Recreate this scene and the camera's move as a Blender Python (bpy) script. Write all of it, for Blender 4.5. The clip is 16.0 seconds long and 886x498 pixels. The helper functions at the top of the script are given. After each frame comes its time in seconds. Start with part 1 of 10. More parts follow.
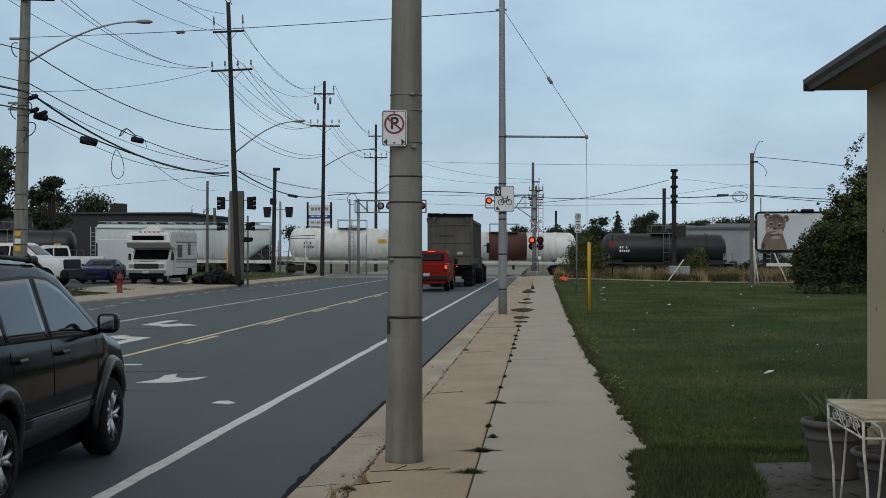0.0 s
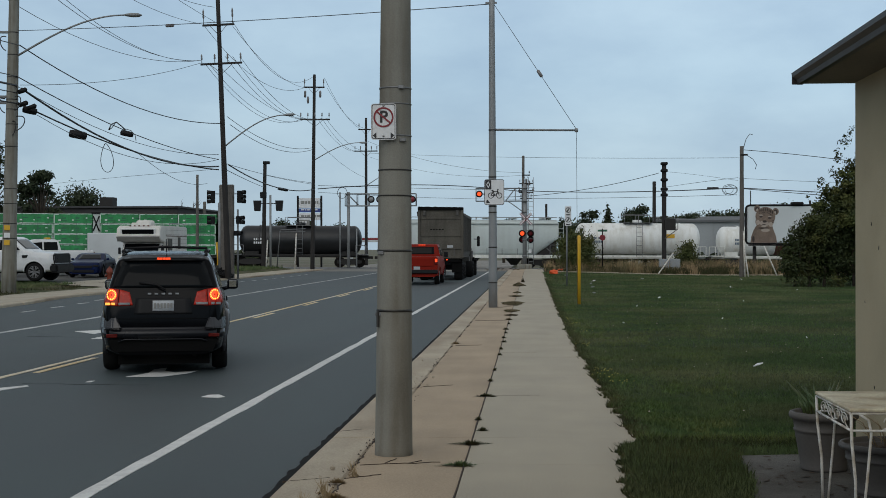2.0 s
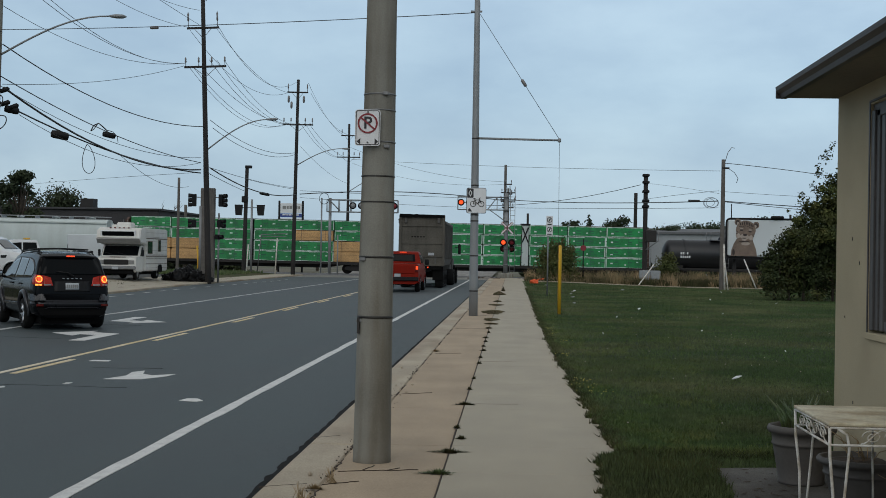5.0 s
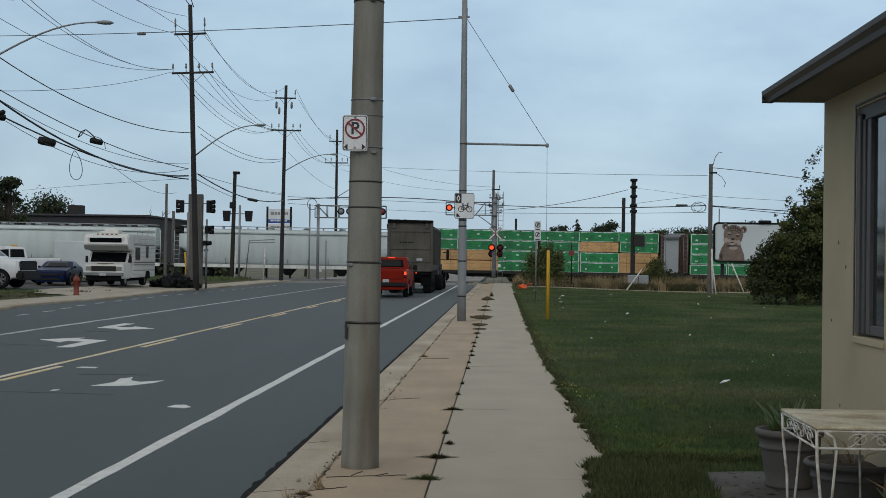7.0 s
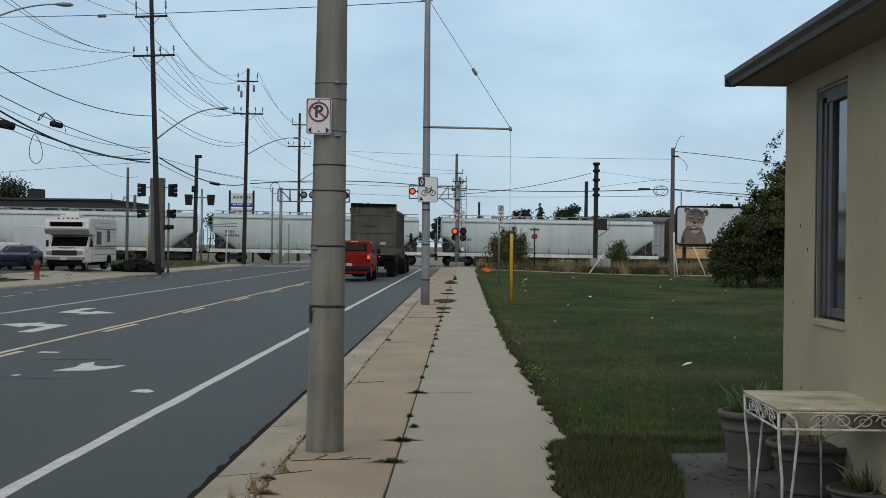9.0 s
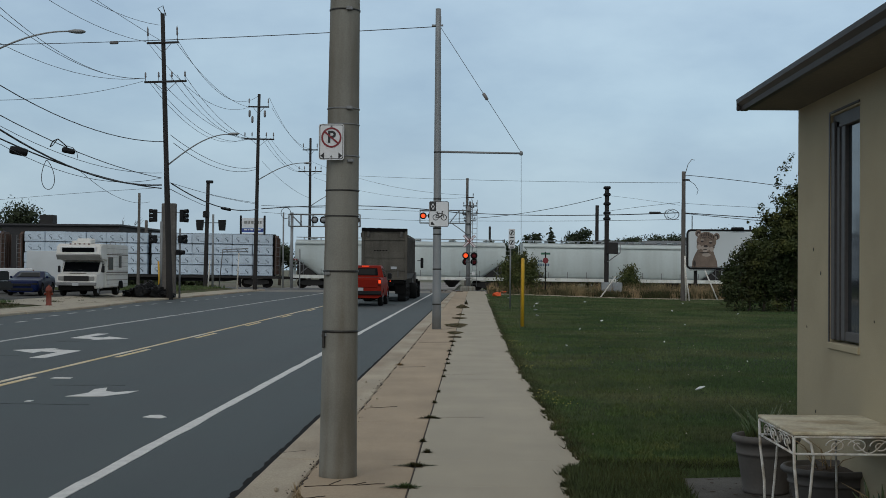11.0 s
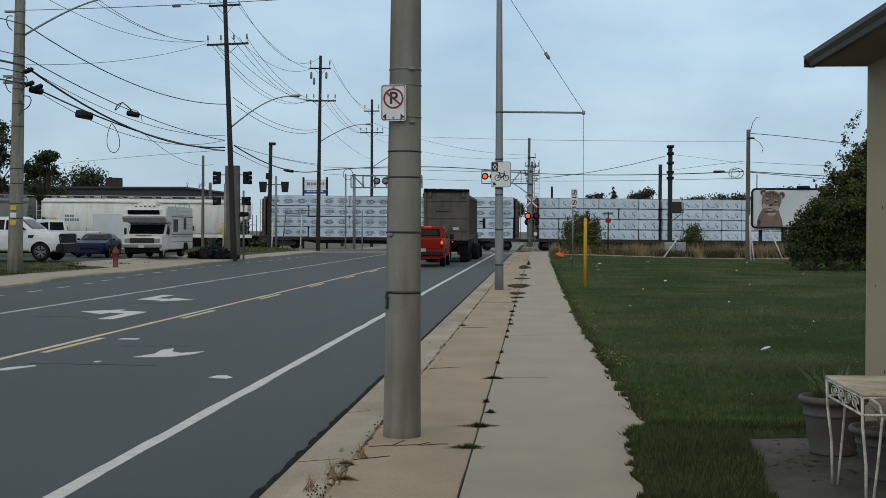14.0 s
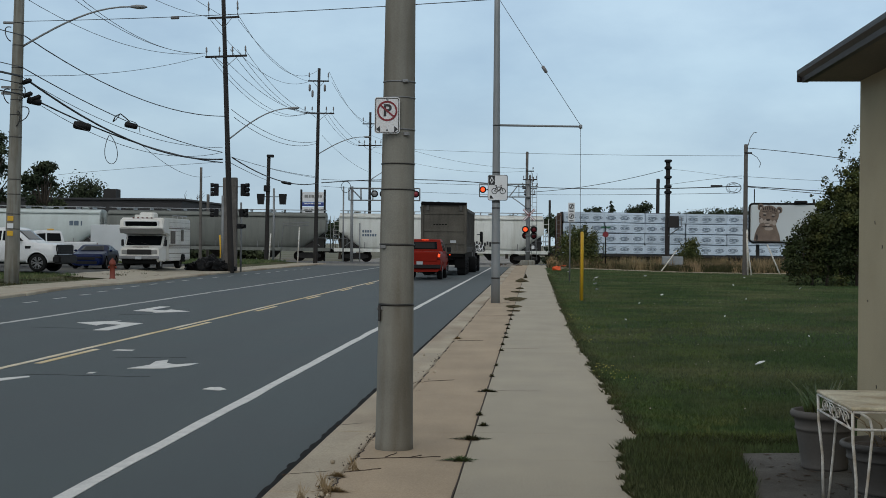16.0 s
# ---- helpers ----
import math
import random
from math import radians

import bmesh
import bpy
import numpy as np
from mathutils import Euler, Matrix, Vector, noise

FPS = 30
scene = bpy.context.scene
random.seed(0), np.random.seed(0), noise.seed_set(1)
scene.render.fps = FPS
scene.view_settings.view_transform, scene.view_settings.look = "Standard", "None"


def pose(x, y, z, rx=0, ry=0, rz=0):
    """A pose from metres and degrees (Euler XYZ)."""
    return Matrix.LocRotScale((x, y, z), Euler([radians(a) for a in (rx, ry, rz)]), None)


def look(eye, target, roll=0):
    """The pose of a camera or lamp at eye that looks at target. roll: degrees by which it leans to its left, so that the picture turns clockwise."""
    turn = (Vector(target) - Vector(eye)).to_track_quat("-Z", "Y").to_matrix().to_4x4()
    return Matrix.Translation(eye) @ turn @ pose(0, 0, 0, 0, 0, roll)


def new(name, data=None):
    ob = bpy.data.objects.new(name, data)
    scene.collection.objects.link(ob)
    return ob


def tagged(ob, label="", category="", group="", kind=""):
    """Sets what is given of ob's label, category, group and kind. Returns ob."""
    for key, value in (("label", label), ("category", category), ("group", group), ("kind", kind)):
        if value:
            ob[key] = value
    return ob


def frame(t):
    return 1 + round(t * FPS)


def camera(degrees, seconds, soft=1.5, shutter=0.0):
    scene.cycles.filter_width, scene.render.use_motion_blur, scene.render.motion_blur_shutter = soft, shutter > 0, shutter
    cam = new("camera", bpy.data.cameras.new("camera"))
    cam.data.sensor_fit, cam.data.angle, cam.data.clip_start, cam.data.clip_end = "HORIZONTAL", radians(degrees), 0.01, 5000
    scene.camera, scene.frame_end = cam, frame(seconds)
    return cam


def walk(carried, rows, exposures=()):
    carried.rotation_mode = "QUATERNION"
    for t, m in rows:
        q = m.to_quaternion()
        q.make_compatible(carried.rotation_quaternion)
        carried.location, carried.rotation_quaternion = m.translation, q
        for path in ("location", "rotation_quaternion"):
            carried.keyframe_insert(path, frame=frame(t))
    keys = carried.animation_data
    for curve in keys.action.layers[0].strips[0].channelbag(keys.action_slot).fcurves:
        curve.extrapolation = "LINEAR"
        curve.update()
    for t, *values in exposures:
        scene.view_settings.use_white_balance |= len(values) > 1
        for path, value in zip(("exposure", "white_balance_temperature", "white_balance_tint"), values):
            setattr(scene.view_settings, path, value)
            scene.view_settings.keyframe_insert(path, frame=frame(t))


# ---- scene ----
cam = camera(36.18, 16.0, 0.8)

PATH = [
    (0.0, pose(0.000, -0.000, 1.855, 90.262, 0.000, 4.123)),
    (0.5, pose(0.009, 0.003, 1.864, 90.573, -0.113, 4.467)),
    (1.0, pose(0.012, -0.002, 1.863, 90.470, -0.072, 4.067)),
    (1.5, pose(0.019, 0.001, 1.867, 90.563, 0.253, 4.206)),
    (2.0, pose(0.009, -0.005, 1.856, 89.981, 0.094, 3.720)),
    (2.5, pose(-0.004, -0.001, 1.861, 89.862, -0.216, 4.454)),
    (3.0, pose(-0.011, -0.001, 1.861, 89.822, -0.588, 3.515)),
    (3.5, pose(-0.011, -0.006, 1.854, 89.951, -0.432, 2.744)),
    (3.7, pose(-0.011, -0.001, 1.860, 90.063, -0.982, 3.016)),
    (5.8, pose(0.004, 0.009, 1.850, 90.378, -0.747, 2.645)),
    (6.0, pose(-0.000, 0.004, 1.850, 90.421, -0.804, 1.826)),
    (6.5, pose(0.000, 0.004, 1.852, 90.582, -0.722, 1.747)),
    (7.0, pose(0.006, 0.005, 1.851, 90.550, -0.748, 2.421)),
    (7.5, pose(0.003, -0.002, 1.852, 89.946, -0.786, 1.753)),
    (8.0, pose(0.003, 0.004, 1.851, 89.898, -0.595, 1.636)),
    (8.5, pose(-0.005, 0.000, 1.849, 89.837, -0.395, 1.036)),
    (9.0, pose(-0.004, 0.004, 1.848, 89.882, -0.657, 0.864)),
    (9.2, pose(-0.002, -0.006, 1.863, 90.165, -0.456, 0.743)),
    (11.5, pose(-0.024, -0.006, 1.851, 90.910, -0.534, 1.890)),
    (12.0, pose(-0.024, -0.014, 1.851, 90.333, -0.574, 3.300)),
    (12.5, pose(-0.021, -0.009, 1.850, 90.510, -0.733, 3.351)),
    (13.0, pose(-0.024, -0.012, 1.849, 90.250, -0.883, 3.787)),
    (13.5, pose(-0.020, -0.010, 1.849, 89.081, -0.491, 3.880)),
    (14.0, pose(-0.029, 0.014, 1.854, 89.225, -0.197, 3.934)),
    (14.5, pose(-0.014, -0.001, 1.846, 89.589, -0.527, 3.838)),
    (15.0, pose(-0.016, 0.004, 1.852, 90.026, -0.857, 4.141)),
    (15.5, pose(0.007, 0.010, 1.852, 89.744, -0.632, 4.365)),
    (16.0, pose(0.013, 0.012, 1.850, 89.779, -0.498, 3.850)),
]
walk(cam, PATH, [(0.0, -0.06), (6.5, -0.04), (7.5, -0.04), (9.0, 0.08), (10.2, -0.05), (11.5, -0.2), (12.5, -0.12), (13.5, -0.04), (14.0, 0.04), (15.0, 0.04), (16.0, 0.01)])


# ---- world and light: an even overcast sky, brighter overhead ----
def sky():
    w = bpy.data.worlds.new("overcast")
    scene.world = w
    w.use_nodes = True
    nt = w.node_tree
    nt.nodes.clear()
    N, L = nt.nodes.new, nt.links.new
    out, bg = N("ShaderNodeOutputWorld"), N("ShaderNodeBackground")
    tc, sep = N("ShaderNodeTexCoord"), N("ShaderNodeSeparateXYZ")
    L(tc.outputs["Generated"], sep.inputs[0])
    nis = N("ShaderNodeTexSky")
    nis.sky_type, nis.sun_disc = "NISHITA", False
    nis.sun_elevation, nis.sun_rotation = radians(34), radians(193)
    nis.air_density, nis.dust_density = 1.2, 2.5
    dim = N("ShaderNodeMix")
    dim.data_type, dim.blend_type = "RGBA", "MULTIPLY"
    dim.inputs[0].default_value = 1
    dim.inputs[7].default_value = (0.1, 0.1, 0.1, 1)
    L(nis.outputs[0], dim.inputs[6])
    # layer cloud: brightness climbs from the horizon to the zenith
    ramp = N("ShaderNodeValToRGB")
    e = ramp.color_ramp.elements
    e[0].position, e[0].color = 0.0, (0.45, 0.58, 0.68, 1)
    e[1].position, e[1].color = 1.0, (0.43, 0.447, 0.455, 1)
    for pos, col in ((0.05, (0.46, 0.61, 0.73, 1)), (0.12, (0.45, 0.62, 0.77, 1)), (0.2, (0.475, 0.64, 0.8, 1)), (0.4, (0.53, 0.572, 0.605, 1))):
        k = e.new(pos)
        k.color = col
    L(sep.outputs["Z"], ramp.inputs[0])
    mp = N("ShaderNodeMapping")
    mp.inputs["Scale"].default_value = (3.0, 3.0, 7.0)
    mp.inputs["Location"].default_value = (0.4, 0.2, 0.15)
    L(tc.outputs["Generated"], mp.inputs[0])
    no = N("ShaderNodeTexNoise")
    no.inputs["Scale"].default_value, no.inputs["Detail"].default_value, no.inputs["Roughness"].default_value = 2.2, 7, 0.55
    L(mp.outputs[0], no.inputs["Vector"])
    cr = N("ShaderNodeValToRGB")
    c = cr.color_ramp.elements
    c[0].position, c[0].color = 0.3, (0.87, 0.89, 0.925, 1)
    c[1].position, c[1].color = 0.75, (1.2, 1.17, 1.12, 1)
    L(no.outputs["Fac"], cr.inputs[0])
    mul = N("ShaderNodeMix")
    mul.data_type, mul.blend_type = "RGBA", "MULTIPLY"
    mul.inputs[0].default_value = 1
    L(ramp.outputs[0], mul.inputs[6])
    L(cr.outputs[0], mul.inputs[7])
    mix = N("ShaderNodeMix")
    mix.data_type = "RGBA"
    mix.inputs[0].default_value = 0.93
    L(dim.outputs[2], mix.inputs[6])
    # the cloud is thinner, and so brighter, towards the right of the street
    side = N("ShaderNodeMapRange")
    side.inputs["From Min"].default_value, side.inputs["From Max"].default_value = -0.5, 0.5
    side.inputs["To Min"].default_value, side.inputs["To Max"].default_value = 0.93, 1.09
    L(sep.outputs["X"], side.inputs["Value"])
    thin = N("ShaderNodeVectorMath")
    thin.operation = "SCALE"
    L(mul.outputs[2], thin.inputs[0])
    L(side.outputs[0], thin.inputs["Scale"])
    L(thin.outputs[0], mix.inputs[7])
    L(mix.outputs[2], bg.inputs[0])
    bg.inputs[1].default_value = 1.0
    L(bg.outputs[0], out.inputs[0])


sky()
sun = new("sun", bpy.data.lights.new("sun", "SUN"))
sun.data.energy, sun.data.angle, sun.data.color = 0.75, radians(50), (1.0, 0.97, 0.92)
sun.matrix_world = look((-14, -50, 42), (0, 10, 0))
scene.view_settings.exposure = 0.0


# ---- materials ----
def mat(name, col, rough=0.75, metal=0.0, var=0.18, scale=1.5, var2=0.12, scale2=40.0, bump=0.0, bscale=120.0, tint=None, tscale=0.6, streak=0.0, emit=0.0, coat=0.0, piece=0.0, spec=0.5, stretch=None):
    """A surface with stains and grain at two sizes; tint: a second colour that comes in patches."""
    m = bpy.data.materials.new(name)
    m.use_nodes = True
    nt = m.node_tree
    N, L = nt.nodes.new, nt.links.new
    b = nt.nodes["Principled BSDF"]
    tc = N("ShaderNodeTexCoord")
    place = tc.outputs["Object"]
    if piece:
        # pieces share a mesh: shift the grain by each one's own place
        here, shift = N("ShaderNodeObjectInfo"), N("ShaderNodeVectorMath")
        L(tc.outputs["Object"], shift.inputs[0])
        L(here.outputs["Location"], shift.inputs[1])
        place = shift.outputs[0]

    def noi(s, detail=5, run=False):
        n = N("ShaderNodeTexNoise")
        n.inputs["Scale"].default_value, n.inputs["Detail"].default_value = s, detail
        src = place
        if run:
            mp = N("ShaderNodeMapping")
            mp.inputs["Scale"].default_value = stretch or (1, 1, streak)
            L(src, mp.inputs[0])
            src = mp.outputs[0]
        L(src, n.inputs["Vector"])
        return n.outputs["Fac"]

    def level(src, amount):
        mr = N("ShaderNodeMapRange")
        mr.inputs["From Min"].default_value, mr.inputs["From Max"].default_value = 0.25, 0.75
        mr.inputs["To Min"].default_value, mr.inputs["To Max"].default_value = 1 - amount, 1 + amount
        L(src, mr.inputs["Value"])
        return mr.outputs[0]

    def times(a, bb):
        k = N("ShaderNodeMath")
        k.operation = "MULTIPLY"
        L(a, k.inputs[0])
        L(bb, k.inputs[1])
        return k.outputs[0]

    n1, n2 = noi(scale), noi(scale2, 3)
    f = times(level(n1, var), level(n2, var2))
    if piece:
        oi = N("ShaderNodeObjectInfo")
        mr = N("ShaderNodeMapRange")
        mr.inputs["To Min"].default_value, mr.inputs["To Max"].default_value = 1 - piece, 1 + piece
        L(oi.outputs["Random"], mr.inputs["Value"])
        f = times(f, mr.outputs[0])
    base = N("ShaderNodeMix")
    base.data_type = "RGBA"
    base.inputs[6].default_value = (*col, 1)
    base.inputs[7].default_value = (*(tint or col), 1)
    if tint:
        r = N("ShaderNodeMapRange")
        r.inputs["From Min"].default_value, r.inputs["From Max"].default_value = 0.42, 0.66
        L(noi(tscale, 6, streak > 0 or stretch is not None), r.inputs["Value"])
        L(r.outputs[0], base.inputs[0])
    else:
        base.inputs[0].default_value = 0
    vm = N("ShaderNodeVectorMath")
    vm.operation = "SCALE"
    L(base.outputs[2], vm.inputs[0])
    L(f, vm.inputs["Scale"])
    L(vm.outputs[0], b.inputs["Base Color"])
    rr = N("ShaderNodeMapRange")
    rr.inputs["To Min"].default_value, rr.inputs["To Max"].default_value = max(0.02, rough - 0.1), min(1, rough + 0.1)
    L(n1, rr.inputs["Value"])
    L(rr.outputs[0], b.inputs["Roughness"])
    b.inputs["Metallic"].default_value = metal
    b.inputs["Specular IOR Level"].default_value = spec
    b.inputs["Coat Weight"].default_value = coat
    b.inputs["Coat Roughness"].default_value = 0.08
    if bump:
        bp = N("ShaderNodeBump")
        bp.inputs["Strength"].default_value, bp.inputs["Distance"].default_value = bump, 0.01
        L(noi(bscale, 4), bp.inputs["Height"])
        L(bp.outputs[0], b.inputs["Normal"])
    if emit:
        b.inputs["Emission Color"].default_value = (*col, 1)
        b.inputs["Emission Strength"].default_value = emit
    return m


def glass(name, col, rough=0.04, alpha=1.0, spec=0.7):
    m = mat(name, col, rough=rough, var=0.05, var2=0.02, spec=spec)
    m.node_tree.nodes["Principled BSDF"].inputs["Alpha"].default_value = alpha
    return m


M = {}
M["asphalt"] = mat("asphalt", (0.0362, 0.0512, 0.0542), 0.66, var=0.28, scale=0.35, var2=0.34, scale2=110, bump=0.5, bscale=200, tint=(0.0315, 0.0445, 0.0485), tscale=0.8, stretch=(1.0, 0.06, 1.0), spec=0.55)
M["asphalt_old"] = mat("asphalt_old", (0.06, 0.062, 0.062), 0.92, var=0.3, scale=0.5, var2=0.25, scale2=60, bump=0.5, tint=(0.09, 0.086, 0.075), tscale=0.4, spec=0.2)
M["dust"] = mat("dust", (0.27, 0.262, 0.245), 0.92, var=0.25, scale=0.5, var2=0.25, scale2=20, bump=0.4, tint=(0.19, 0.18, 0.165), tscale=0.6, spec=0.2)
M["tar"] = mat("tar", (0.02, 0.02, 0.02), 0.95, scale=4, var=0.3, spec=0.05)
M["paint_white"] = mat("paint_white", (0.62, 0.62, 0.6), 0.7, var=0.1, scale=3, var2=0.12, scale2=60, tint=(0.5, 0.5, 0.49), tscale=6)
M["paint_faded"] = mat("paint_faded", (0.5, 0.5, 0.49), 0.8, var=0.3, scale=2, tint=(0.3, 0.3, 0.3), tscale=2)
M["paint_yellow"] = mat("paint_yellow", (0.6, 0.46, 0.24), 0.7, var=0.2, scale=3, tint=(0.62, 0.58, 0.5), tscale=0.3)
M["walk"] = mat("walk", (0.368, 0.328, 0.254), 0.88, var=0.1, scale=0.9, var2=0.14, scale2=70, bump=0.3, bscale=300, tint=(0.345, 0.308, 0.24), tscale=0.8, piece=0.012, stretch=(2.2, 0.35, 1.0))
M["walk_brown"] = mat("walk_brown", (0.375, 0.292, 0.203), 0.9, var=0.13, scale=1.0, var2=0.16, scale2=70, bump=0.35, bscale=260, tint=(0.335, 0.262, 0.182), tscale=0.9, piece=0.015, stretch=(2.2, 0.35, 1.0))
M["kerb"] = mat("kerb", (0.4, 0.345, 0.262), 0.9, var=0.16, scale=1.1, var2=0.2, scale2=60, bump=0.45, bscale=160, tint=(0.28, 0.222, 0.158), tscale=0.6, piece=0.02, stretch=(2.0, 0.4, 1.0))
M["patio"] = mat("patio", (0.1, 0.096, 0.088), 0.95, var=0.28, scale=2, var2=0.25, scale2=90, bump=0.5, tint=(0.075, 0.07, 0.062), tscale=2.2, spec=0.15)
M["lawn"] = mat("lawn", (0.025, 0.039, 0.016), 0.95, var=0.3, scale=0.5, var2=0.25, scale2=45, bump=1.0, bscale=70, tint=(0.042, 0.055, 0.023), tscale=0.3, spec=0.1)
M["earth"] = mat("earth", (0.14, 0.125, 0.09), 0.95, var=0.3, scale=0.2, var2=0.3, scale2=14, bump=0.8, bscale=30, tint=(0.07, 0.085, 0.035), tscale=0.08)
M["ballast"] = mat("ballast", (0.2, 0.185, 0.165), 0.95, var=0.25, scale=1, var2=0.5, scale2=22, bump=1.0, bscale=26)
M["blade"] = mat("blade", (0.056, 0.094, 0.033), 0.75, var=0.34, scale=0.45, var2=0.45, scale2=9, tint=(0.122, 0.134, 0.062), tscale=0.3, spec=0.2)
M["clover"] = mat("clover", (0.075, 0.118, 0.032), 0.7, var=0.3, scale=1.2, var2=0.35, scale2=12, tint=(0.1, 0.115, 0.035), tscale=1.5, spec=0.2)
M["weed"] = mat("weed", (0.046, 0.052, 0.02), 0.8, var=0.35, scale=1.5, var2=0.4, scale2=20, tint=(0.07, 0.058, 0.03), tscale=3, spec=0.2)
M["weed_mat"] = mat("weed_mat", (0.125, 0.112, 0.062), 0.85, var=0.3, scale=6, var2=0.4, scale2=30, tint=(0.17, 0.135, 0.08), tscale=5, spec=0.15)
M["verge"] = mat("verge", (0.048, 0.063, 0.024), 0.95, var=0.35, scale=0.7, var2=0.45, scale2=30, bump=1.0, bscale=50, tint=(0.1, 0.09, 0.055), tscale=0.5, spec=0.1)
M["blade_dry"] = mat("blade_dry", (0.37, 0.265, 0.145), 0.85, var=0.35, scale=0.9, var2=0.35, scale2=9, tint=(0.12, 0.105, 0.048), tscale=0.55)
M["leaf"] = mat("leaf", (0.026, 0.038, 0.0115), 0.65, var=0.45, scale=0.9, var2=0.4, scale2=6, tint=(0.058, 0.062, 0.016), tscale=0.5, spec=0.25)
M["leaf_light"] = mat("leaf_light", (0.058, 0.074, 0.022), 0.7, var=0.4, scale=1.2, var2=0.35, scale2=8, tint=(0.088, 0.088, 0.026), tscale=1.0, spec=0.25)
M["leaf_far"] = mat("leaf_far", (0.03, 0.042, 0.022), 0.7, var=0.4, scale=0.5, var2=0.3, scale2=4, tint=(0.045, 0.055, 0.024), tscale=0.2, spec=0.2)
M["bark"] = mat("bark", (0.07, 0.055, 0.042), 0.9, var=0.3, scale=4, bump=0.6, bscale=30)
M["pole_concrete"] = mat("pole_concrete", (0.225, 0.22, 0.193), 0.92, var=0.16, scale=2.2, var2=0.1, scale2=90, bump=0.15, bscale=180, tint=(0.155, 0.14, 0.112), tscale=6, streak=0.1, spec=0.2)
M["pole_steel"] = mat("pole_steel", (0.24, 0.25, 0.255), 0.6, metal=0.35, var=0.12, scale=2, var2=0.08)
M["pole_wood"] = mat("pole_wood", (0.022, 0.0195, 0.0185), 0.88, var=0.3, scale=2, var2=0.25, scale2=30, bump=0.6, bscale=40)
M["pole_wood_grey"] = mat("pole_wood_grey", (0.115, 0.105, 0.095), 0.88, var=0.25, scale=2, var2=0.25, scale2=30, bump=0.5, bscale=40)
M["steel"] = mat("steel", (0.3, 0.31, 0.32), 0.45, metal=0.8, var=0.12, scale=6)
M["steel_dull"] = mat("steel_dull", (0.2, 0.205, 0.21), 0.6, metal=0.5, var=0.2, scale=4)
M["band"] = mat("band", (0.05, 0.048, 0.045), 0.5, metal=0.6, var=0.2, scale=8)
M["insulator"] = mat("insulator", (0.16, 0.15, 0.15), 0.3)
M["cable"] = mat("cable", (0.025, 0.026, 0.028), 0.6, var=0.1)
M["cable_light"] = mat("cable_light", (0.2, 0.21, 0.22), 0.5, metal=0.5, var=0.1)
M["black"] = mat("black", (0.009, 0.009, 0.01), 0.5, var=0.2, scale=5, spec=0.2)
M["rubber"] = mat("rubber", (0.012, 0.012, 0.012), 0.9, var=0.2, scale=9, bump=0.3, bscale=80, spec=0.15)
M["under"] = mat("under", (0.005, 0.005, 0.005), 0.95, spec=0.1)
M["alloy"] = mat("alloy", (0.5, 0.5, 0.51), 0.28, metal=0.85, var=0.1, scale=8)
M["chrome"] = mat("chrome", (0.6, 0.6, 0.61), 0.15, metal=1.0, var=0.05)
M["suv_paint"] = mat("suv_paint", (0.0025, 0.0027, 0.0036), 0.14, var=0.06, scale=3, var2=0.03, spec=0.1)
M["suv_trim"] = mat("suv_trim", (0.009, 0.0098, 0.0125), 0.28, var=0.1, spec=0.28)
M["crack_fill"] = mat("crack_fill", (0.037, 0.043, 0.047), 0.9, scale=4, var=0.3, spec=0.15)
M["car_glass"] = glass("car_glass", (0.004, 0.005, 0.006), 0.06, spec=0.09)
M["side_glass"] = glass("side_glass", (0.006, 0.008, 0.01), 0.05, spec=0.55)
M["red_paint"] = mat("red_paint", (0.19, 0.011, 0.005), 0.42, var=0.1, scale=2, spec=0.07)
M["white_paint"] = mat("white_paint", (0.62, 0.63, 0.64), 0.3, var=0.08, scale=2, coat=0.4)
M["blue_paint"] = mat("blue_paint", (0.004, 0.010, 0.045), 0.3, var=0.08, spec=0.08)
M["lamp_red"] = mat("lamp_red", (0.09, 0.005, 0.003), 0.25, var=0.15, scale=12, coat=0.1, spec=0.3)
M["lamp_amber"] = mat("lamp_amber", (1.0, 0.36, 0.05), 0.4, var=0.0, var2=0.0, emit=1.3)
M["mirror_glass"] = mat("mirror_glass", (0.75, 0.77, 0.78), 0.05, metal=1.0, var=0.03)
M["sill_grey"] = mat("sill_grey", (0.018, 0.019, 0.023), 0.28, var=0.1, spec=0.5)
M["lamp_dim"] = mat("lamp_dim", (0.2, 0.205, 0.21), 0.3, var=0.1, coat=0.15, spec=0.3)
M["lamp_lit"] = mat("lamp_lit", (0.3, 0.012, 0.003), 0.25, var=0.35, scale=14, emit=0.1, spec=0.3)
M["glow_red"] = mat("glow_red", (1.0, 0.07, 0.012), 0.4, var=0.0, var2=0.0, emit=1.0)
M["glow_ring"] = mat("glow_ring", (1.0, 0.36, 0.06), 0.4, var=0.0, var2=0.0, emit=2.6)
M["glow_signal"] = mat("glow_signal", (1.0, 0.085, 0.02), 0.4, var=0.0, var2=0.0, emit=1.25)
M["plate"] = mat("plate", (0.36, 0.38, 0.4), 0.5)
M["sign_white"] = mat("sign_white", (0.66, 0.67, 0.68), 0.5, var=0.06, scale=4, var2=0.04)
M["sign_black"] = mat("sign_black", (0.015, 0.015, 0.017), 0.5)
M["sign_red"] = mat("sign_red", (0.2, 0.012, 0.02), 0.5, var=0.12, scale=8)
M["sign_blue"] = mat("sign_blue", (0.03, 0.06, 0.25), 0.5)
M["sign_grey"] = mat("sign_grey", (0.22, 0.22, 0.21), 0.6)
M["sign_green"] = mat("sign_green", (0.02, 0.11, 0.06), 0.5)
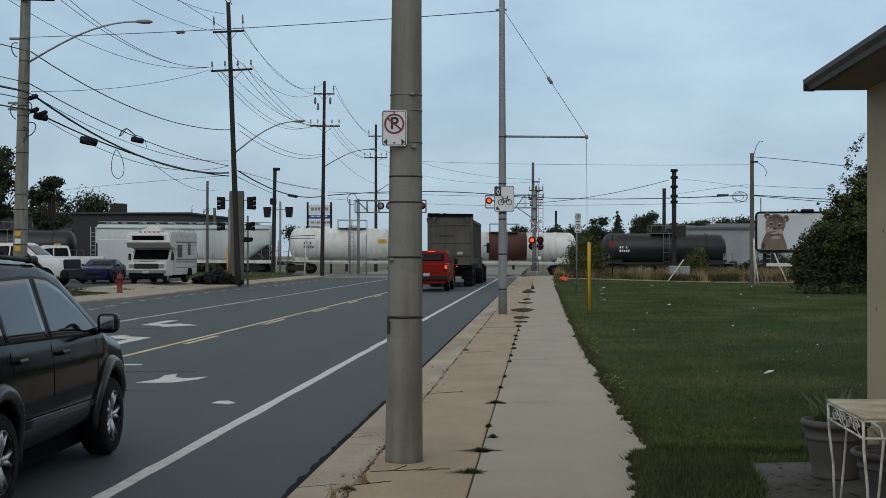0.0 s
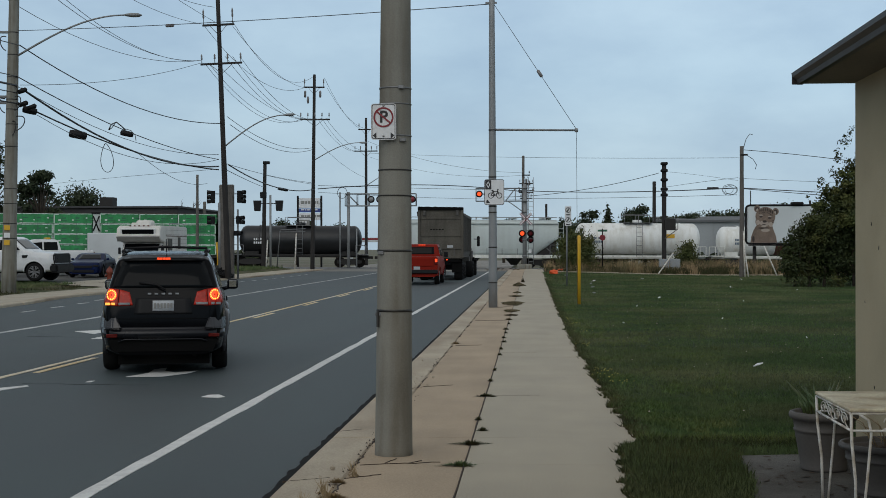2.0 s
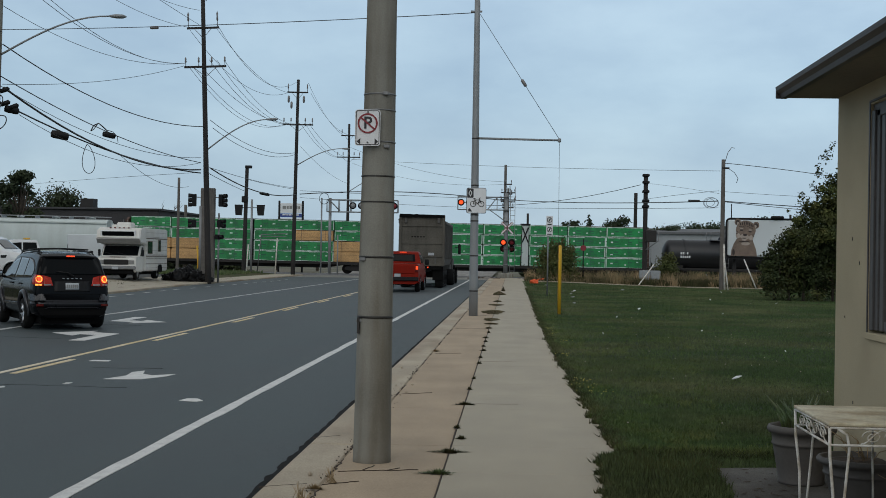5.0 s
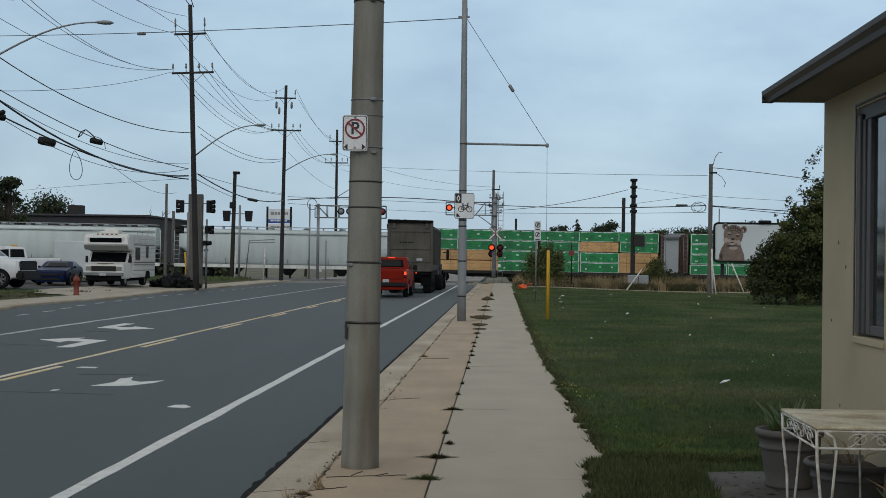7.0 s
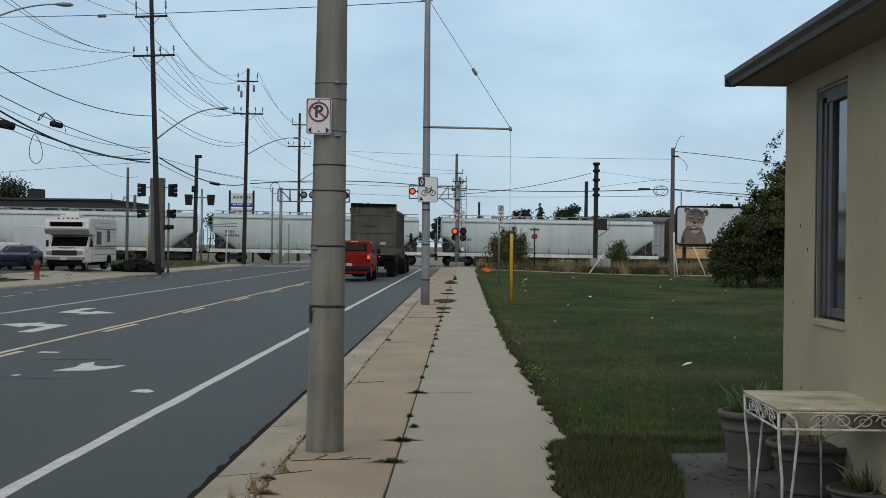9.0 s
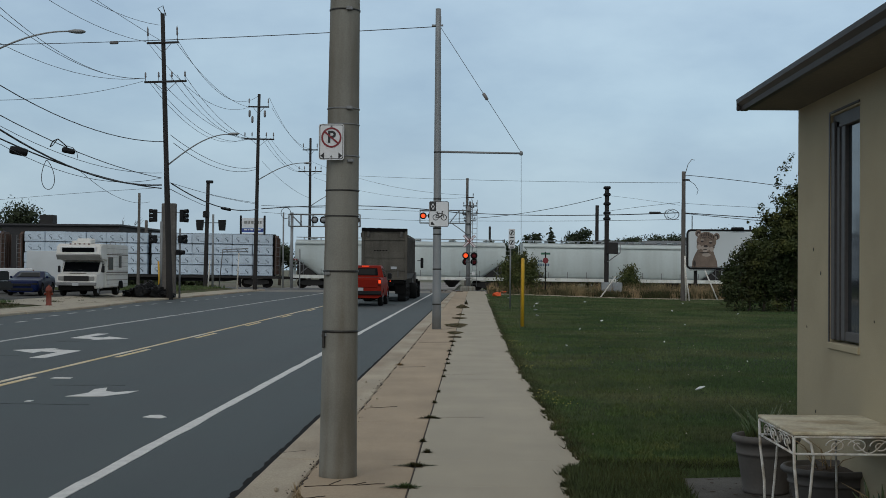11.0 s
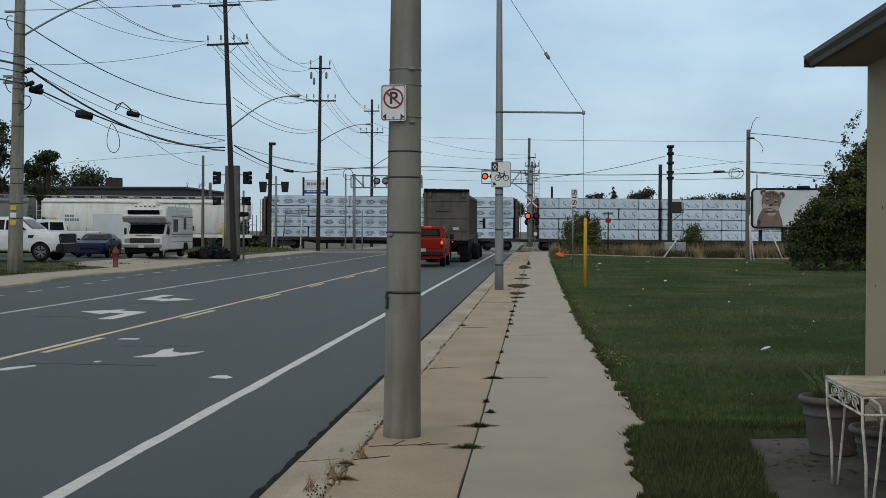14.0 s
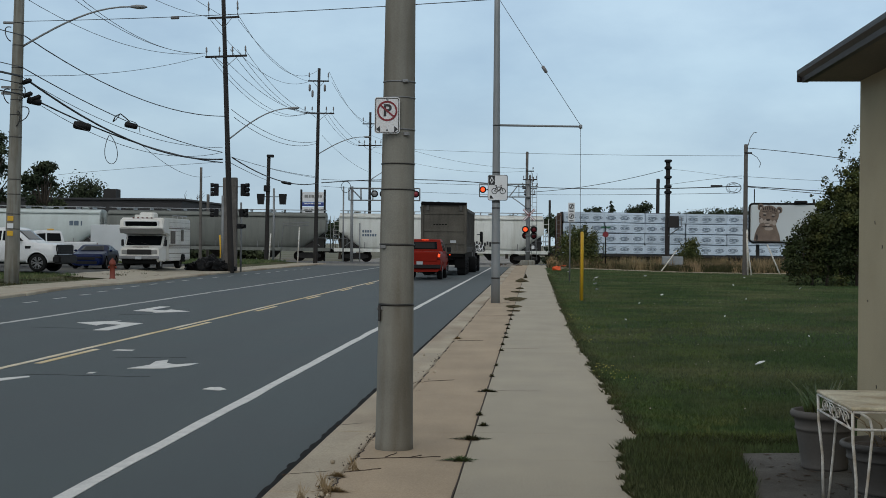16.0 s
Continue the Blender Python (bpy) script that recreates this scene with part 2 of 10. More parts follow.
M["petal"] = mat("petal", (0.36, 0.32, 0.05), 0.6, var=0.1)
M["yellow"] = mat("yellow", (0.62, 0.36, 0.02), 0.5, var=0.12, scale=3)
M["orange"] = mat("orange", (0.75, 0.1, 0.02), 0.6, var=0.15, scale=6)
M["hydrant"] = mat("hydrant", (0.17, 0.03, 0.014), 0.6, var=0.25, scale=7)
M["stucco"] = mat("stucco", (0.44, 0.375, 0.25), 0.92, var=0.12, scale=0.8, var2=0.1, scale2=120, bump=0.22, bscale=120, tint=(0.385, 0.325, 0.212), tscale=0.9)
M["soffit"] = mat("soffit", (0.17, 0.15, 0.118), 0.8, var=0.1, scale=1.5)
M["gutter"] = mat("gutter", (0.032, 0.025, 0.023), 0.5, var=0.12, scale=2)
M["roof"] = mat("roof", (0.07, 0.06, 0.052), 0.9, var=0.25, scale=2, var2=0.3, scale2=30, bump=0.6, bscale=40)
M["frame_grey"] = mat("frame_grey", (0.074, 0.07, 0.069), 0.55, var=0.14, scale=3, tint=(0.07, 0.066, 0.064), tscale=6, streak=0.1)
M["window"] = glass("window", (0.02, 0.025, 0.03), 0.015, spec=1.0)
M["roof_dark"] = mat("roof_dark", (0.045, 0.046, 0.05), 0.8, var=0.2, scale=0.3)
M["dark_wall"] = mat("dark_wall", (0.035, 0.034, 0.036), 0.85, var=0.2, scale=0.4, var2=0.1, scale2=8)
M["flat_roof"] = mat("flat_roof", (0.11, 0.115, 0.12), 0.8, var=0.2, scale=0.3)
M["shed_wall"] = mat("shed_wall", (0.27, 0.29, 0.3), 0.7, var=0.15, scale=0.3, var2=0.08, scale2=6)
M["trailer_white"] = mat("trailer_white", (0.5, 0.53, 0.54), 0.55, var=0.14, scale=0.6)
M["brick_brown"] = mat("brick_brown", (0.14, 0.09, 0.06), 0.85, var=0.25, scale=1)
M["rv_white"] = mat("rv_white", (0.66, 0.65, 0.62), 0.5, var=0.1, scale=1.2, tint=(0.58, 0.56, 0.51), tscale=0.7)
M["rv_brown"] = mat("rv_brown", (0.12, 0.085, 0.06), 0.6, var=0.15)
M["rv_beige"] = mat("rv_beige", (0.24, 0.215, 0.185), 0.6, var=0.15)
M["truck_box"] = mat("truck_box", (0.084, 0.077, 0.063), 0.85, var=0.32, scale=0.9, var2=0.2, scale2=12, tint=(0.058, 0.052, 0.042), tscale=2.5, streak=0.25)
M["truck_side"] = mat("truck_side", (0.085, 0.082, 0.077), 0.85, var=0.25, scale=0.9, tint=(0.075, 0.07, 0.062), tscale=1.2, streak=0.3)
M["tarp"] = mat("tarp", (0.005, 0.005, 0.0055), 0.4, var=0.3, scale=4, bump=0.5, bscale=14, spec=0.16)
M["pot"] = mat("pot", (0.088, 0.081, 0.075), 0.7, var=0.14, scale=4, var2=0.08, bump=0.15, bscale=90)
M["soil"] = mat("soil", (0.045, 0.03, 0.02), 0.95, var=0.3, scale=12, bump=0.8, bscale=60)
M["table_top"] = mat("table_top", (0.62, 0.57, 0.43), 0.7, var=0.2, scale=3, var2=0.15, scale2=40, tint=(0.42, 0.34, 0.22), tscale=4.5)
M["iron_white"] = mat("iron_white", (0.68, 0.67, 0.63), 0.55, var=0.12, scale=9, tint=(0.42, 0.36, 0.28), tscale=8)
M["succulent"] = mat("succulent", (0.06, 0.1, 0.036), 0.5, var=0.25, scale=6, tint=(0.1, 0.11, 0.04), tscale=5)
# railway
M["hop_grey"] = mat("hop_grey", (0.52, 0.575, 0.565), 0.6, var=0.06, scale=0.35, var2=0.03, scale2=5, tint=(0.46, 0.505, 0.49), tscale=1.2, streak=0.06)
M["hop_dark"] = mat("hop_dark", (0.155, 0.165, 0.15), 0.7, var=0.12, scale=0.35, tint=(0.125, 0.132, 0.12), tscale=2.2, streak=0.12)
M["hop_cream"] = mat("hop_cream", (0.68, 0.69, 0.65), 0.6, var=0.1, scale=0.35, tint=(0.55, 0.55, 0.5), tscale=2.2, streak=0.12)
M["tank_white"] = mat("tank_white", (0.78, 0.79, 0.77), 0.45, var=0.08, scale=0.4, tint=(0.64, 0.63, 0.58), tscale=2.0, streak=0.2)
M["tank_black"] = mat("tank_black", (0.011, 0.012, 0.014), 0.45, var=0.25, scale=0.5)
M["tank_brown"] = mat("tank_brown", (0.085, 0.032, 0.024), 0.65, var=0.2, scale=0.5)
M["rail_rust"] = mat("rail_rust", (0.075, 0.042, 0.03), 0.8, var=0.3, scale=2)
M["bogie"] = mat("bogie", (0.02, 0.0185, 0.0175), 0.8, var=0.3, scale=2)
M["wheel_rim"] = mat("wheel_rim", (0.014, 0.012, 0.011), 0.8, spec=0.1, metal=0.0, var=0.2)
M["wrap_green"] = mat("wrap_green", (0.012, 0.24, 0.065), 0.4, var=0.22, scale=1.2, var2=0.2, scale2=9, tint=(0.01, 0.16, 0.045), tscale=1.5, bump=0.5, bscale=12, piece=0.12)
M["wrap_white"] = mat("wrap_white", (0.53, 0.62, 0.71), 0.45, var=0.12, scale=1.2, var2=0.1, scale2=9, bump=0.5, bscale=12, piece=0.08)
M["wrap_edge"] = mat("wrap_edge", (0.66, 0.74, 0.7), 0.5, var=0.2, scale=3, tint=(0.3, 0.5, 0.38), tscale=2.5)
M["wrap_print"] = mat("wrap_print", (0.1, 0.14, 0.19), 0.5, var=0.2, scale=3)
M["timber"] = mat("timber", (0.5, 0.3, 0.13), 0.8, var=0.2, scale=1.0, var2=0.3, scale2=14, piece=0.15)
M["graffiti_red"] = mat("graffiti_red", (0.5, 0.13, 0.17), 0.6, var=0.3, scale=3)
M["fur"] = mat("fur", (0.18, 0.133, 0.104), 0.8, var=0.25, scale=2, var2=0.25, scale2=14)
M["fur_light"] = mat("fur_light", (0.36, 0.305, 0.26), 0.8, var=0.2, scale=3)
M["fur_dark"] = mat("fur_dark", (0.045, 0.034, 0.03), 0.8, var=0.2)
M["poster"] = mat("poster", (0.56, 0.6, 0.61), 0.5, var=0.06, scale=0.3, var2=0.03)


# ---- mesh tools ----
def B():
    return bmesh.new()


def part(name, bm, m, parent, label="", smooth=False, at=None):
    me = bpy.data.meshes.new(name)
    bm.normal_update()
    bm.to_mesh(me)
    bm.free()
    for x in m if isinstance(m, (list, tuple)) else (m,):
        me.materials.append(x)
    if smooth:
        me.shade_smooth()
    ob = new(name, me)
    if parent is not None:
        ob.parent = parent
    if at is not None:
        ob.matrix_basis = at
    if label:
        ob["label"] = label
    return ob


def thing(name, at, label, category, group="", kind=""):
    ob = new(name)
    ob.empty_display_size = 0.2
    ob.matrix_basis = at
    return tagged(ob, label, category, group, kind)


def solo(name, bm, m, at, label, category, group="", kind="", smooth=False):
    return tagged(part(name, bm, m, None, smooth=smooth, at=at), label, category, group, kind)


def bx(bm, c, s, bev=0.0, rot=None, mi=0, seg=1):
    vs = bmesh.ops.create_cube(bm, size=1)["verts"]
    for v in vs:
        p = Vector((v.co.x * s[0], v.co.y * s[1], v.co.z * s[2]))
        v.co = (rot @ p if rot else p) + Vector(c)
    fs = {f for v in vs for f in v.link_faces}
    for f in fs:
        f.material_index = mi
    if bev:
        es = list({e for v in vs for e in v.link_edges})
        r = bmesh.ops.bevel(bm, geom=es, offset=bev, segments=seg, affect="EDGES", clamp_overlap=True)
        for f in r["faces"]:
            f.material_index = mi


def tube(bm, pts, r, n=6, mi=0, closed=False):
    pts = [Vector(p) for p in pts]
    rs = r if isinstance(r, (list, tuple)) else [r] * len(pts)
    rings = []
    side = None
    for i, p in enumerate(pts):
        a, b = pts[max(i - 1, 0)], pts[min(i + 1, len(pts) - 1)]
        d = (b - a).normalized()
        if side is None:
            side = d.cross(Vector((0, 0, 1)) if abs(d.z) < 0.95 else Vector((1, 0, 0))).normalized()
        side = (side - d * side.dot(d)).normalized()
        up = side.cross(d)
        rings.append([bm.verts.new(p + (side * math.cos(2 * math.pi * k / n) + up * math.sin(2 * math.pi * k / n)) * rs[i]) for k in range(n)])
    for a, b in zip(rings, rings[1:]):
        for k in range(n):
            f = bm.faces.new((a[k], a[(k + 1) % n], b[(k + 1) % n], b[k]))
            f.material_index = mi
            f.smooth = True
    for ring, rev in ((rings[0], True), (rings[-1], False)):
        f = bm.faces.new(ring[::-1] if not rev else ring)
        f.material_index = mi
    bmesh.ops.recalc_face_normals(bm, faces=[f for f in bm.faces if f.verts[0] in rings[0] or True][-(len(rings) * n + 2):])


def cyl(bm, a, b, r0, r1=None, n=12, mi=0):
    tube(bm, [a, b], [r0, r0 if r1 is None else r1], n, mi)


def lathe(bm, prof, n=20, at=None, mi=0, cap=True):
    at = at or Matrix()
    rings = [[bm.verts.new(at @ Vector((r * math.cos(2 * math.pi * k / n), r * math.sin(2 * math.pi * k / n), z))) for k in range(n)] for r, z in prof]
    for a, b in zip(rings, rings[1:]):
        for k in range(n):
            f = bm.faces.new((a[k], a[(k + 1) % n], b[(k + 1) % n], b[k]))
            f.material_index, f.smooth = mi, True
    for ring, fl in ((rings[0], True), (rings[-1], False)) if cap else ():
        if (ring[0].co - ring[n // 2].co).length > 1e-4:
            f = bm.faces.new(ring[::-1] if fl else ring)
            f.material_index = mi


def slab(bm, pts, axis, a, b, mi=0):
    """A flat outline pulled from a to b along an axis; pts are the other two coordinates in order."""
    def v(p, k):
        return {"x": (k, p[0], p[1]), "y": (p[0], k, p[1]), "z": (p[0], p[1], k)}[axis]
    lo, hi = [bm.verts.new(v(p, a)) for p in pts], [bm.verts.new(v(p, b)) for p in pts]
    fs = [bm.faces.new(lo), bm.faces.new(hi[::-1])]
    n = len(pts)
    fs += [bm.faces.new((lo[(i + 1) % n], lo[i], hi[i], hi[(i + 1) % n])) for i in range(n)]
    for f in fs:
        f.material_index = mi
    bmesh.ops.recalc_face_normals(bm, faces=fs)


def disc(bm, c, r, axis="y", t=0.01, n=20, mi=0, ry=None):
    ry = ry or r
    i = {"x": 0, "y": 1, "z": 2}[axis]
    o = [c[k] for k in range(3) if k != i]
    slab(bm, [(o[0] + r * math.cos(2 * math.pi * k / n), o[1] + ry * math.sin(2 * math.pi * k / n)) for k in range(n)], axis, c[i] - t / 2, c[i] + t / 2, mi)


def ring(bm, c, r, w, axis="y", t=0.01, n=24, mi=0, ry=None):
    """A flat ring."""
    ry = ry or r
    i = {"x": 0, "y": 1, "z": 2}[axis]
    o = [c[k] for k in range(3) if k != i]

    def v(a, rr, rry, k):
        p = (o[0] + rr * math.cos(a), o[1] + rry * math.sin(a))
        return {0: (k, p[0], p[1]), 1: (p[0], k, p[1]), 2: (p[0], p[1], k)}[i]
    loops = [[bm.verts.new(v(2 * math.pi * k / n, rr, rry, kk)) for k in range(n)] for rr, rry, kk in ((r, ry, c[i] - t / 2), (r, ry, c[i] + t / 2), (r - w, ry - w, c[i] + t / 2), (r - w, ry - w, c[i] - t / 2))]
    fs = []
    for j in range(4):
        a, b = loops[j], loops[(j + 1) % 4]
        for k in range(n):
            fs.append(bm.faces.new((a[k], a[(k + 1) % n], b[(k + 1) % n], b[k])))
    for f in fs:
        f.material_index = mi
    bmesh.ops.recalc_face_normals(bm, faces=fs)


def raw(name, verts, faces, m, smooth=False):
    me = bpy.data.meshes.new(name)
    me.from_pydata(verts, [], faces)
    me.materials.append(m)
    if smooth:
        me.shade_smooth()
    return me


def letter(text, size, m, parent, at):
    cu = bpy.data.curves.new("letter", "FONT")
    cu.offset = size * 0.022
    cu.body, cu.size, cu.extrude, cu.align_x, cu.align_y = text, size, 0.002, "CENTER", "CENTER"
    cu.materials.append(m)
    ob = new("letter", cu)
    ob.parent, ob.matrix_basis = parent, at
    return ob


rng = random.Random(7)

# ---- ground, road and pavements ----
def sheet(bm, x0, x1, y0, y1, z, nx=1, ny=1, fn=None):
    vs = [[bm.verts.new((x0 + (x1 - x0) * i / nx, y0 + (y1 - y0) * j / ny, z + (fn(x0 + (x1 - x0) * i / nx, y0 + (y1 - y0) * j / ny) if fn else 0))) for i in range(nx + 1)] for j in range(ny + 1)]
    for j in range(ny):
        for i in range(nx):
            bm.faces.new((vs[j][i], vs[j][i + 1], vs[j + 1][i + 1], vs[j + 1][i])).smooth = True


KERB_R, KERB_L, WALK_Z = -1.88, -17.9, 0.10
TRACK_Y, TRACK_SLOPE, GRADE = 123.6, 0.08, 0.006


def edge_shift(y):
    """How far the far kerb stands off its mean line."""
    ks = ((38, 1.5), (41, 1.3), (45, 1.0), (52, -0.1), (58, -0.35), (66, -0.6), (80, 0.0), (130, 0.0))
    for (a, u), (b, v) in zip(ks, ks[1:]):
        if y <= b:
            return u + (v - u) * max(0, y - a) / (b - a)
    return 0.0


def kerb_shift(y):
    """The far kerb bulges towards the street before the driveway."""
    u = max(0.0, 1 - abs(y - 61) / (19 if y > 61 else 15))
    return edge_shift(y) + 1.05 * u * u * (3 - 2 * u)


def curve_of(y):
    """Width of the dirt beside the kerb."""
    return 0.036 if y < 13 else max(0.02, 0.036 - 0.002 * (y - 13))


def fall(x, y):
    """How far the lawn lies below the sidewalk towards its far corner."""
    u, v = min(1, max(0, x / 14)), min(1, max(0, (y - 40) / 55))
    return -0.27 * u * u * (3 - 2 * u) * v * v * (3 - 2 * v)


def ground():
    b = B()
    sheet(b, -1500, 1500, -300, 2500, -0.28)
    solo("ground", b, M["earth"], Matrix(), "dry earth and rough grass round the road and the railway", "ground", kind="structure")
    b = B()
    bx(b, ((KERB_L - 1.4 + KERB_R) / 2, 45, -0.05), (KERB_R - KERB_L + 1.4, 180, 0.1))
    road = solo("road", b, M["asphalt"], Matrix(), "grey asphalt street with painted lanes", "road", kind="structure")
    # lane paint, a few millimetres proud
    b = ragged_line(-3.35, -19, 113, 0.135, 0.022, 1)
    part("lane_line", b, M["paint_white"], road, "white bicycle lane line")
    b = ragged_line(-7.63, -19, 113, 0.11, 0.02, 2)
    part("lane_line", b, M["paint_yellow"], road, "solid yellow line")
    me = None
    for k in range(12):
        y = 11.9 + 8.0 * k
        if me is None:
            b = B()
            bx(b, (0, 1.38, 0.004), (0.11, 2.76, 0.008))
            ob = part("lane_dash", b, M["paint_yellow"], road)
            me = ob.data
        else:
            ob = new("lane_dash", me)
            ob.parent = road
        ob.matrix_basis = pose(-7.40, y, 0)
    b = ragged_line(-11.75, 18, 114, 0.15, 0.07, 3)
    part("lane_line", b, M["paint_faded"], road, "worn white line")
    me = None
    for k in range(22):
        if me is None:
            b = B()
            bx(b, (0, 0.5, 0.004), (0.12, 1.0, 0.008))
            ob = part("lane_dash", b, M["paint_faded"], road)
            me = ob.data
        else:
            ob = new("lane_dash", me)
            ob.parent = road
        ob.matrix_basis = pose(-16.1 + edge_shift(33 + 3.0 * k) * 0.8, 33 + 3.0 * k, 0)

    def turn_arrow(x, y, back):
        b = B()
        pts = [(x * 1.35, y * 1.5) for x, y in ((-0.12, -1.3), (0.12, -1.3), (0.12, 0.35), (-0.45, 0.62), (-0.45, 0.95), (-1.0, 0.35), (-0.45, -0.25), (-0.45, 0.12), (-0.12, -0.02))]
        slab(b, pts, "z", 0.001, 0.009)
        part("turn_arrow", b, M["paint_white"], road, "white left-turn arrow", at=pose(x, y, 0, 0, 0, 180 if back else 0))
    turn_arrow(-8.9, 29.4, False)
    turn_arrow(-10.4, 35.8, True)
    # worn remains of an arrow and patches in the through lane
    for pts in ([(-5.95, 19.2), (-5.55, 19.25), (-5.3, 19.3), (-5.0, 19.9), (-4.95, 20.4), (-5.3, 20.05), (-5.55, 20.3), (-5.7, 20.95), (-5.85, 20.6), (-5.75, 19.9)],
                [(-4.15, 16.72), (-3.85, 16.6), (-3.78, 16.75), (-3.95, 17.05), (-4.1, 17.0)], [(-7.1, 22.4), (-6.68, 22.38), (-6.7, 22.65), (-7.08, 22.66)],
                [(-7.2, 17.2), (-6.95, 17.3), (-6.72, 17.95), (-6.8, 18.1), (-7.1, 17.7)], [(-6.2, 18.5), (-6.1, 18.5), (-6.1, 18.72), (-6.2, 18.7)]):
        b = B()
        mx, my = sum(q[0] for q in pts) / len(pts), sum(q[1] for q in pts) / len(pts)
        slab(b, [(mx + 0.8 * (q[0] - mx), my + 0.85 * (q[1] - my)) for q in pts], "z", 0.001, 0.007)
        part("worn_mark", b, M["paint_white"], road, "worn white paint")
    # tar-filled cracks
    for (x0, y0, x1, y1) in ((-7.0, 18.3, -5.2, 18.2), (-6.6, 21.2, -5.5, 21.3), (-10.7, 28.2, -9.4, 28.0), (-10.4, 33.6, -9.2, 33.5)):
        b = B()
        n = 7
        pts = [(x0 + (x1 - x0) * i / n, y0 + (y1 - y0) * i / n + rng.uniform(-0.05, 0.05)) for i in range(n + 1)]
        slab(b, [(p[0], p[1] - 0.004) for p in pts] + [(p[0], p[1] + 0.004) for p in pts[::-1]], "z", 0.0005, 0.004)
        part("crack_seal", b, M["crack_fill"], road, "dark sealed crack")
    b = B()
    n = 420
    ys = [7 + 100 * (i / n) ** 1.6 for i in range(n + 1)]
    wide = [curve_of(y) * (0.75 + 1.2 * noise.noise((y * 2.2, 0, 3)) + 1.3 * noise.noise((y * 11, 0, 1)) + 1.0 * noise.noise((y * 37, 0, 6))) for y in ys]
    slab(b, [(KERB_R - 0.093 - max(0.004, w * 0.75), y) for w, y in zip(wide, ys)] + [(KERB_R + 0.001, 107), (KERB_R + 0.001, 7)], "z", 0.0005, 0.006)
    part("gutter_dirt", b, M["tar"], road, "dark wet dirt along the kerb")


def ragged_line(x, y0, y1, w, jig, seed, n=260):
    """A painted line whose edges have worn unevenly."""
    b = B()
    ys = [y0 + (y1 - y0) * (k / n) ** 1.7 for k in range(n + 1)]
    lf = [(x - w / 2 + jig * noise.noise((y * 0.7, seed, 0)) + jig * 0.7 * noise.noise((y * 4.1, seed, 3)), y) for y in ys]
    rt = [(x + w / 2 + jig * noise.noise((y * 0.6, seed, 7)) + jig * 0.7 * noise.noise((y * 3.7, seed, 9)), y) for y in ys]
    slab(b, lf + rt[::-1], "z", 0.0005, 0.007)
    return b


def cracks(name, lines, m, z, w, label, seed):
    """Thin wandering crack lines laid just over a surface."""
    rg = random.Random(seed)
    holder = thing(name, Matrix(), label, "crack", kind="structure")
    for (x0, y0, x1, y1) in lines:
        n = 9
        dx, dy = x1 - x0, y1 - y0
        L = math.hypot(dx, dy)
        pts = []
        for i in range(n + 1):
            o = rg.uniform(-0.03, 0.03) * min(1, L) * (0 < i < n)
            pts.append((x0 + dx * i / n - dy / L * o, y0 + dy * i / n + dx / L * o))
        nx, ny = -dy / L * w / 2, dx / L * w / 2
        b = B()
        slab(b, [(p[0] + nx, p[1] + ny) for p in pts] + [(p[0] - nx, p[1] - ny) for p in pts[::-1]], "z", z - 0.01, z + 0.002)
        part("crack", b, M[m], holder)


def piece_row(name, parent, material, xs, ys, z0, z1, gap=0.004, bev=0.002, jig=0.0005):
    """Concrete slabs laid one after the other, each its own object."""
    x0, x1 = xs
    cache = {}
    for ya, yb in zip(ys, ys[1:]):
        L = round(yb - ya, 2)
        if L not in cache:
            b = B()
            bx(b, (0, 0, (z0 + z1) / 2), (x1 - x0 - gap, L - gap, z1 - z0), bev)
            cache[L] = part(name, b, material, parent).data
            ob = [o for o in parent.children][-1]
        else:
            ob = new(name, cache[L])
            ob.parent = parent
        ob.matrix_basis = pose((x0 + x1) / 2, (ya + yb) / 2, rng.uniform(-jig, jig), rng.uniform(-0.015, 0.015), rng.uniform(-0.03, 0.03), 0)


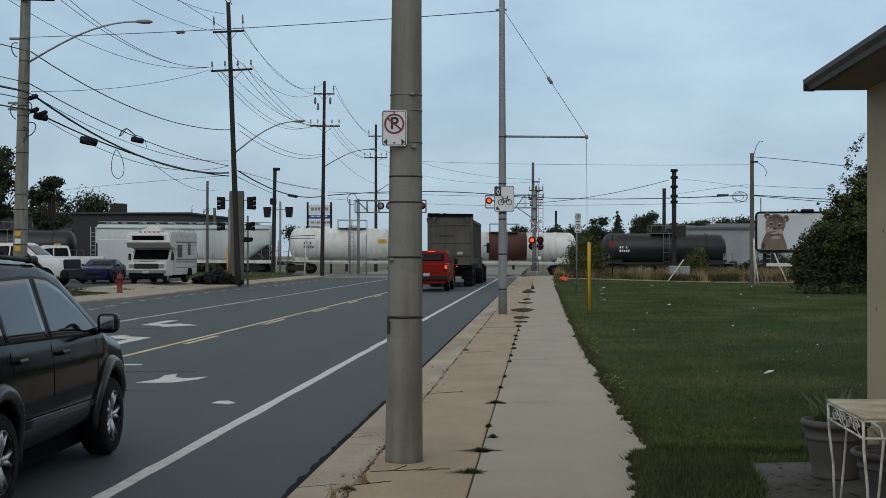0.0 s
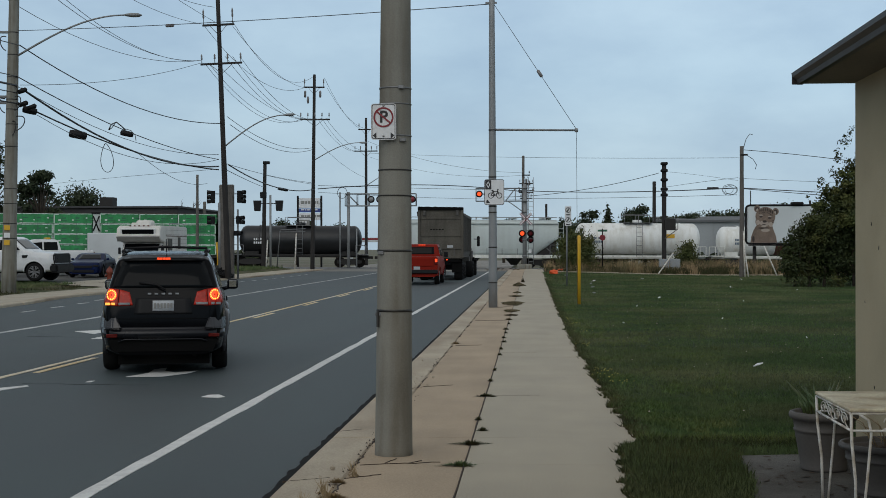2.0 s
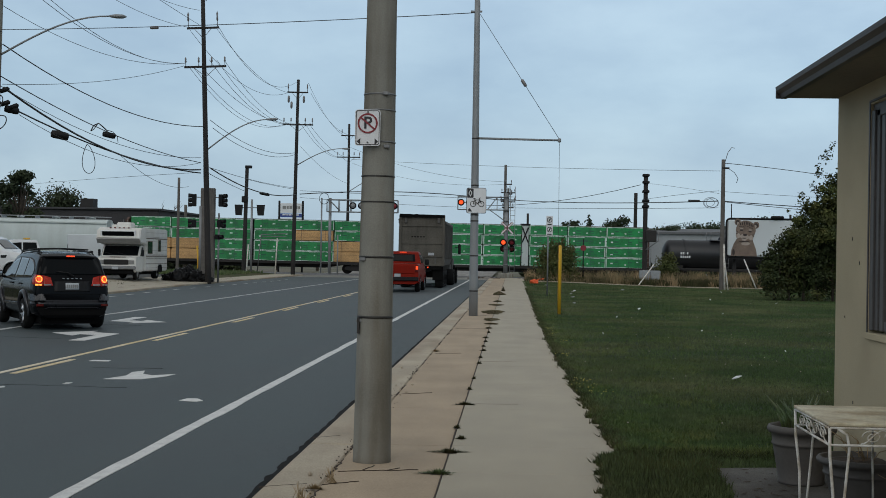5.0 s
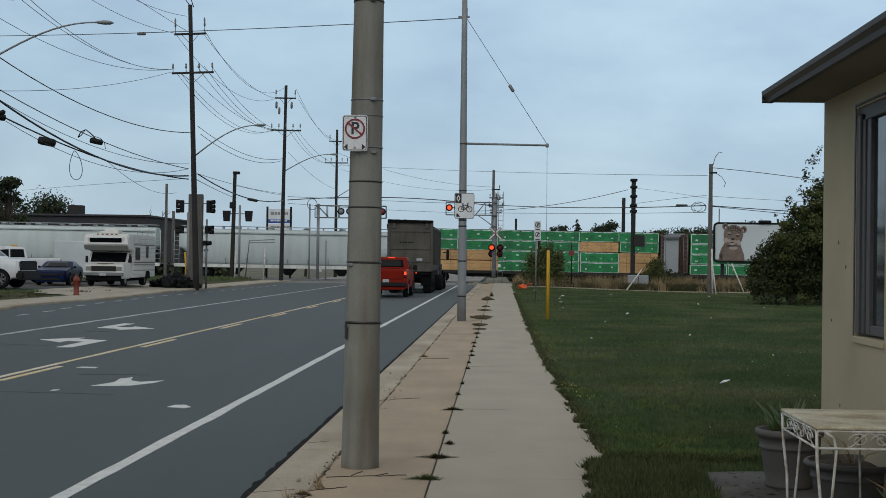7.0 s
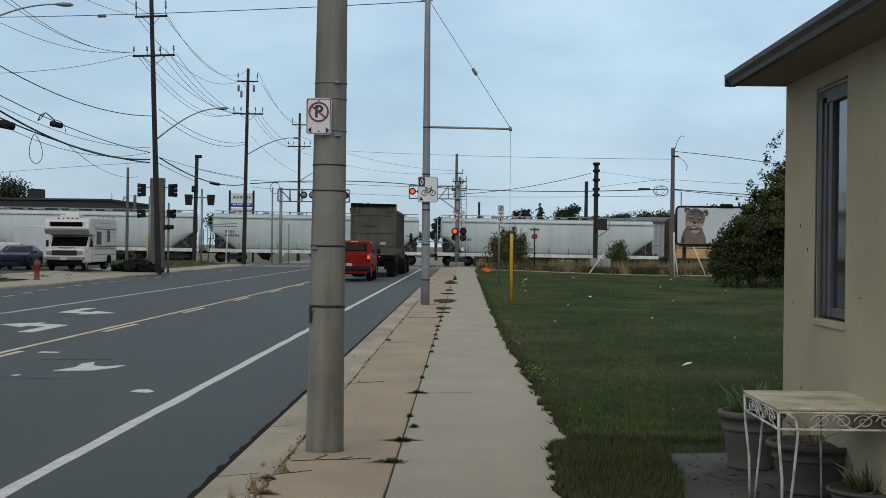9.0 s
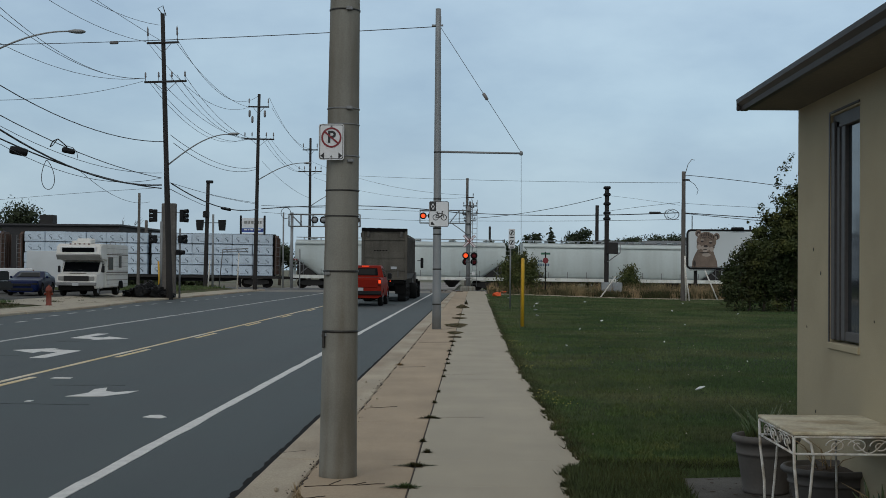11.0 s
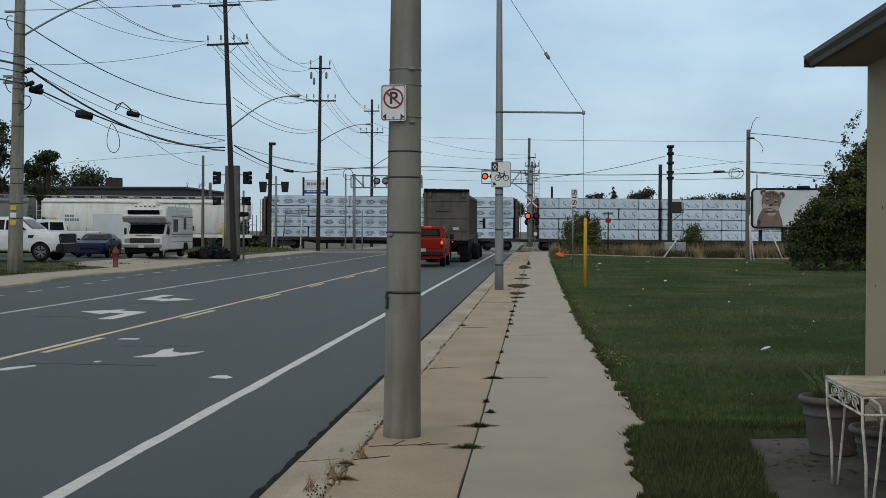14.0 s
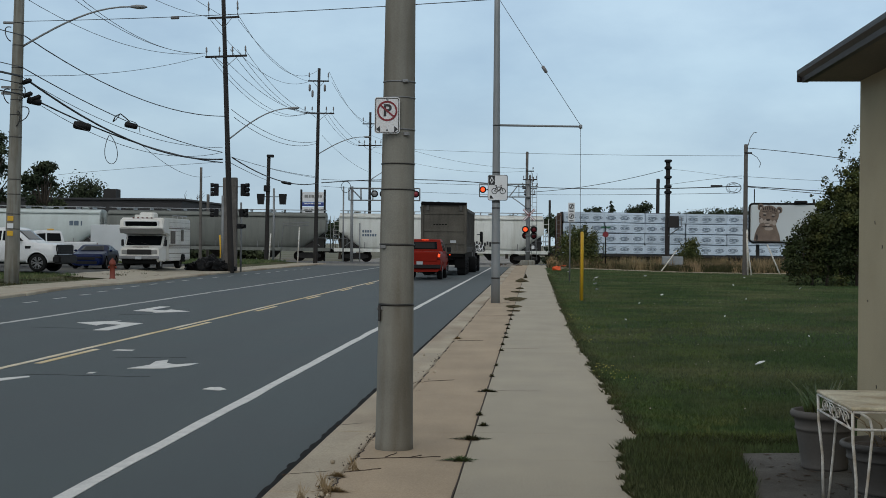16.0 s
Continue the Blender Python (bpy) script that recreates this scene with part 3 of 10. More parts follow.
def pavements():
    rng.seed(11)
    side = thing("pavement", Matrix(), "pale concrete sidewalk with weedy joints beside the street", "sidewalk", kind="structure")
    ys = [-6 + 1.55 * k for k in range(80)]
    piece_row("slab", side, M["walk"], (-0.53, 1.06), [y for y in ys if y < 18], -0.05, WALK_Z)
    piece_row("slab", side, M["walk"], (-0.53, 0.97), [y for y in ys if y > 17], -0.05, WALK_Z)
    brown = thing("boulevard_strip", Matrix(), "brownish concrete strip between kerb and sidewalk", "pavement", kind="structure")
    piece_row("slab", brown, M["walk_brown"], (-1.42, -0.54), [-6 + 3.1 * k for k in range(40)], -0.05, WALK_Z - 0.004)
    kerb = thing("kerb", Matrix(), "worn chipped concrete kerb", "kerb", kind="structure")
    piece_row("kerb_stone", kerb, M["kerb"], (-1.88, -1.423), [-6 + 3.1 * k for k in range(40)], -0.06, WALK_Z - 0.012, bev=0.03)
    dirt = B()
    bx(dirt, (-0.2, 55, 0.02), (3.2, 122, 0.06))
    solo("joint_bed", dirt, M["soil"], pose(0, 0, 0), "dark earth in the joints between the slabs", "soil", kind="structure")
    cracks("pavement_cracks", [(-1.38, 10.94, -0.74, 11.13), (-1.19, 11.06, -1.12, 11.3), (-1.42, 10.3, -1.16, 10.5), (-1.0, 11.05, -0.9, 11.2), (-1.37, 17.2, -1.0, 17.45), (-0.5, 16.2, 0.1, 16.25), (-1.36, 24.5, -0.9, 24.7), (-0.5, 22.8, 0.1, 22.85), (-1.36, 33, -0.6, 33.2), (-1.0, 40.3, -0.6, 41.4)], "soil", WALK_Z, 0.006, "thin dark cracks in the pavement slabs", 5)
    cracks("kerb_joint", [(-1.421, 8 + 0.7 * k, -1.421 + 0.01 * (k % 3 - 1), 8.35 + 0.7 * k + 0.3 * (k * 7 % 5 > 2)) for k in range(70) if k * 11 % 7 < 4], "soil", WALK_Z - 0.002, 0.012, "dirt-filled joint behind the kerb", 6)
    cracks("kerb_chips", [(-1.88, y, -1.55 - 0.1 * (k % 3), y + 0.2) for k, y in enumerate((10.2, 13.0, 18.1))], "soil", WALK_Z - 0.012, 0.007, "cracks across the worn kerb", 7)
    rg = random.Random(14)
    for k in range(16):
        b = B()
        bmesh.ops.create_icosphere(b, subdivisions=1, radius=rg.uniform(0.01, 0.024))
        for v in b.verts:
            v.co *= 1 + 0.4 * noise.noise(v.co * 40 + Vector((k, 0, 0)))
        solo("pebble", b, M["kerb"], pose(rg.uniform(-1.75, -1.3), rg.choice((rg.uniform(9, 12), rg.uniform(14, 22), rg.uniform(17, 19))), WALK_Z + 0.005), "small grey pebble lying on the kerb", "stone", "pebbles on the kerb")
    rg = random.Random(15)
    # crumbs of earth gathered along the kerb joint
    v, f = [], []
    for k in range(300):
        y = 8.6 + 14 * rg.random() ** 2
        if noise.noise((y * 1.4, 3, 0)) < -0.05:
            continue
        x, s, a = -1.43 + rg.gauss(-0.02, 0.04), rg.uniform(0.004, 0.013), rg.uniform(0, 6.28)
        n0 = len(v)
        for q in range(3):
            v.append((x + s * math.cos(a + q * 2.1) * rg.uniform(0.6, 1.4), y + s * math.sin(a + q * 2.1) * rg.uniform(0.6, 1.4), WALK_Z - 0.008))
        v.append((x, y, WALK_Z + s * 0.45))
        f += [(n0, n0 + 1, n0 + 3), (n0 + 1, n0 + 2, n0 + 3), (n0 + 2, n0, n0 + 3)]
    tagged(new("kerb_dirt", raw("kerb_dirt", v, f, M["soil"])), "dark crumbs of earth along the kerb joint", "dirt", kind="stuff")
    kl = thing("kerb_far", Matrix(), "chipped concrete kerb across the street", "kerb", kind="structure")
    piece_row("kerb_stone", kl, M["kerb"], (-18.35, -17.9), [35 + 3.0 * k for k in range(28)], -0.06, 0.10, bev=0.03)
    pl = thing("pavement_far", Matrix(), "concrete sidewalk across the street", "sidewalk", kind="structure")
    piece_row("slab", pl, M["walk"], (-20.4, -18.36), [35 + 2.0 * k for k in range(42)], -0.05, 0.095)
    for o in list(kl.children) + list(pl.children):
        y = o.matrix_basis.translation.y
        turn = math.atan((kerb_shift(y + 1) - kerb_shift(y - 1)) / 2)
        o.matrix_basis = Matrix.Translation((kerb_shift(y), 0, 0)) @ o.matrix_basis @ Matrix.Rotation(-turn, 4, "Z")
    cracks("pavement_far_cracks", [(-20.3 + rg.uniform(0, 1.4), 45 + 1.3 * k, -20.3 + rg.uniform(0.2, 1.9), 45.3 + 1.3 * k + rg.uniform(-0.5, 0.5)) for k in range(40)], "soil", 0.095, 0.05, "dirt-filled cracks across the worn sidewalk", 8)

    def bank(x, y):
        u = min(1, max(0, (-20.45 - x) / 2.4)) * min(1, max(0, (y - 52) / 5))
        return 0.13 * u * u * (3 - 2 * u) + 0.02 * noise.noise((x * 0.5, y * 0.5, 0)) * min(1, max(0, (-20.9 - x) / 0.5))
    b = B()
    sheet(b, -75, -18.6, 36, 118.5, 0.085, 96, 84, bank)
    solo("verge", b, M["verge"], Matrix(), "rough grass bank beside the lot and the railway", "grass", kind="structure")
    b = B()
    sheet(b, -60, -21.8, 63.2, 96, 0.245, 60, 24, lambda x, y: 0.012 * noise.noise((x, y, 0)) + 0.1 * min(1, max(0, (72 - y) / 8)) * min(1, max(0, -x - 22) / 1.5) - 0.07 * min(1, max(0, (x + 23.4) / 1.6)))
    solo("parking_lot", b, M["asphalt_old"], Matrix(), "worn gravelly asphalt lot where vehicles are parked", "parking lot", kind="structure")
    b = B()
    sheet(b, -22.5, -19.7, 62.0, 90, 0.1, 40, 50, lambda x, y: bank(x, y) + 0.03 * min(1, (-19.95 - x) / 0.4))
    solo("driveway_apron", b, M["walk"], Matrix(), "wide worn concrete driveway apron", "driveway", kind="structure")
    b = B()
    sheet(b, 0.9, 70, -6, 101, WALK_Z - 0.02, 346, 107, lambda x, y: 0.005 * noise.noise((x * 0.6, y * 0.6, 1)) + (0.012 if x > 1 else -0.02) + fall(x, y))
    solo("lawn", b, M["lawn"], Matrix(), "mown green lawn with clover and litter", "lawn", kind="structure")
    b = B()
    for k in range(26):
        bx(b, (1.5 + k + 0.5, 101.2, 0.06 + fall(2 + k, 101)), (0.98, 0.3, 0.22), 0.02, rot=Matrix.Rotation(fall(2 + k, 101) - fall(2.5 + k, 101), 3, "Y"))
    solo("lawn_edging", b, M["kerb"], Matrix(), "low concrete edging behind the lawn", "edging", kind="structure")
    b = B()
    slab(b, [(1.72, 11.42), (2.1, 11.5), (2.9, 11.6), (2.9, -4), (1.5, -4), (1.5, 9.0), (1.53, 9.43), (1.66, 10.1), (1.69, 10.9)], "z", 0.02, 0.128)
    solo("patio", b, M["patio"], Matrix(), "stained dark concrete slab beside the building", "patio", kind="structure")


def railway():
    tr = thing("railway_track", pose(0, TRACK_Y, 0.07, 0, math.degrees(GRADE), math.degrees(math.atan(TRACK_SLOPE))), "steel rails on grey stone ballast", "railway", kind="structure")
    b = B()
    slab(b, [(-3.4, -0.3), (-1.9, -0.2), (1.9, -0.2), (3.4, -0.3)], "x", -320, 330)
    part("ballast", b, M["ballast"], tr, "grey ballast")
    for y in (-0.72, 0.72):
        b = B()
        slab(b, [(y - 0.07, -0.2), (y + 0.07, -0.2), (y + 0.035, 0.0), (y - 0.035, 0.0)], "x", -320, 330)
        part("rail", b, M["steel_dull"], tr, "worn steel rail")


def crossing_apron():
    for y0, y1 in ((110.0, 121.2), (126.0, 205.0)):
        b = B()
        sheet(b, -24.0 if y0 < 120 else -19.0, -1.9, y0, y1, 0.004, 20, 12, lambda x, y: 0.006 * noise.noise((x, y, 0)) + 0.004 * (y > 120))
        solo("crossing_apron", b, M["dust"], Matrix(), "pale dusty concrete at the level crossing", "pavement", kind="structure")
    for x0 in (-17.6, -9.7):
        b = B()
        bx(b, (x0 + 3.9, TRACK_Y + TRACK_SLOPE * (x0 + 3.9), 0.05), (7.7, 1.3, 0.15), 0.02, rot=Matrix.Rotation(math.atan(TRACK_SLOPE), 3, "Z"))
        solo("crossing_panel", b, M["dust"], Matrix(), "worn concrete panel between the rails", "crossing panel", kind="structure")


ground()
pavements()
railway()
crossing_apron()


# ---- poles, lights and wires ----
def band(parent, z, r, h=0.03, m="band"):
    b = B()
    lathe(b, [(r, z - h / 2), (r + 0.005, z - h / 2), (r + 0.005, z + h / 2), (r, z + h / 2)], 24, cap=False)
    return part("band", b, M[m], parent, "dark steel band")


def near_pole():
    base = (-1.123, 11.1)
    p = thing("utility_pole", pose(*base, 0.08, 0, 0.35, 0), "thick grey concrete pole with steel bands and a parking sign", "pole")
    r0, r1, H = 0.155, 0.103, 6.2
    b = B()
    lathe(b, [(r0 + 0.004, 0), (r0, 0.15)] + [(r0 + (r1 - r0) * (k / 12), H * k / 12) for k in range(1, 13)], 32)
    part("shaft", b, M["pole_concrete"], p)

    def rad(z):
        return r0 + (r1 - r0) * z / H
    for z, h in ((1.27, 0.035), (1.76, 0.03), (2.21, 0.02), (2.42, 0.02), (2.70, 0.02), (2.96, 0.016), (3.09, 0.02), (3.90, 0.022)):
        band(p, z, rad(z), h * 0.55, "steel_dull" if z in (2.70, 2.96, 3.09) else "band")
    for z, s in ((3.09, 0.5), (2.66, 0.6), (1.74, -0.8), (1.24, -1.0), (3.9, 0.4)):
        b = B()
        bx(b, (math.sin(s) * rad(z), -math.cos(s) * rad(z) - 0.012, z), (0.05, 0.035, 0.028), 0.005)
        part("buckle", b, M["steel_dull"], p, "steel strap buckle")
    b = B()
    bx(b, (-0.125, -0.1, 1.2), (0.02, 0.03, 0.13), 0.004)
    part("strap_end", b, M["band"], p)
    # sign on two straps
    s = thing("parking_sign", pose(-1.183, 10.93, 2.89), "white no-parking sign with red ring and black arrows", "sign")
    s.matrix_basis = pose(-1.183, 10.925, 2.885, 0, 0, 0)
    # both stand a little further off than first drawn, at the same bearing
    for o in (p, s):
        o.matrix_basis = Matrix.Translation((0, 0, 1.855)) @ Matrix.Scale(1.0405, 4) @ Matrix.Translation((0, 0, -1.855)) @ o.matrix_basis
    w, h = 0.205, 0.292

    def rounded(w, h, r, n=5):
        pts = []
        for cx, cz, a0 in ((w / 2 - r, h / 2 - r, 0), (-w / 2 + r, h / 2 - r, 90), (-w / 2 + r, -h / 2 + r, 180), (w / 2 - r, -h / 2 + r, 270)):
            pts += [(cx + r * math.cos(radians(a0 + 90 * k / n)), cz + r * math.sin(radians(a0 + 90 * k / n))) for k in range(n + 1)]
        return pts
    b = B()
    slab(b, rounded(w, h, 0.022), "y", -0.002, 0.002)
    part("plate", b, M["sign_white"], s)
    b = B()
    o, i = rounded(w - 0.012, h - 0.012, 0.018), rounded(w - 0.024, h - 0.024, 0.014)
    n = len(o)
    vo, vi = [b.verts.new((x, -0.0032, z)) for x, z in o], [b.verts.new((x, -0.0032, z)) for x, z in i]
    for k in range(n):
        b.faces.new((vo[k], vo[(k + 1) % n], vi[(k + 1) % n], vi[k]))
    bmesh.ops.recalc_face_normals(b, faces=b.faces[:])
    part("border", b, M["sign_black"], s)
    ring_c = (0, -0.0045, 0.035)
    letter("P", 0.135, M["sign_black"], s, pose(0.0, -0.0035, 0.035, 90, 0, 0))
    b = B()
    ring(b, ring_c, 0.082, 0.014, "y", 0.003, 32)
    part("prohibition_ring", b, M["sign_red"], s)
    b = B()
    bx(b, (0, -0.0066, 0.035), (0.15, 0.002, 0.014), rot=None)
    for v in b.verts:
        x, z = v.co.x, v.co.z - 0.035
        v.co.x, v.co.z = x * 0.766 + z * 0.643, 0.035 - x * 0.643 + z * 0.766
    part("prohibition_bar", b, M["sign_red"], s)
    for sx in (-1, 1):
        b = B()
        slab(b, [(sx * 0.088, -0.112), (sx * 0.058, -0.086), (sx * 0.058, -0.138)], "y", -0.0045, -0.002)
        part("arrow", b, M["sign_black"], s)
    for z in (0.128, -0.118):
        b = B()
        lathe(b, [(0.0, 0), (0.009, 0), (0.007, 0.006), (0.0, 0.007)], 10, pose(0, -0.003, z, 90, 0, 0))
        part("bolt", b, M["steel"], s)
    b = B()
    bx(b, (0.0, 0.02, 0.118), (0.04, 0.036, 0.02))
    part("bracket", b, M["steel_dull"], s)
    b = B()
    bx(b, (0.0, 0.02, -0.12), (0.04, 0.036, 0.02))
    part("bracket", b, M["steel_dull"], s)


def lamp_arm(parent, root, tip, rise=1.0, r=0.045):
    """A curved arm with a flat street-lamp head."""
    a, c = Vector(root), Vector(tip)
    pts = []
    for k in range(11):
        u = k / 10
        p = a.lerp(c, u)
        p.z = a.z + (c.z - a.z) * math.sin(u * math.pi / 2)
        pts.append(p)
    b = B()
    tube(b, pts, [r - 0.015 * k / 10 for k in range(11)], 8)
    arm = part("lamp_arm", b, M["pole_steel"], parent, "curved steel lamp arm")
    d = (c - a)
    d.z = 0
    d.normalize()
    b = B()
    lathe(b, [(0.03, 0), (0.1, 0.12), (0.16, 0.35), (0.15, 0.6), (0.05, 0.75), (0.0, 0.76)], 12, Matrix.Translation(c - d * 0.1) @ d.to_track_quat("Z", "Y").to_matrix().to_4x4() @ Matrix.Diagonal((1, 0.55, 1, 1)))
    part("lamp_head", b, M["pole_steel"], arm, "flat lamp head")


def crossarm(parent, z, half, count, x0=0.0, tall=0.25, down=False):
    b = B()
    bx(b, (x0, -0.14, z), (half * 2, 0.1, 0.12), 0.01)
    arm = part("crossarm", b, M["pole_wood"], parent, "dark wooden crossarm")
    for k in range(count):
        u = -1 + 2 * k / (count - 1) if count > 1 else 0
        b = B()
        lathe(b, [(0.02, 0), (0.02, tall * 0.35), (0.065, tall * 0.45), (0.045, tall * 0.65), (0.06, tall * 0.8), (0.0, tall)], 8, pose(x0 + u * (half - 0.08), -0.14, z + 0.06))
        part("insulator", b, M["insulator"], arm)
    for sx in (-1, 1):
        b = B()
        cyl(b, (x0 + sx * half * 0.55, -0.16, z - 0.03), (x0, -0.12, z - 0.6), 0.018, n=5)
        part("brace", b, M["steel_dull"], arm)
    return arm


def wood_pole(x, y, z0, H, lean, label, r0=0.19, r1=0.12, m="pole_wood"):
    p = thing("utility_pole", pose(x, y, z0, 0, lean, 0), label, "pole", "street poles")
    b = B()
    lathe(b, [(r0 + (r1 - r0) * k / 10 + 0.006 * math.sin(k * 2.1), (H + 0.7) * k / 10 - 0.7) for k in range(11)] + [(0.0, H + 0.02)], 14)
    part("shaft", b, M[m], p)
    return p


WIRE_COUNT = 0


def wire(a, c, sag=0.6, r=0.014, m="cable", label="thin black overhead cable strung between poles", n=14):
    a, c = Vector(a), Vector(c)
    b = B()
    pts = []
    for k in range(n + 1):
        u = k / n
        p = a.lerp(c, u)
        p.z -= 4 * sag * u * (1 - u)
        pts.append(p)
    tube(b, pts, r, 5)
    return solo("overhead_cable", b, M[m], Matrix(), label, "cable", "overhead cables")


def poles():
    near_pole()
    # second pole on this side: steel, with a guyed side arm and a bicycle-lane sign
    p = thing("utility_pole", pose(-1.13, 40.5, 0.09, 0, -0.15, 0), "slim grey steel pole with a guyed side arm", "pole")
    b = B()
    lathe(b, [(0.135, -0.1), (0.13, 1)] + [(0.13 - 0.05 * k / 8, 1 + 8.6 * k / 8) for k in range(1, 9)] + [(0.0, 9.62)], 18)
    part("shaft", b, M["pole_steel"], p)
    b = B()
    cyl(b, (0.05, 0, 5.31), (2.5, 0, 5.27), 0.035, 0.03, 10)
    arm = part("side_arm", b, M["pole_steel"], p, "thin horizontal side arm")
    b = B()
    lathe(b, [(0, -0.07), (0.05, -0.05), (0.05, 0.05), (0, 0.07)], 10, pose(2.5, 0, 5.27))
    part("end_cap", b, M["pole_steel"], arm)
    b = B()
    tube(b, [(0.07, 0, 9.05), (2.5, 0, 5.3)], 0.008, 5)
    g = part("guy_wire", b, M["cable"], p)
    b = B()
    lathe(b, [(0, -0.14), (0.05, -0.1), (0.05, 0.1), (0, 0.14)], 8, Matrix.Translation((1.42, 0, 6.97)) @ Vector((2.43, 0, -3.75)).to_track_quat("Z", "Y").to_matrix().to_4x4())
    part("strain_insulator", b, M["insulator"], g)
    b = B()
    tube(b, [(2.5, 0, 5.2), (2.52, 0, 0.0)], 0.006, 5)
    part("down_wire", b, M["cable"], p)
    b = B()
    bx(b, (-0.02, 0, 9.1), (0.34, 0.06, 0.05))
    bx(b, (0.06, -0.02, 9.25), (0.06, 0.06, 0.22))
    part("top_bracket", b, M["steel_dull"], p)
    for z in (3.02, 3.9, 5.3, 1.8, 0.75, 2.84):
        band(p, z, 0.13 - 0.05 * max(0, (z - 1)) / 8.6, 0.04)
    # bicycle sign
    s = thing("bike_lane_sign", pose(-1.085, 40.34, 3.53), "white bicycle-lane sign with a black diamond panel", "sign")
    w, h = 0.59, 0.76

    def card(w, h, r, y0, y1, cx=0.0, cz=0.0, n=5):
        b = B()
        pts = []
        for sx, sz, a0 in ((1, 1, 0), (-1, 1, 90), (-1, -1, 180), (1, -1, 270)):
            pts += [(cx + sx * (w / 2 - r) + r * math.cos(radians(a0 + 90 * k / n)), cz + sz * (h / 2 - r) + r * math.sin(radians(a0 + 90 * k / n))) for k in range(n + 1)]
        slab(b, pts, "y", y0, y1)
        return b
    part("border", card(w, h, 0.06, -0.002, 0.003), M["sign_black"], s, "black rim")
    part("plate", card(w - 0.03, h - 0.03, 0.05, -0.006, -0.003), M["sign_white"], s, "white face")
    k = part("panel", card(0.185, 0.275, 0.02, -0.010, -0.007, -0.178, 0.221), M["sign_black"], s, "black panel")
    b = B()
    vo = [(-0.178, 0.33), (-0.122, 0.222), (-0.178, 0.115), (-0.234, 0.222)]
    vi = [(-0.178, 0.285), (-0.145, 0.222), (-0.178, 0.16), (-0.211, 0.222)]
    a, c = [b.verts.new((x, -0.0125, z)) for x, z in vo], [b.verts.new((x, -0.0125, z)) for x, z in vi]
    for q in range(4):
        b.faces.new((a[q], a[(q + 1) % 4], c[(q + 1) % 4], c[q]))
    part("diamond", b, M["sign_white"], k)
    b = B()
    for cx in (-0.095, 0.15):
        ring(b, (cx, -0.009, -0.1), 0.09, 0.02, "y", 0.005, 24)
    for q0, q1 in (((-0.095, -0.1), (-0.04, 0.02)), ((-0.04, 0.02), (0.11, 0.02)), ((-0.04, 0.02), (0.03, -0.1)), ((0.03, -0.1), (0.11, 0.02)), ((-0.095, -0.1), (0.03, -0.1)), ((0.15, -0.1), (0.09, 0.07)), ((0.09, 0.07), (0.13, 0.085)), ((-0.04, 0.02), (-0.055, 0.06)), ((-0.09, 0.06), (-0.02, 0.06))):
        tube(b, [(q0[0], -0.01, q0[1]), (q1[0], -0.01, q1[1])], 0.0105, 4)
    part("bicycle_symbol", b, M["sign_black"], s)
    b = B()
    slab(b, [(-0.235, -0.325), (-0.12, -0.325), (-0.195, -0.225), (-0.235, -0.25)], "y", -0.010, -0.005)
    part("arrow", b, M["sign_black"], s)
    # concrete pole across the street
    p = thing("utility_pole", pose(-21.05, 53.5, 0.0, 0, 1.2, 0), "pale concrete street-light pole with many cable clamps", "pole", "street poles")
    b = B()
    lathe(b, [(0.30, -0.2), (0.295, 1)] + [(0.29 - 0.12 * k / 8, 1 + 14.4 * k / 8) for k in range(1, 9)], 24)
    part("shaft", b, M["pole_concrete"], p)
    for z in (2.3, 2.9, 3.7, 4.3, 6.0, 6.9, 7.5, 7.9, 8.8, 9.7, 10.6):
        band(p, z, 0.29 - 0.12 * (z - 1) / 14.4, 0.035)
    for z, m in ((2.72, "yellow"), (2.42, "sign_white"), (2.12, "yellow")):
        b = B()
        bx(b, (0, -0.29, z), (0.24, 0.03, 0.2), 0.005)
        part("tag_plate", b, M[m], p)
    b = B()
    cyl(b, (-1.1, -0.3, 12.2), (1.3, -0.3, 12.15), 0.06, n=8)
    part("crossarm", b, M["pole_wood"], p)
    for x in (-0.9, 0.45, 1.2):
        b = B()
        lathe(b, [(0.02, 0), (0.06, 0.12), (0.04, 0.2), (0.06, 0.28), (0, 0.36)], 8, pose(x, -0.3, 12.22))
        part("insulator", b, M["insulator"], p)
    lamp_arm(p, (0.15, 0, 9.65), (4.6, 0, 11.35))
    for z, x in ((8.0, 0.5), (7.9, -0.5), (7.2, 0.7), (10.4, -0.5), (7.0, 0.3)):
        b = B()
        pts = [(x * 0.4 + x * 0.5 * math.sin(q * math.pi), -0.25, z + 0.12 * math.sin(q * 5) - 0.45 * q) for q in [k / 10 for k in range(11)]]
        tube(b, pts, 0.022, 5)
        part("cable_tail", b, M["cable"], p)
    for z in (10.6, 8.0, 7.75):
        b = B()
        bx(b, (-0.35, -0.1, z), (0.5, 0.08, 0.1), 0.02)
        part("clamp", b, M["steel_dull"], p)
    for z, x in ((8.25, 0.45), (7.72, 0.5), (7.6, 0.85)):
        b = B()
        lathe(b, [(0, -0.22), (0.09, -0.18), (0.1, 0.15), (0, 0.22)], 8, pose(x, -0.1, z, 0, 70, 0))
        part("cable_clamp", b, M["black"], p, "black cable clamp")
    # wooden poles in the row
    A = wood_pole(-17.93, 79.5, 0.05, 16.85, -2.1, "tall dark wooden utility pole with two crossarms")
    crossarm(A, 15.1, 0.95, 2, tall=0.95)
    crossarm(A, 12.8, 1.25, 4, 0.1, tall=0.55)
    b = B()
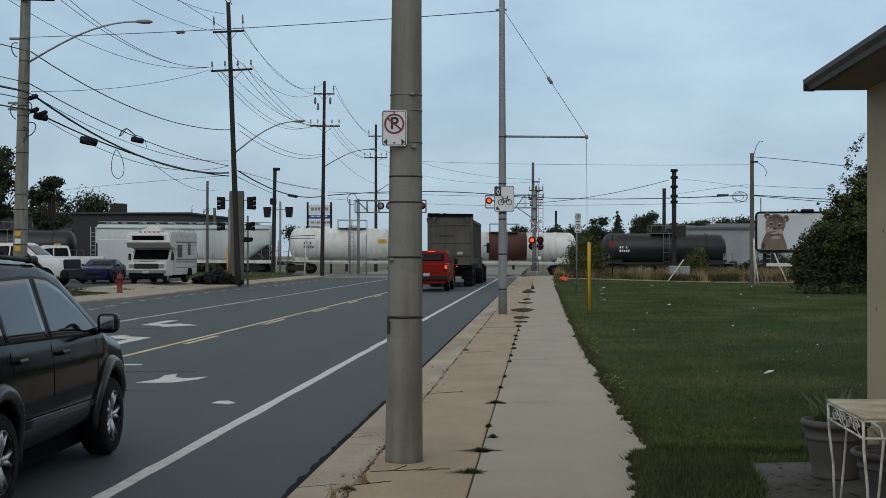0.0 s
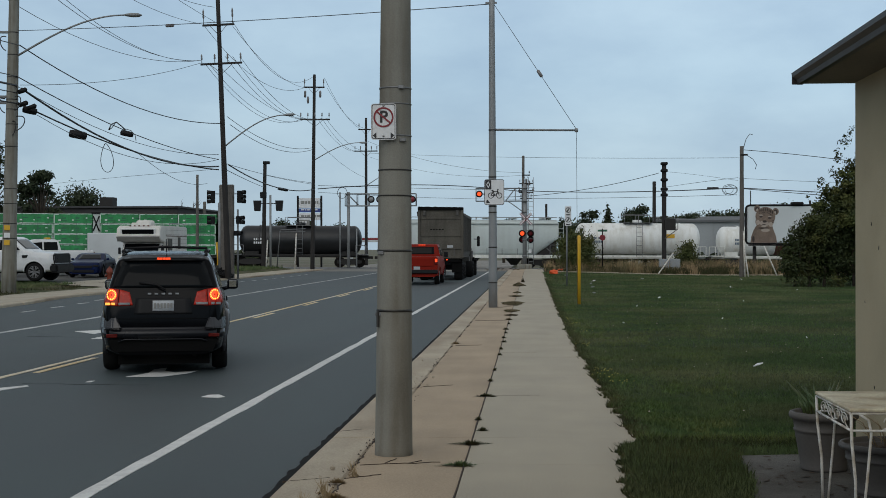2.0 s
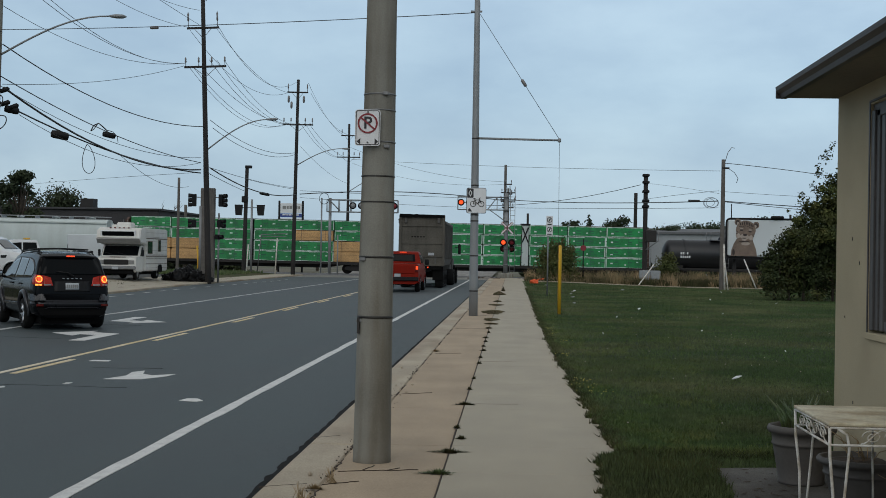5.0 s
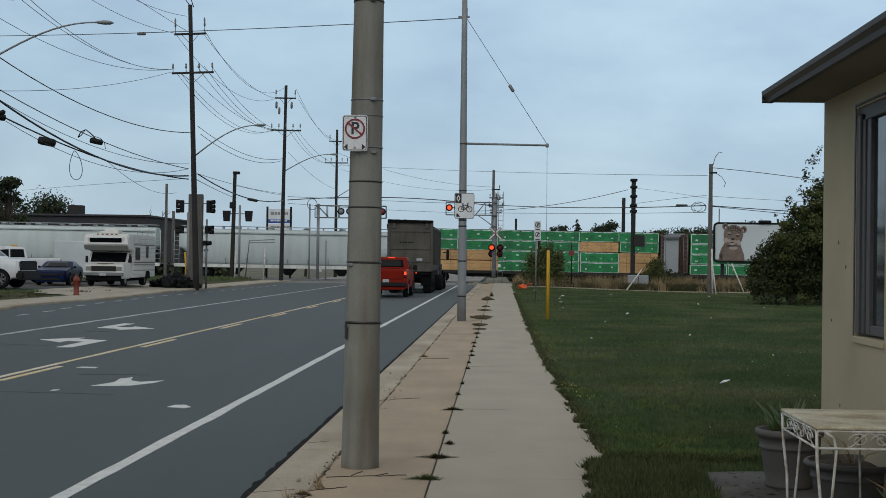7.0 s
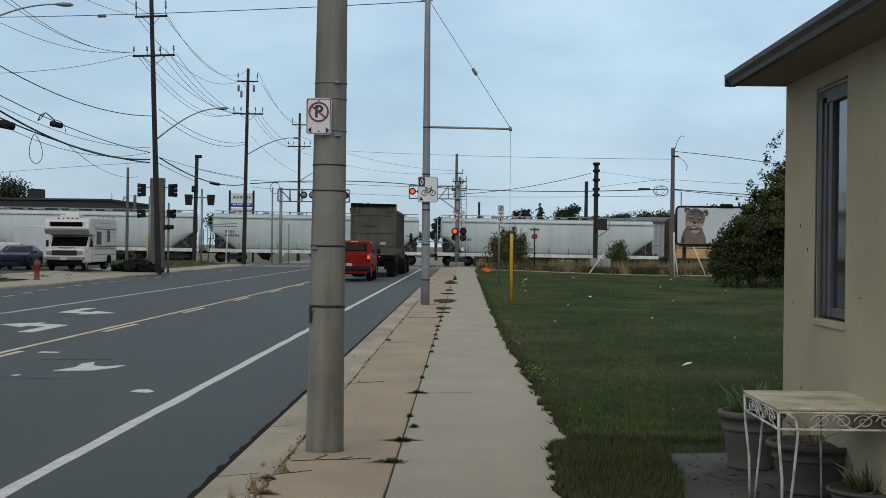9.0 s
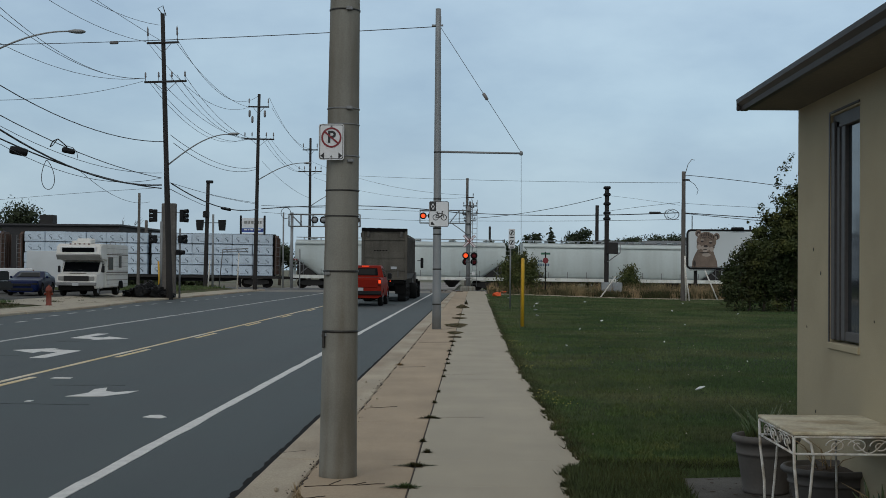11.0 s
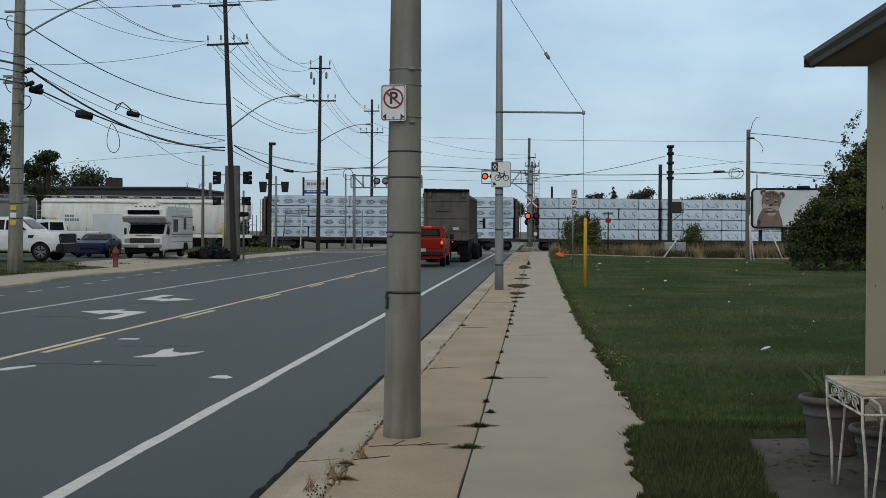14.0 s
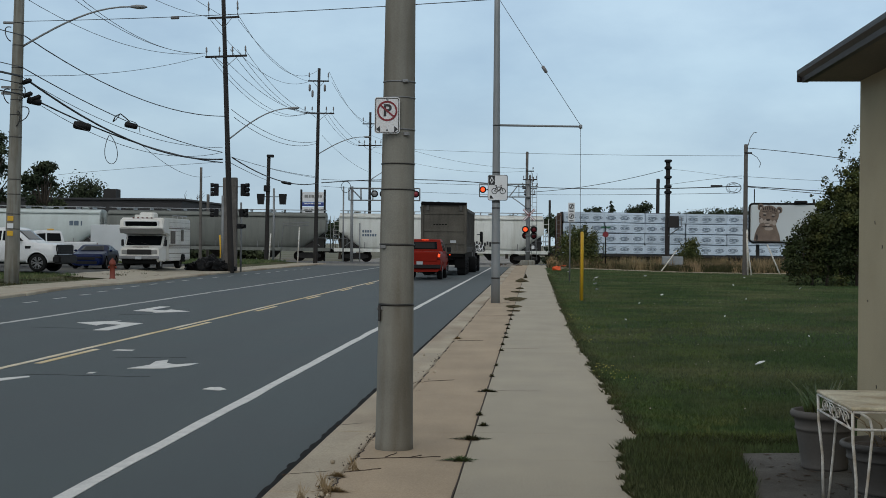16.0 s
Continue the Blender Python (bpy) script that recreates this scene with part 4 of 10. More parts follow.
    tube(b, [(0.0, -0.1, 16.8), (-0.25, -0.1, 17.15), (0.05, -0.1, 17.3), (0.22, -0.1, 16.7)], 0.03, 5)
    part("top_wire", b, M["cable"], A)
    lamp_arm(A, (0.1, 0, 7.9), (3.7, 0, 9.6))
    Bp = wood_pole(-18.66, 115, 0.35, 16.4, 0.7, "tall dark wooden utility pole by the railway")
    crossarm(Bp, 15.3, 0.9, 2, tall=0.7)
    crossarm(Bp, 12.55, 1.3, 5, 0.1, tall=0.55)
    lamp_arm(Bp, (0.1, 0, 9.1), (3.95, 0, 10.6))
    for x, z in ((-0.75, 14.4), (0.55, 14.4), (-0.5, 13.9)):
        b = B()
        lathe(b, [(0.05, 0), (0.1, 0.1), (0.1, 0.5), (0.05, 0.6)], 8, pose(x, -0.2, z))
        part("fuse", b, M["insulator"], Bp)
    C = wood_pole(-18.3, 150, 0, 16.4, 0.0, "dark wooden utility pole beyond the railway")
    crossarm(C, 15.1, 0.85, 2, tall=0.7)
    crossarm(C, 12.7, 1.3, 5, tall=0.55)
    lamp_arm(C, (0.1, 0, 8.9), (4.0, 0, 10.6))
    D = wood_pole(-18.3, 190, 0, 15.8, 0.3, "far wooden utility pole beyond the railway")
    crossarm(D, 14.6, 0.9, 2, tall=0.7)
    # short wooden pole at the corner, and far short poles
    S = wood_pole(-23.1, 116, 0.3, 9.0, 1.0, "short dark wooden pole with boxes", 0.2, 0.15)
    b = B()
    bx(b, (-0.1, 0, 6.2), (0.5, 0.5, 0.55), 0.05)
    part("junction_box", b, M["black"], S)
    b = B()
    bx(b, (0.15, -0.1, 9.0), (0.6, 0.3, 0.25), 0.05)
    part("top_box", b, M["black"], S)
    wood_pole(-29.4, 118, 0.2, 8.2, 0.2, "short wooden pole beside the lot", 0.15, 0.11, "pole_wood_grey")
    wood_pole(-30.7, 126, 0.2, 6.1, 0.2, "short grey post by the track", 0.16, 0.14, "pole_wood_grey")
    # right of the crossing
    sq = wood_pole(11.45, 118, 0.05, 9.2, 0.1, "square dark post stepped with cable clamps", 0.21, 0.19, "pole_wood")
    for z in (9.1, 8.5, 7.7, 6.9, 6.4):
        b = B()
        bx(b, (0, -0.05, z), (0.6, 0.6, 0.24), 0.06)
        part("cable_clamp", b, M["black"], sq)
    wood_pole(11.3, 126, 0, 8.0, 0.3, "short dark post by the track", 0.17, 0.16, "pole_wood")
    rp = wood_pole(14.56, 95, 0.0, 8.9, 0.0, "grey wooden pole at the back of the lawn", 0.18, 0.13, "pole_wood_grey")
    b = B()
    tube(b, [(0.1, 0, 8.7), (0.3, 0, 9.4), (0.55, 0, 9.75), (0.75, 0, 9.7)], 0.025, 5)
    part("top_lamp", b, M["cable_light"], rp)
    b = B()
    bx(b, (0.15, -0.1, 8.3), (0.5, 0.1, 0.12))
    part("crossarm", b, M["pole_wood"], rp)
    b = B()
    tube(b, [(0.3, -0.1, 8.3), (0.75, -0.1, 8.0), (1.0, -0.1, 7.6), (0.9, -0.1, 7.3)], 0.02, 5)
    part("drop_wire", b, M["cable"], rp)
    wood_pole(1.9, 170, 0, 7.4, 0, "far dark wooden post beyond the railway", 0.16, 0.14)
    wood_pole(36, 178, 0, 8.0, 0, "far dark wooden post beyond the railway", 0.16, 0.14)
    far = wood_pole(-0.85, 140, 0, 11.4, 0.3, "grey wooden pole with crossarms behind the crossing mast", 0.19, 0.13, "pole_wood_grey")
    for z, half in ((7.6, 0.75), (7.0, 0.6), (8.4, 0.45), (9.4, 0.4)):
        crossarm(far, z, half, 3 if half > 0.5 else 2, 0.3, tall=0.4)
    far = wood_pole(-0.55, 152, 0, 9.6, 0.2, "grey wooden pole with crossarms beyond the railway", 0.17, 0.12, "pole_wood_grey")
    for z, half in ((9.1, 0.8), (8.3, 0.9)):
        crossarm(far, z, half, 4, 0.0, tall=0.4)


poles()


def wires():
    # street circuits, communication bundles and drops
    wire((-20.53, 53.4, 10.07), (-18.31, 79.4, 9.30), 0.83, 0.024)
    wire((-20.65, 53.4, 8.82), (-18.48, 79.4, 7.16), 0.47, 0.022)
    wire((-20.46, 53.4, 8.33), (-18.48, 79.4, 6.75), 0.92, 0.045, label="thick bundled overhead cable")
    wire((-20.60, 53.4, 8.40), (-18.48, 79.4, 7.46), 0.79, 0.014)
    wire((-20.64, 53.4, 7.77), (-18.48, 79.4, 6.55), 0.50, 0.035, label="thick bundled overhead cable")
    wire((-21.16, 57.0, 7.62), (-18.48, 79.4, 7.16), 0.97, 0.014)
    wire((-20.60, 70.0, 6.91), (-27.02, 112.0, 7.35), 0.65, 0.014)
    wire((-40.11, 112.0, 7.39), (-18.48, 79.4, 6.59), -0.05, 0.012)
    wire((-20.60, 53.4, 10.66), (-1.11, 40.5, 9.16), 0.10, 0.013)
    wire((-21.54, 53.4, 12.23), (-19.60, 79.4, 13.04), 0.95, 0.013)
    wire((-19.41, 53.4, 12.23), (-19.60, 79.4, 13.04), 0.79, 0.013)
    wire((-19.11, 53.4, 12.29), (-19.54, 79.4, 13.04), 0.85, 0.013)
    wire((-20.89, 53.4, 15.38), (-19.47, 79.4, 15.20), 0.79, 0.013)
    wire((-20.84, 53.4, 16.52), (-18.65, 79.4, 15.29), 0.19, 0.013)
    wire((-20.77, 53.4, 16.75), (-18.72, 79.4, 16.19), 1.02, 0.013)
    wire((-20.53, 53.4, 8.47), (-19.60, 79.4, 12.88), 0.34, 0.012)
    wire((-17.67, 79.4, 15.41), (-18.56, 114.9, 16.55), 1.71, 0.014)
    wire((-17.63, 79.4, 15.07), (-19.34, 114.9, 15.63), 0.70, 0.014)
    wire((-19.27, 79.4, 15.02), (-19.38, 114.9, 15.59), 1.43, 0.014)
    wire((-17.19, 79.4, 13.26), (-17.29, 114.9, 13.01), 1.41, 0.014)
    wire((-17.63, 79.4, 13.26), (-17.77, 114.9, 13.01), 1.43, 0.014)
    wire((-18.07, 79.4, 13.26), (-18.26, 114.9, 13.02), 1.35, 0.014)
    wire((-18.55, 79.4, 12.83), (-18.75, 114.9, 12.97), 0.91, 0.014)
    wire((-18.99, 79.4, 12.77), (-19.14, 114.9, 12.97), 1.39, 0.014)
    wire((-19.23, 79.4, 12.77), (-19.53, 114.9, 12.98), 1.50, 0.014)
    wire((-17.97, 79.4, 9.70), (-18.60, 114.9, 10.50), 0.73, 0.018)
    wire((-17.80, 79.4, 9.23), (-18.55, 114.9, 10.36), 0.80, 0.018)
    wire((-17.90, 79.4, 6.85), (-18.50, 114.9, 6.93), 0.64, 0.040, label="thick bundled overhead cable")
    wire((-17.97, 79.4, 6.89), (-18.75, 114.9, 7.51), 0.16, 0.016)
    wire((-18.03, 79.4, 6.55), (-23.17, 116.0, 7.23), 0.04, 0.020)
    wire((-22.87, 116.0, 8.21), (-18.50, 114.9, 7.36), 0.05, 0.014)
    wire((-18.16, 114.9, 11.03), (-18.37, 149.9, 9.77), 0.42, 0.014)
    wire((-18.07, 114.9, 12.82), (-19.57, 149.9, 12.67), 0.61, 0.014)
    wire((-17.68, 114.9, 12.82), (-19.13, 149.9, 12.67), 0.69, 0.014)
    wire((-17.34, 114.9, 12.82), (-18.37, 149.9, 12.67), 0.55, 0.014)
    wire((-17.58, 114.9, 16.44), (-18.94, 149.9, 15.19), 0.68, 0.014)
    wire((-17.34, 114.9, 15.57), (-18.12, 149.9, 15.18), 0.82, 0.014)
    wire((-18.16, 114.9, 6.97), (-0.69, 138.0, 7.59), -0.52, 0.040, label="thick bundled overhead cable")
    wire((-18.16, 114.9, 7.26), (-0.69, 138.0, 7.76), 0.04, 0.018)
    wire((-18.16, 114.9, 6.68), (-0.69, 138.0, 6.85), 0.15, 0.014)
    wire((-17.99, 149.9, 12.48), (14.32, 94.9, 8.10), 0.21, 0.014)
    wire((-18.12, 149.9, 13.80), (-0.68, 138.0, 9.54), 0.81, 0.014)
    wire((-17.86, 149.9, 12.03), (-0.68, 138.0, 9.31), 0.89, 0.012)
    wire((-0.89, 138.0, 7.73), (14.25, 95.1, 6.02), 0.22, 0.035, label="thick bundled overhead cable")
    wire((-0.88, 138.0, 6.92), (14.25, 95.1, 5.55), 0.07, 0.016)
    wire((-2.82, 132.0, 6.85), (11.00, 118.0, 8.33), 0.46, 0.025)
    wire((11.22, 118.0, 7.06), (14.30, 95.0, 6.73), -0.04, 0.014)
    wire((11.44, 118.0, 8.48), (14.31, 95.0, 6.53), -0.05, 0.010)
    wire((14.44, 95.0, 8.67), (22.83, 92.0, 7.43), -0.08, 0.022)
    wire((14.47, 95.0, 6.02), (23.85, 96.0, 5.57), 0.03, 0.030, label="thick bundled overhead cable")
    wire((14.47, 95.0, 5.98), (24.10, 97.0, 5.28), 0.02, 0.022)
    wire((14.38, 95.0, 6.69), (24.58, 99.0, 6.50), 0.05, 0.012)
    # the same lines running on behind the view to the added block there
    for (x, y, z), z1, r in (((-20.53, 53.4, 10.07), 7.8, 0.02), ((-20.65, 53.4, 8.82), 7.6, 0.018), ((-20.64, 53.4, 8.45), 7.2, 0.045), ((-20.64, 53.4, 8.15), 7.0, 0.02), ((-20.64, 53.4, 7.72), 6.6, 0.03)):
        wire((x, y, z), (-24.0, -38.05, z1), 0.5, r)
    b = B()
    lathe(b, [(0, -0.22), (0.06, -0.18), (0.06, 0.18), (0, 0.22)], 8, Matrix.Translation((-13.2, 48.98, 10.05)) @ Vector((19.35, -13, -1.65)).to_track_quat("Z", "Y").to_matrix().to_4x4())
    solo("strain_insulator", b, M["insulator"], Matrix(), "dark insulator on the span wire", "insulator")
    # splice cases and slack loop on the bundle
    for p, d, r in (((-21.07, 62.0, 7.19), 0.42, 0.19), ((-19.96, 66.0, 7.57), 0.33, 0.14), ((-20.35, 54.0, 7.5), 0.3, 0.14), ((-18.44, 100.0, 6.28), 0.4, 0.11)):
        b = B()
        lathe(b, [(0, -d), (r * 0.84, -d * 0.92), (r, -d * 0.6), (r, d * 0.6), (r * 0.84, d * 0.92), (0, d)], 12, Matrix.Translation(p) @ pose(0, 0, 0, 0, 100, 20))
        solo("splice_case", b, M["black"], Matrix(), "black cable splice case hung on the bundle", "splice case", smooth=True)
    # spare cable tied up beside the second case
    b = B()
    tube(b, [(-20.75, 65.6, 7.72), (-20.62, 65.6, 8.0), (-20.4, 65.7, 8.12), (-20.2, 65.8, 7.95), (-20.0, 65.9, 7.75)], 0.03, 6)
    tube(b, [(-20.75, 65.6, 7.72), (-20.6, 65.6, 7.82), (-20.45, 65.7, 8.08)], 0.022, 6)
    tube(b, [(-20.0, 65.9, 7.8), (-19.75, 66, 7.72), (-19.55, 66, 7.5), (-19.5, 66, 7.2)], 0.018, 6)
    solo("cable_tail", b, M["cable"], Matrix(), "spare black cable tied along the line", "cable")
    p = Vector((-20.57, 64.5, 6.98))
    b = B()
    loop = [(0.62 * math.sin(a) * (0.25 + 0.75 * math.sin(a / 2)) + 0.18 * math.sin(a / 2), -0.7 * (1 - math.cos(a))) for a in [2 * math.pi * k / 32 for k in range(33)]]
    tube(b, [p + Vector((x * 0.62, 0, z)) for x, z in loop], 0.017, 6)
    solo("cable_loop", b, M["cable"], Matrix(), "slack loop of black cable hung from the bundle", "cable")
    p = Vector((-16.4, 117.3, 6.72))
    b = B()
    tube(b, [p + Vector((math.cos(a) * 0.42, 0, math.sin(a) * 0.48)) for a in [k * 2 * math.pi / 18 for k in range(19)]], 0.025, 5)
    solo("cable_loop", b, M["cable"], Matrix(), "coil of black cable near the railway", "cable")
    p = Vector((13.75, 95.2, 5.9))
    b = B()
    for dx, q in ((0.0, 0.42), (0.12, 0.36), (-0.1, 0.3)):
        tube(b, [p + Vector((dx + math.cos(a) * q * 1.2, 0, math.sin(a) * q * 0.9)) for a in [k * 2 * math.pi / 18 for k in range(19)]], 0.015, 5)
    bx(b, (12.6, 95.2, 6.02), (0.8, 0.12, 0.14), 0.03)
    solo("cable_loop", b, M["cable"], Matrix(), "coiled spare cable and clamp beside the grey pole", "cable")


wires()

# ---- the freight train ----
TURN = math.degrees(math.atan(TRACK_SLOPE))
SPEED = 13.35
TRAIN = []


def bogie(parent, x):
    b = B()
    for s in (-1, 1):
        slab(b, [(x - 1.1, 0.38), (x - 1.1, 0.62), (x - 0.5, 0.78), (x + 0.5, 0.78), (x + 1.1, 0.62), (x + 1.1, 0.38), (x + 0.45, 0.25), (x - 0.45, 0.25)], "y", s * 1.02 - 0.07, s * 1.02 + 0.07)
    bx(b, (x, 0, 0.62), (0.5, 2.1, 0.25))
    bo = part("bogie", b, M["bogie"], parent, "dark cast-steel bogie")
    for dx in (-0.9, 0.9):
        b = B()
        for s in (-1, 1):
            lathe(b, [(0.0, -0.05), (0.2, -0.05), (0.36, -0.02), (0.42, -0.065), (0.46, -0.065), (0.46, 0.065), (0.42, 0.065), (0.36, 0.02), (0.0, 0.05)], 20, pose(x + dx, s * 0.76, 0.46, 90, 0, 0))
        cyl(b, (x + dx, -0.8, 0.46), (x + dx, 0.8, 0.46), 0.08, n=8)
        part("wheelset", b, M["wheel_rim"], bo, "worn steel wheels")


def end_gear(parent, L, sx):
    b = B()
    x = sx * L / 2
    bx(b, (x + sx * 0.15, 0, 0.95), (0.9, 0.5, 0.3), 0.02)
    bx(b, (x + sx * 0.75, 0, 0.9), (0.5, 0.2, 0.25), 0.03)
    part("coupler", b, M["bogie"], parent, "dark coupler")


def ladder(parent, x, y, z0, z1, w=0.45, m="steel_dull"):
    b = B()
    for s in (-1, 1):
        cyl(b, (x + s * w / 2, y, z0), (x + s * w / 2, y, z1), 0.025, n=5)
    n = int((z1 - z0) / 0.4)
    for k in range(n):
        z = z0 + 0.2 + 0.4 * k
        cyl(b, (x - w / 2, y, z), (x + w / 2, y, z), 0.018, n=4)
    part("ladder", b, m if not isinstance(m, str) else M[m], parent, "steel ladder")


def car_base(s_left, s_right, name, label):
    """A rail car whose body reaches from s_left to s_right along the track at the clip's start."""
    mid, L = (s_left + s_right) / 2, s_right - s_left
    ob = thing(name, Matrix(), label, "rail car", "cars of the freight train")
    TRAIN.append((ob, mid))
    return ob, L


def marks(parent, x, z, rows, m="wrap_print", y=-1.57, h=0.22, w=0.16):
    """Plain bars where painted numbers stand."""
    for i, n in enumerate(rows):
        for k in range(n):
            b = B()
            bx(b, (x + k * (w + 0.06), y, z - i * (h + 0.12)), (w, 0.02, h))
            part("number_bar", b, M[m], parent, "painted car number")


def hopper(s0, s1, m, label, top=4.55, rail="hop_grey", bars=None, logo=False, graffiti=False):
    ob, L = car_base(s0, s1, "hopper_car", label)
    h = L / 2
    b = B()

    def sec(zb, k=1.0):
        half = [(1.28, 1.1), (1.44, 1.35), (1.54, 1.75), (1.595, 2.2), (1.605, 2.6), (1.58, 3.1), (1.5, 3.6), (1.38, 3.95), (1.08, 4.2), (0.5, 4.32)]
        half = [(y * k, max(z, zb) + (top - 4.55)) for y, z in half]
        return [(-y, z) for y, z in half] + [(y, z) for y, z in half[::-1]]
    st = [(-h, 2.75), (-h + 0.02, 2.6), (-h + 2.1, 1.1)] + [(-h + 2.1 + (L - 4.2) * k / 14, 1.1) for k in range(1, 14)] + [(h - 2.1, 1.1), (h - 0.02, 2.6), (h, 2.75)]
    rings = [[b.verts.new((x, y, z)) for y, z in sec(zb)] for x, zb in st]
    n = len(rings[0])
    for r0, r1 in zip(rings, rings[1:]):
        for k in range(n):
            b.faces.new((r0[k], r0[(k + 1) % n], r1[(k + 1) % n], r1[k])).smooth = True
    b.faces.new(rings[0][::-1])
    b.faces.new(rings[-1])
    bmesh.ops.remove_doubles(b, verts=b.verts[:], dist=0.0005)
    bmesh.ops.recalc_face_normals(b, faces=b.faces[:])
    body = part("body", b, m, ob)
    # top chord and side sill
    for s in (-1, 1):
        b = B()
        bx(b, (0, s * 1.47, 3.98 + top - 4.55), (L, 0.16, 0.14), 0.02)
        part("top_chord", b, m, ob)
        b = B()
        bx(b, (0, s * 1.55, 1.06), (L + 0.9, 0.1, 0.3), 0.01)
        part("side_sill", b, M["hop_cream"] if m is not M["hop_dark"] else m, ob, "pale side sill")
    # running board, posts and hatches on the roof
    b = B()
    for s in (-0.55, 0.55):
        bx(b, (0, s, top), (L, 0.35, 0.04))
    for k in range(int(L / 1.5)):
        bx(b, (-h + 0.7 + k * 1.5, 0, top - 0.1), (0.06, 1.5, 0.2))
    part("running_board", b, M["steel"], ob, "galvanised walkway")
    for k in range(6):
        b = B()
        lathe(b, [(0.3, 0), (0.34, 0.05), (0.3, 0.12), (0, 0.15)], 14, pose(-h + L * (k + 0.5) / 6, 0, top - 0.18))
        part("roof_hatch", b, m, ob)
    # side ribs, low vents
    for k in range(9):
        b = B()
        bx(b, (-h + 2.3 + (L - 4.6) * k / 8, -1.585, 1.5), (0.05, 0.03, 0.55))
        part("side_rib", b, M["steel_dull"], ob)
    # discharge hoppers
    for k in range(3):
        x = -h + L * (k + 1) / 4
        b = B()
        lathe(b, [(0.35, 0.28), (0.42, 0.34), (1.35, 1.12)], 4, pose(x, 0, 0, 0, 0, 45))
        part("discharge_hopper", b, M["bogie"], ob, "dark discharge hopper")
    for sx in (-1, 1):
        bogie(ob, sx * (h - 1.5))
        end_gear(ob, L, sx)
        b = B()
        bx(b, (sx * (h - 0.1), 0, 1.15), (1.5, 3.0, 0.08))
        for y in (-1.45, 1.45):
            for x in (h + 0.5, h - 0.7):
                cyl(b, (sx * x, y, 1.15), (sx * x, y, 3.0 if x > h else 2.4), 0.035, n=5)
            cyl(b, (sx * (h + 0.5), y, 2.1), (sx * (h - 0.7), y, 2.1), 0.03, n=5)
        bx(b, (sx * (h - 1.1), 0, 1.9), (0.08, 2.6, 1.6), rot=Matrix.Rotation(sx * radians(-50), 3, "Y"))
        part("end_platform", b, M["steel_dull"], ob)
        # dark plates fill the open triangle under the slope with its shade
        for y in (-1.25, 1.25):
            b = B()
            slab(b, [(sx * (h - 1.95), 1.2), (sx * (h - 0.15), 1.2), (sx * (h - 0.15), 2.55)], "y", y - 0.03, y + 0.03)
            part("end_gusset", b, M["bogie"], ob, "dark plate painting the shaded opening under the end slope")
        b = B()
        bx(b, (sx * (h - 0.55), 0.0, 1.55), (0.6, 1.6, 0.7), 0.05)
        cyl(b, (sx * (h - 0.2), -0.9, 1.9), (sx * (h - 0.2), 0.9, 1.9), 0.16, n=10)
        part("brake_gear", b, M["bogie"], ob, "dark brake gear on the end platform")
        ladder(ob, sx * (h + 0.25), -1.52, 1.0, 4.1, 0.45, m)
    if bars:
        marks(ob, bars, 2.75, (4, 6), y=-1.60)
    if logo:
        b = B()
        for k, w in ((0, 0.34), (0.45, 0.4), (0.9, 0.12)):
            bx(b, (h - 2.5 + k, -1.60, 3.1), (w, 0.02, 0.42))
        part("logo_bars", b, M["wrap_print"], ob, "dark lettering block")
    if graffiti:
        rg = random.Random(3)
        for mname, xa, xb, lift in (("sign_white", -3.3, 3.7, 0.0), ("graffiti_red", -3.2, 1.5, 0.012), ("sign_black", 0.9, 3.6, 0.016), ("sign_black", -3.2, -1.0, 0.02)):
            b = B()
            x = xa
            while x < xb:
                w = rg.uniform(0.35, 0.6)
                n, ph, turns = 18, rg.uniform(0, 6), rg.choice((1.0, 1.5, 2.0))
                pts = [(x + w * q / n + 0.12 * math.sin(ph + turns * 6.28 * q / n), -1.618 - lift, 1.42 + 0.3 * math.sin(ph * 2 + turns * 3.14 * q / n * 2)) for q in range(n + 1)]
                tube(b, pts, 0.075 if mname == "sign_white" else 0.045, 4)
                x += w * 0.75
            part("graffiti", b, M[mname], ob, "scrawled graffiti")
        for k in range(7):
            b = B()
            bx(b, (h - 6.2 + 0.24 * k, -1.61, 1.75 + 0.1 * (k % 2)), (0.16, 0.014, 0.3 if k % 3 else 0.42))
            part("tag_bar", b, M["sign_black"], ob, "black painted lettering")
    return ob


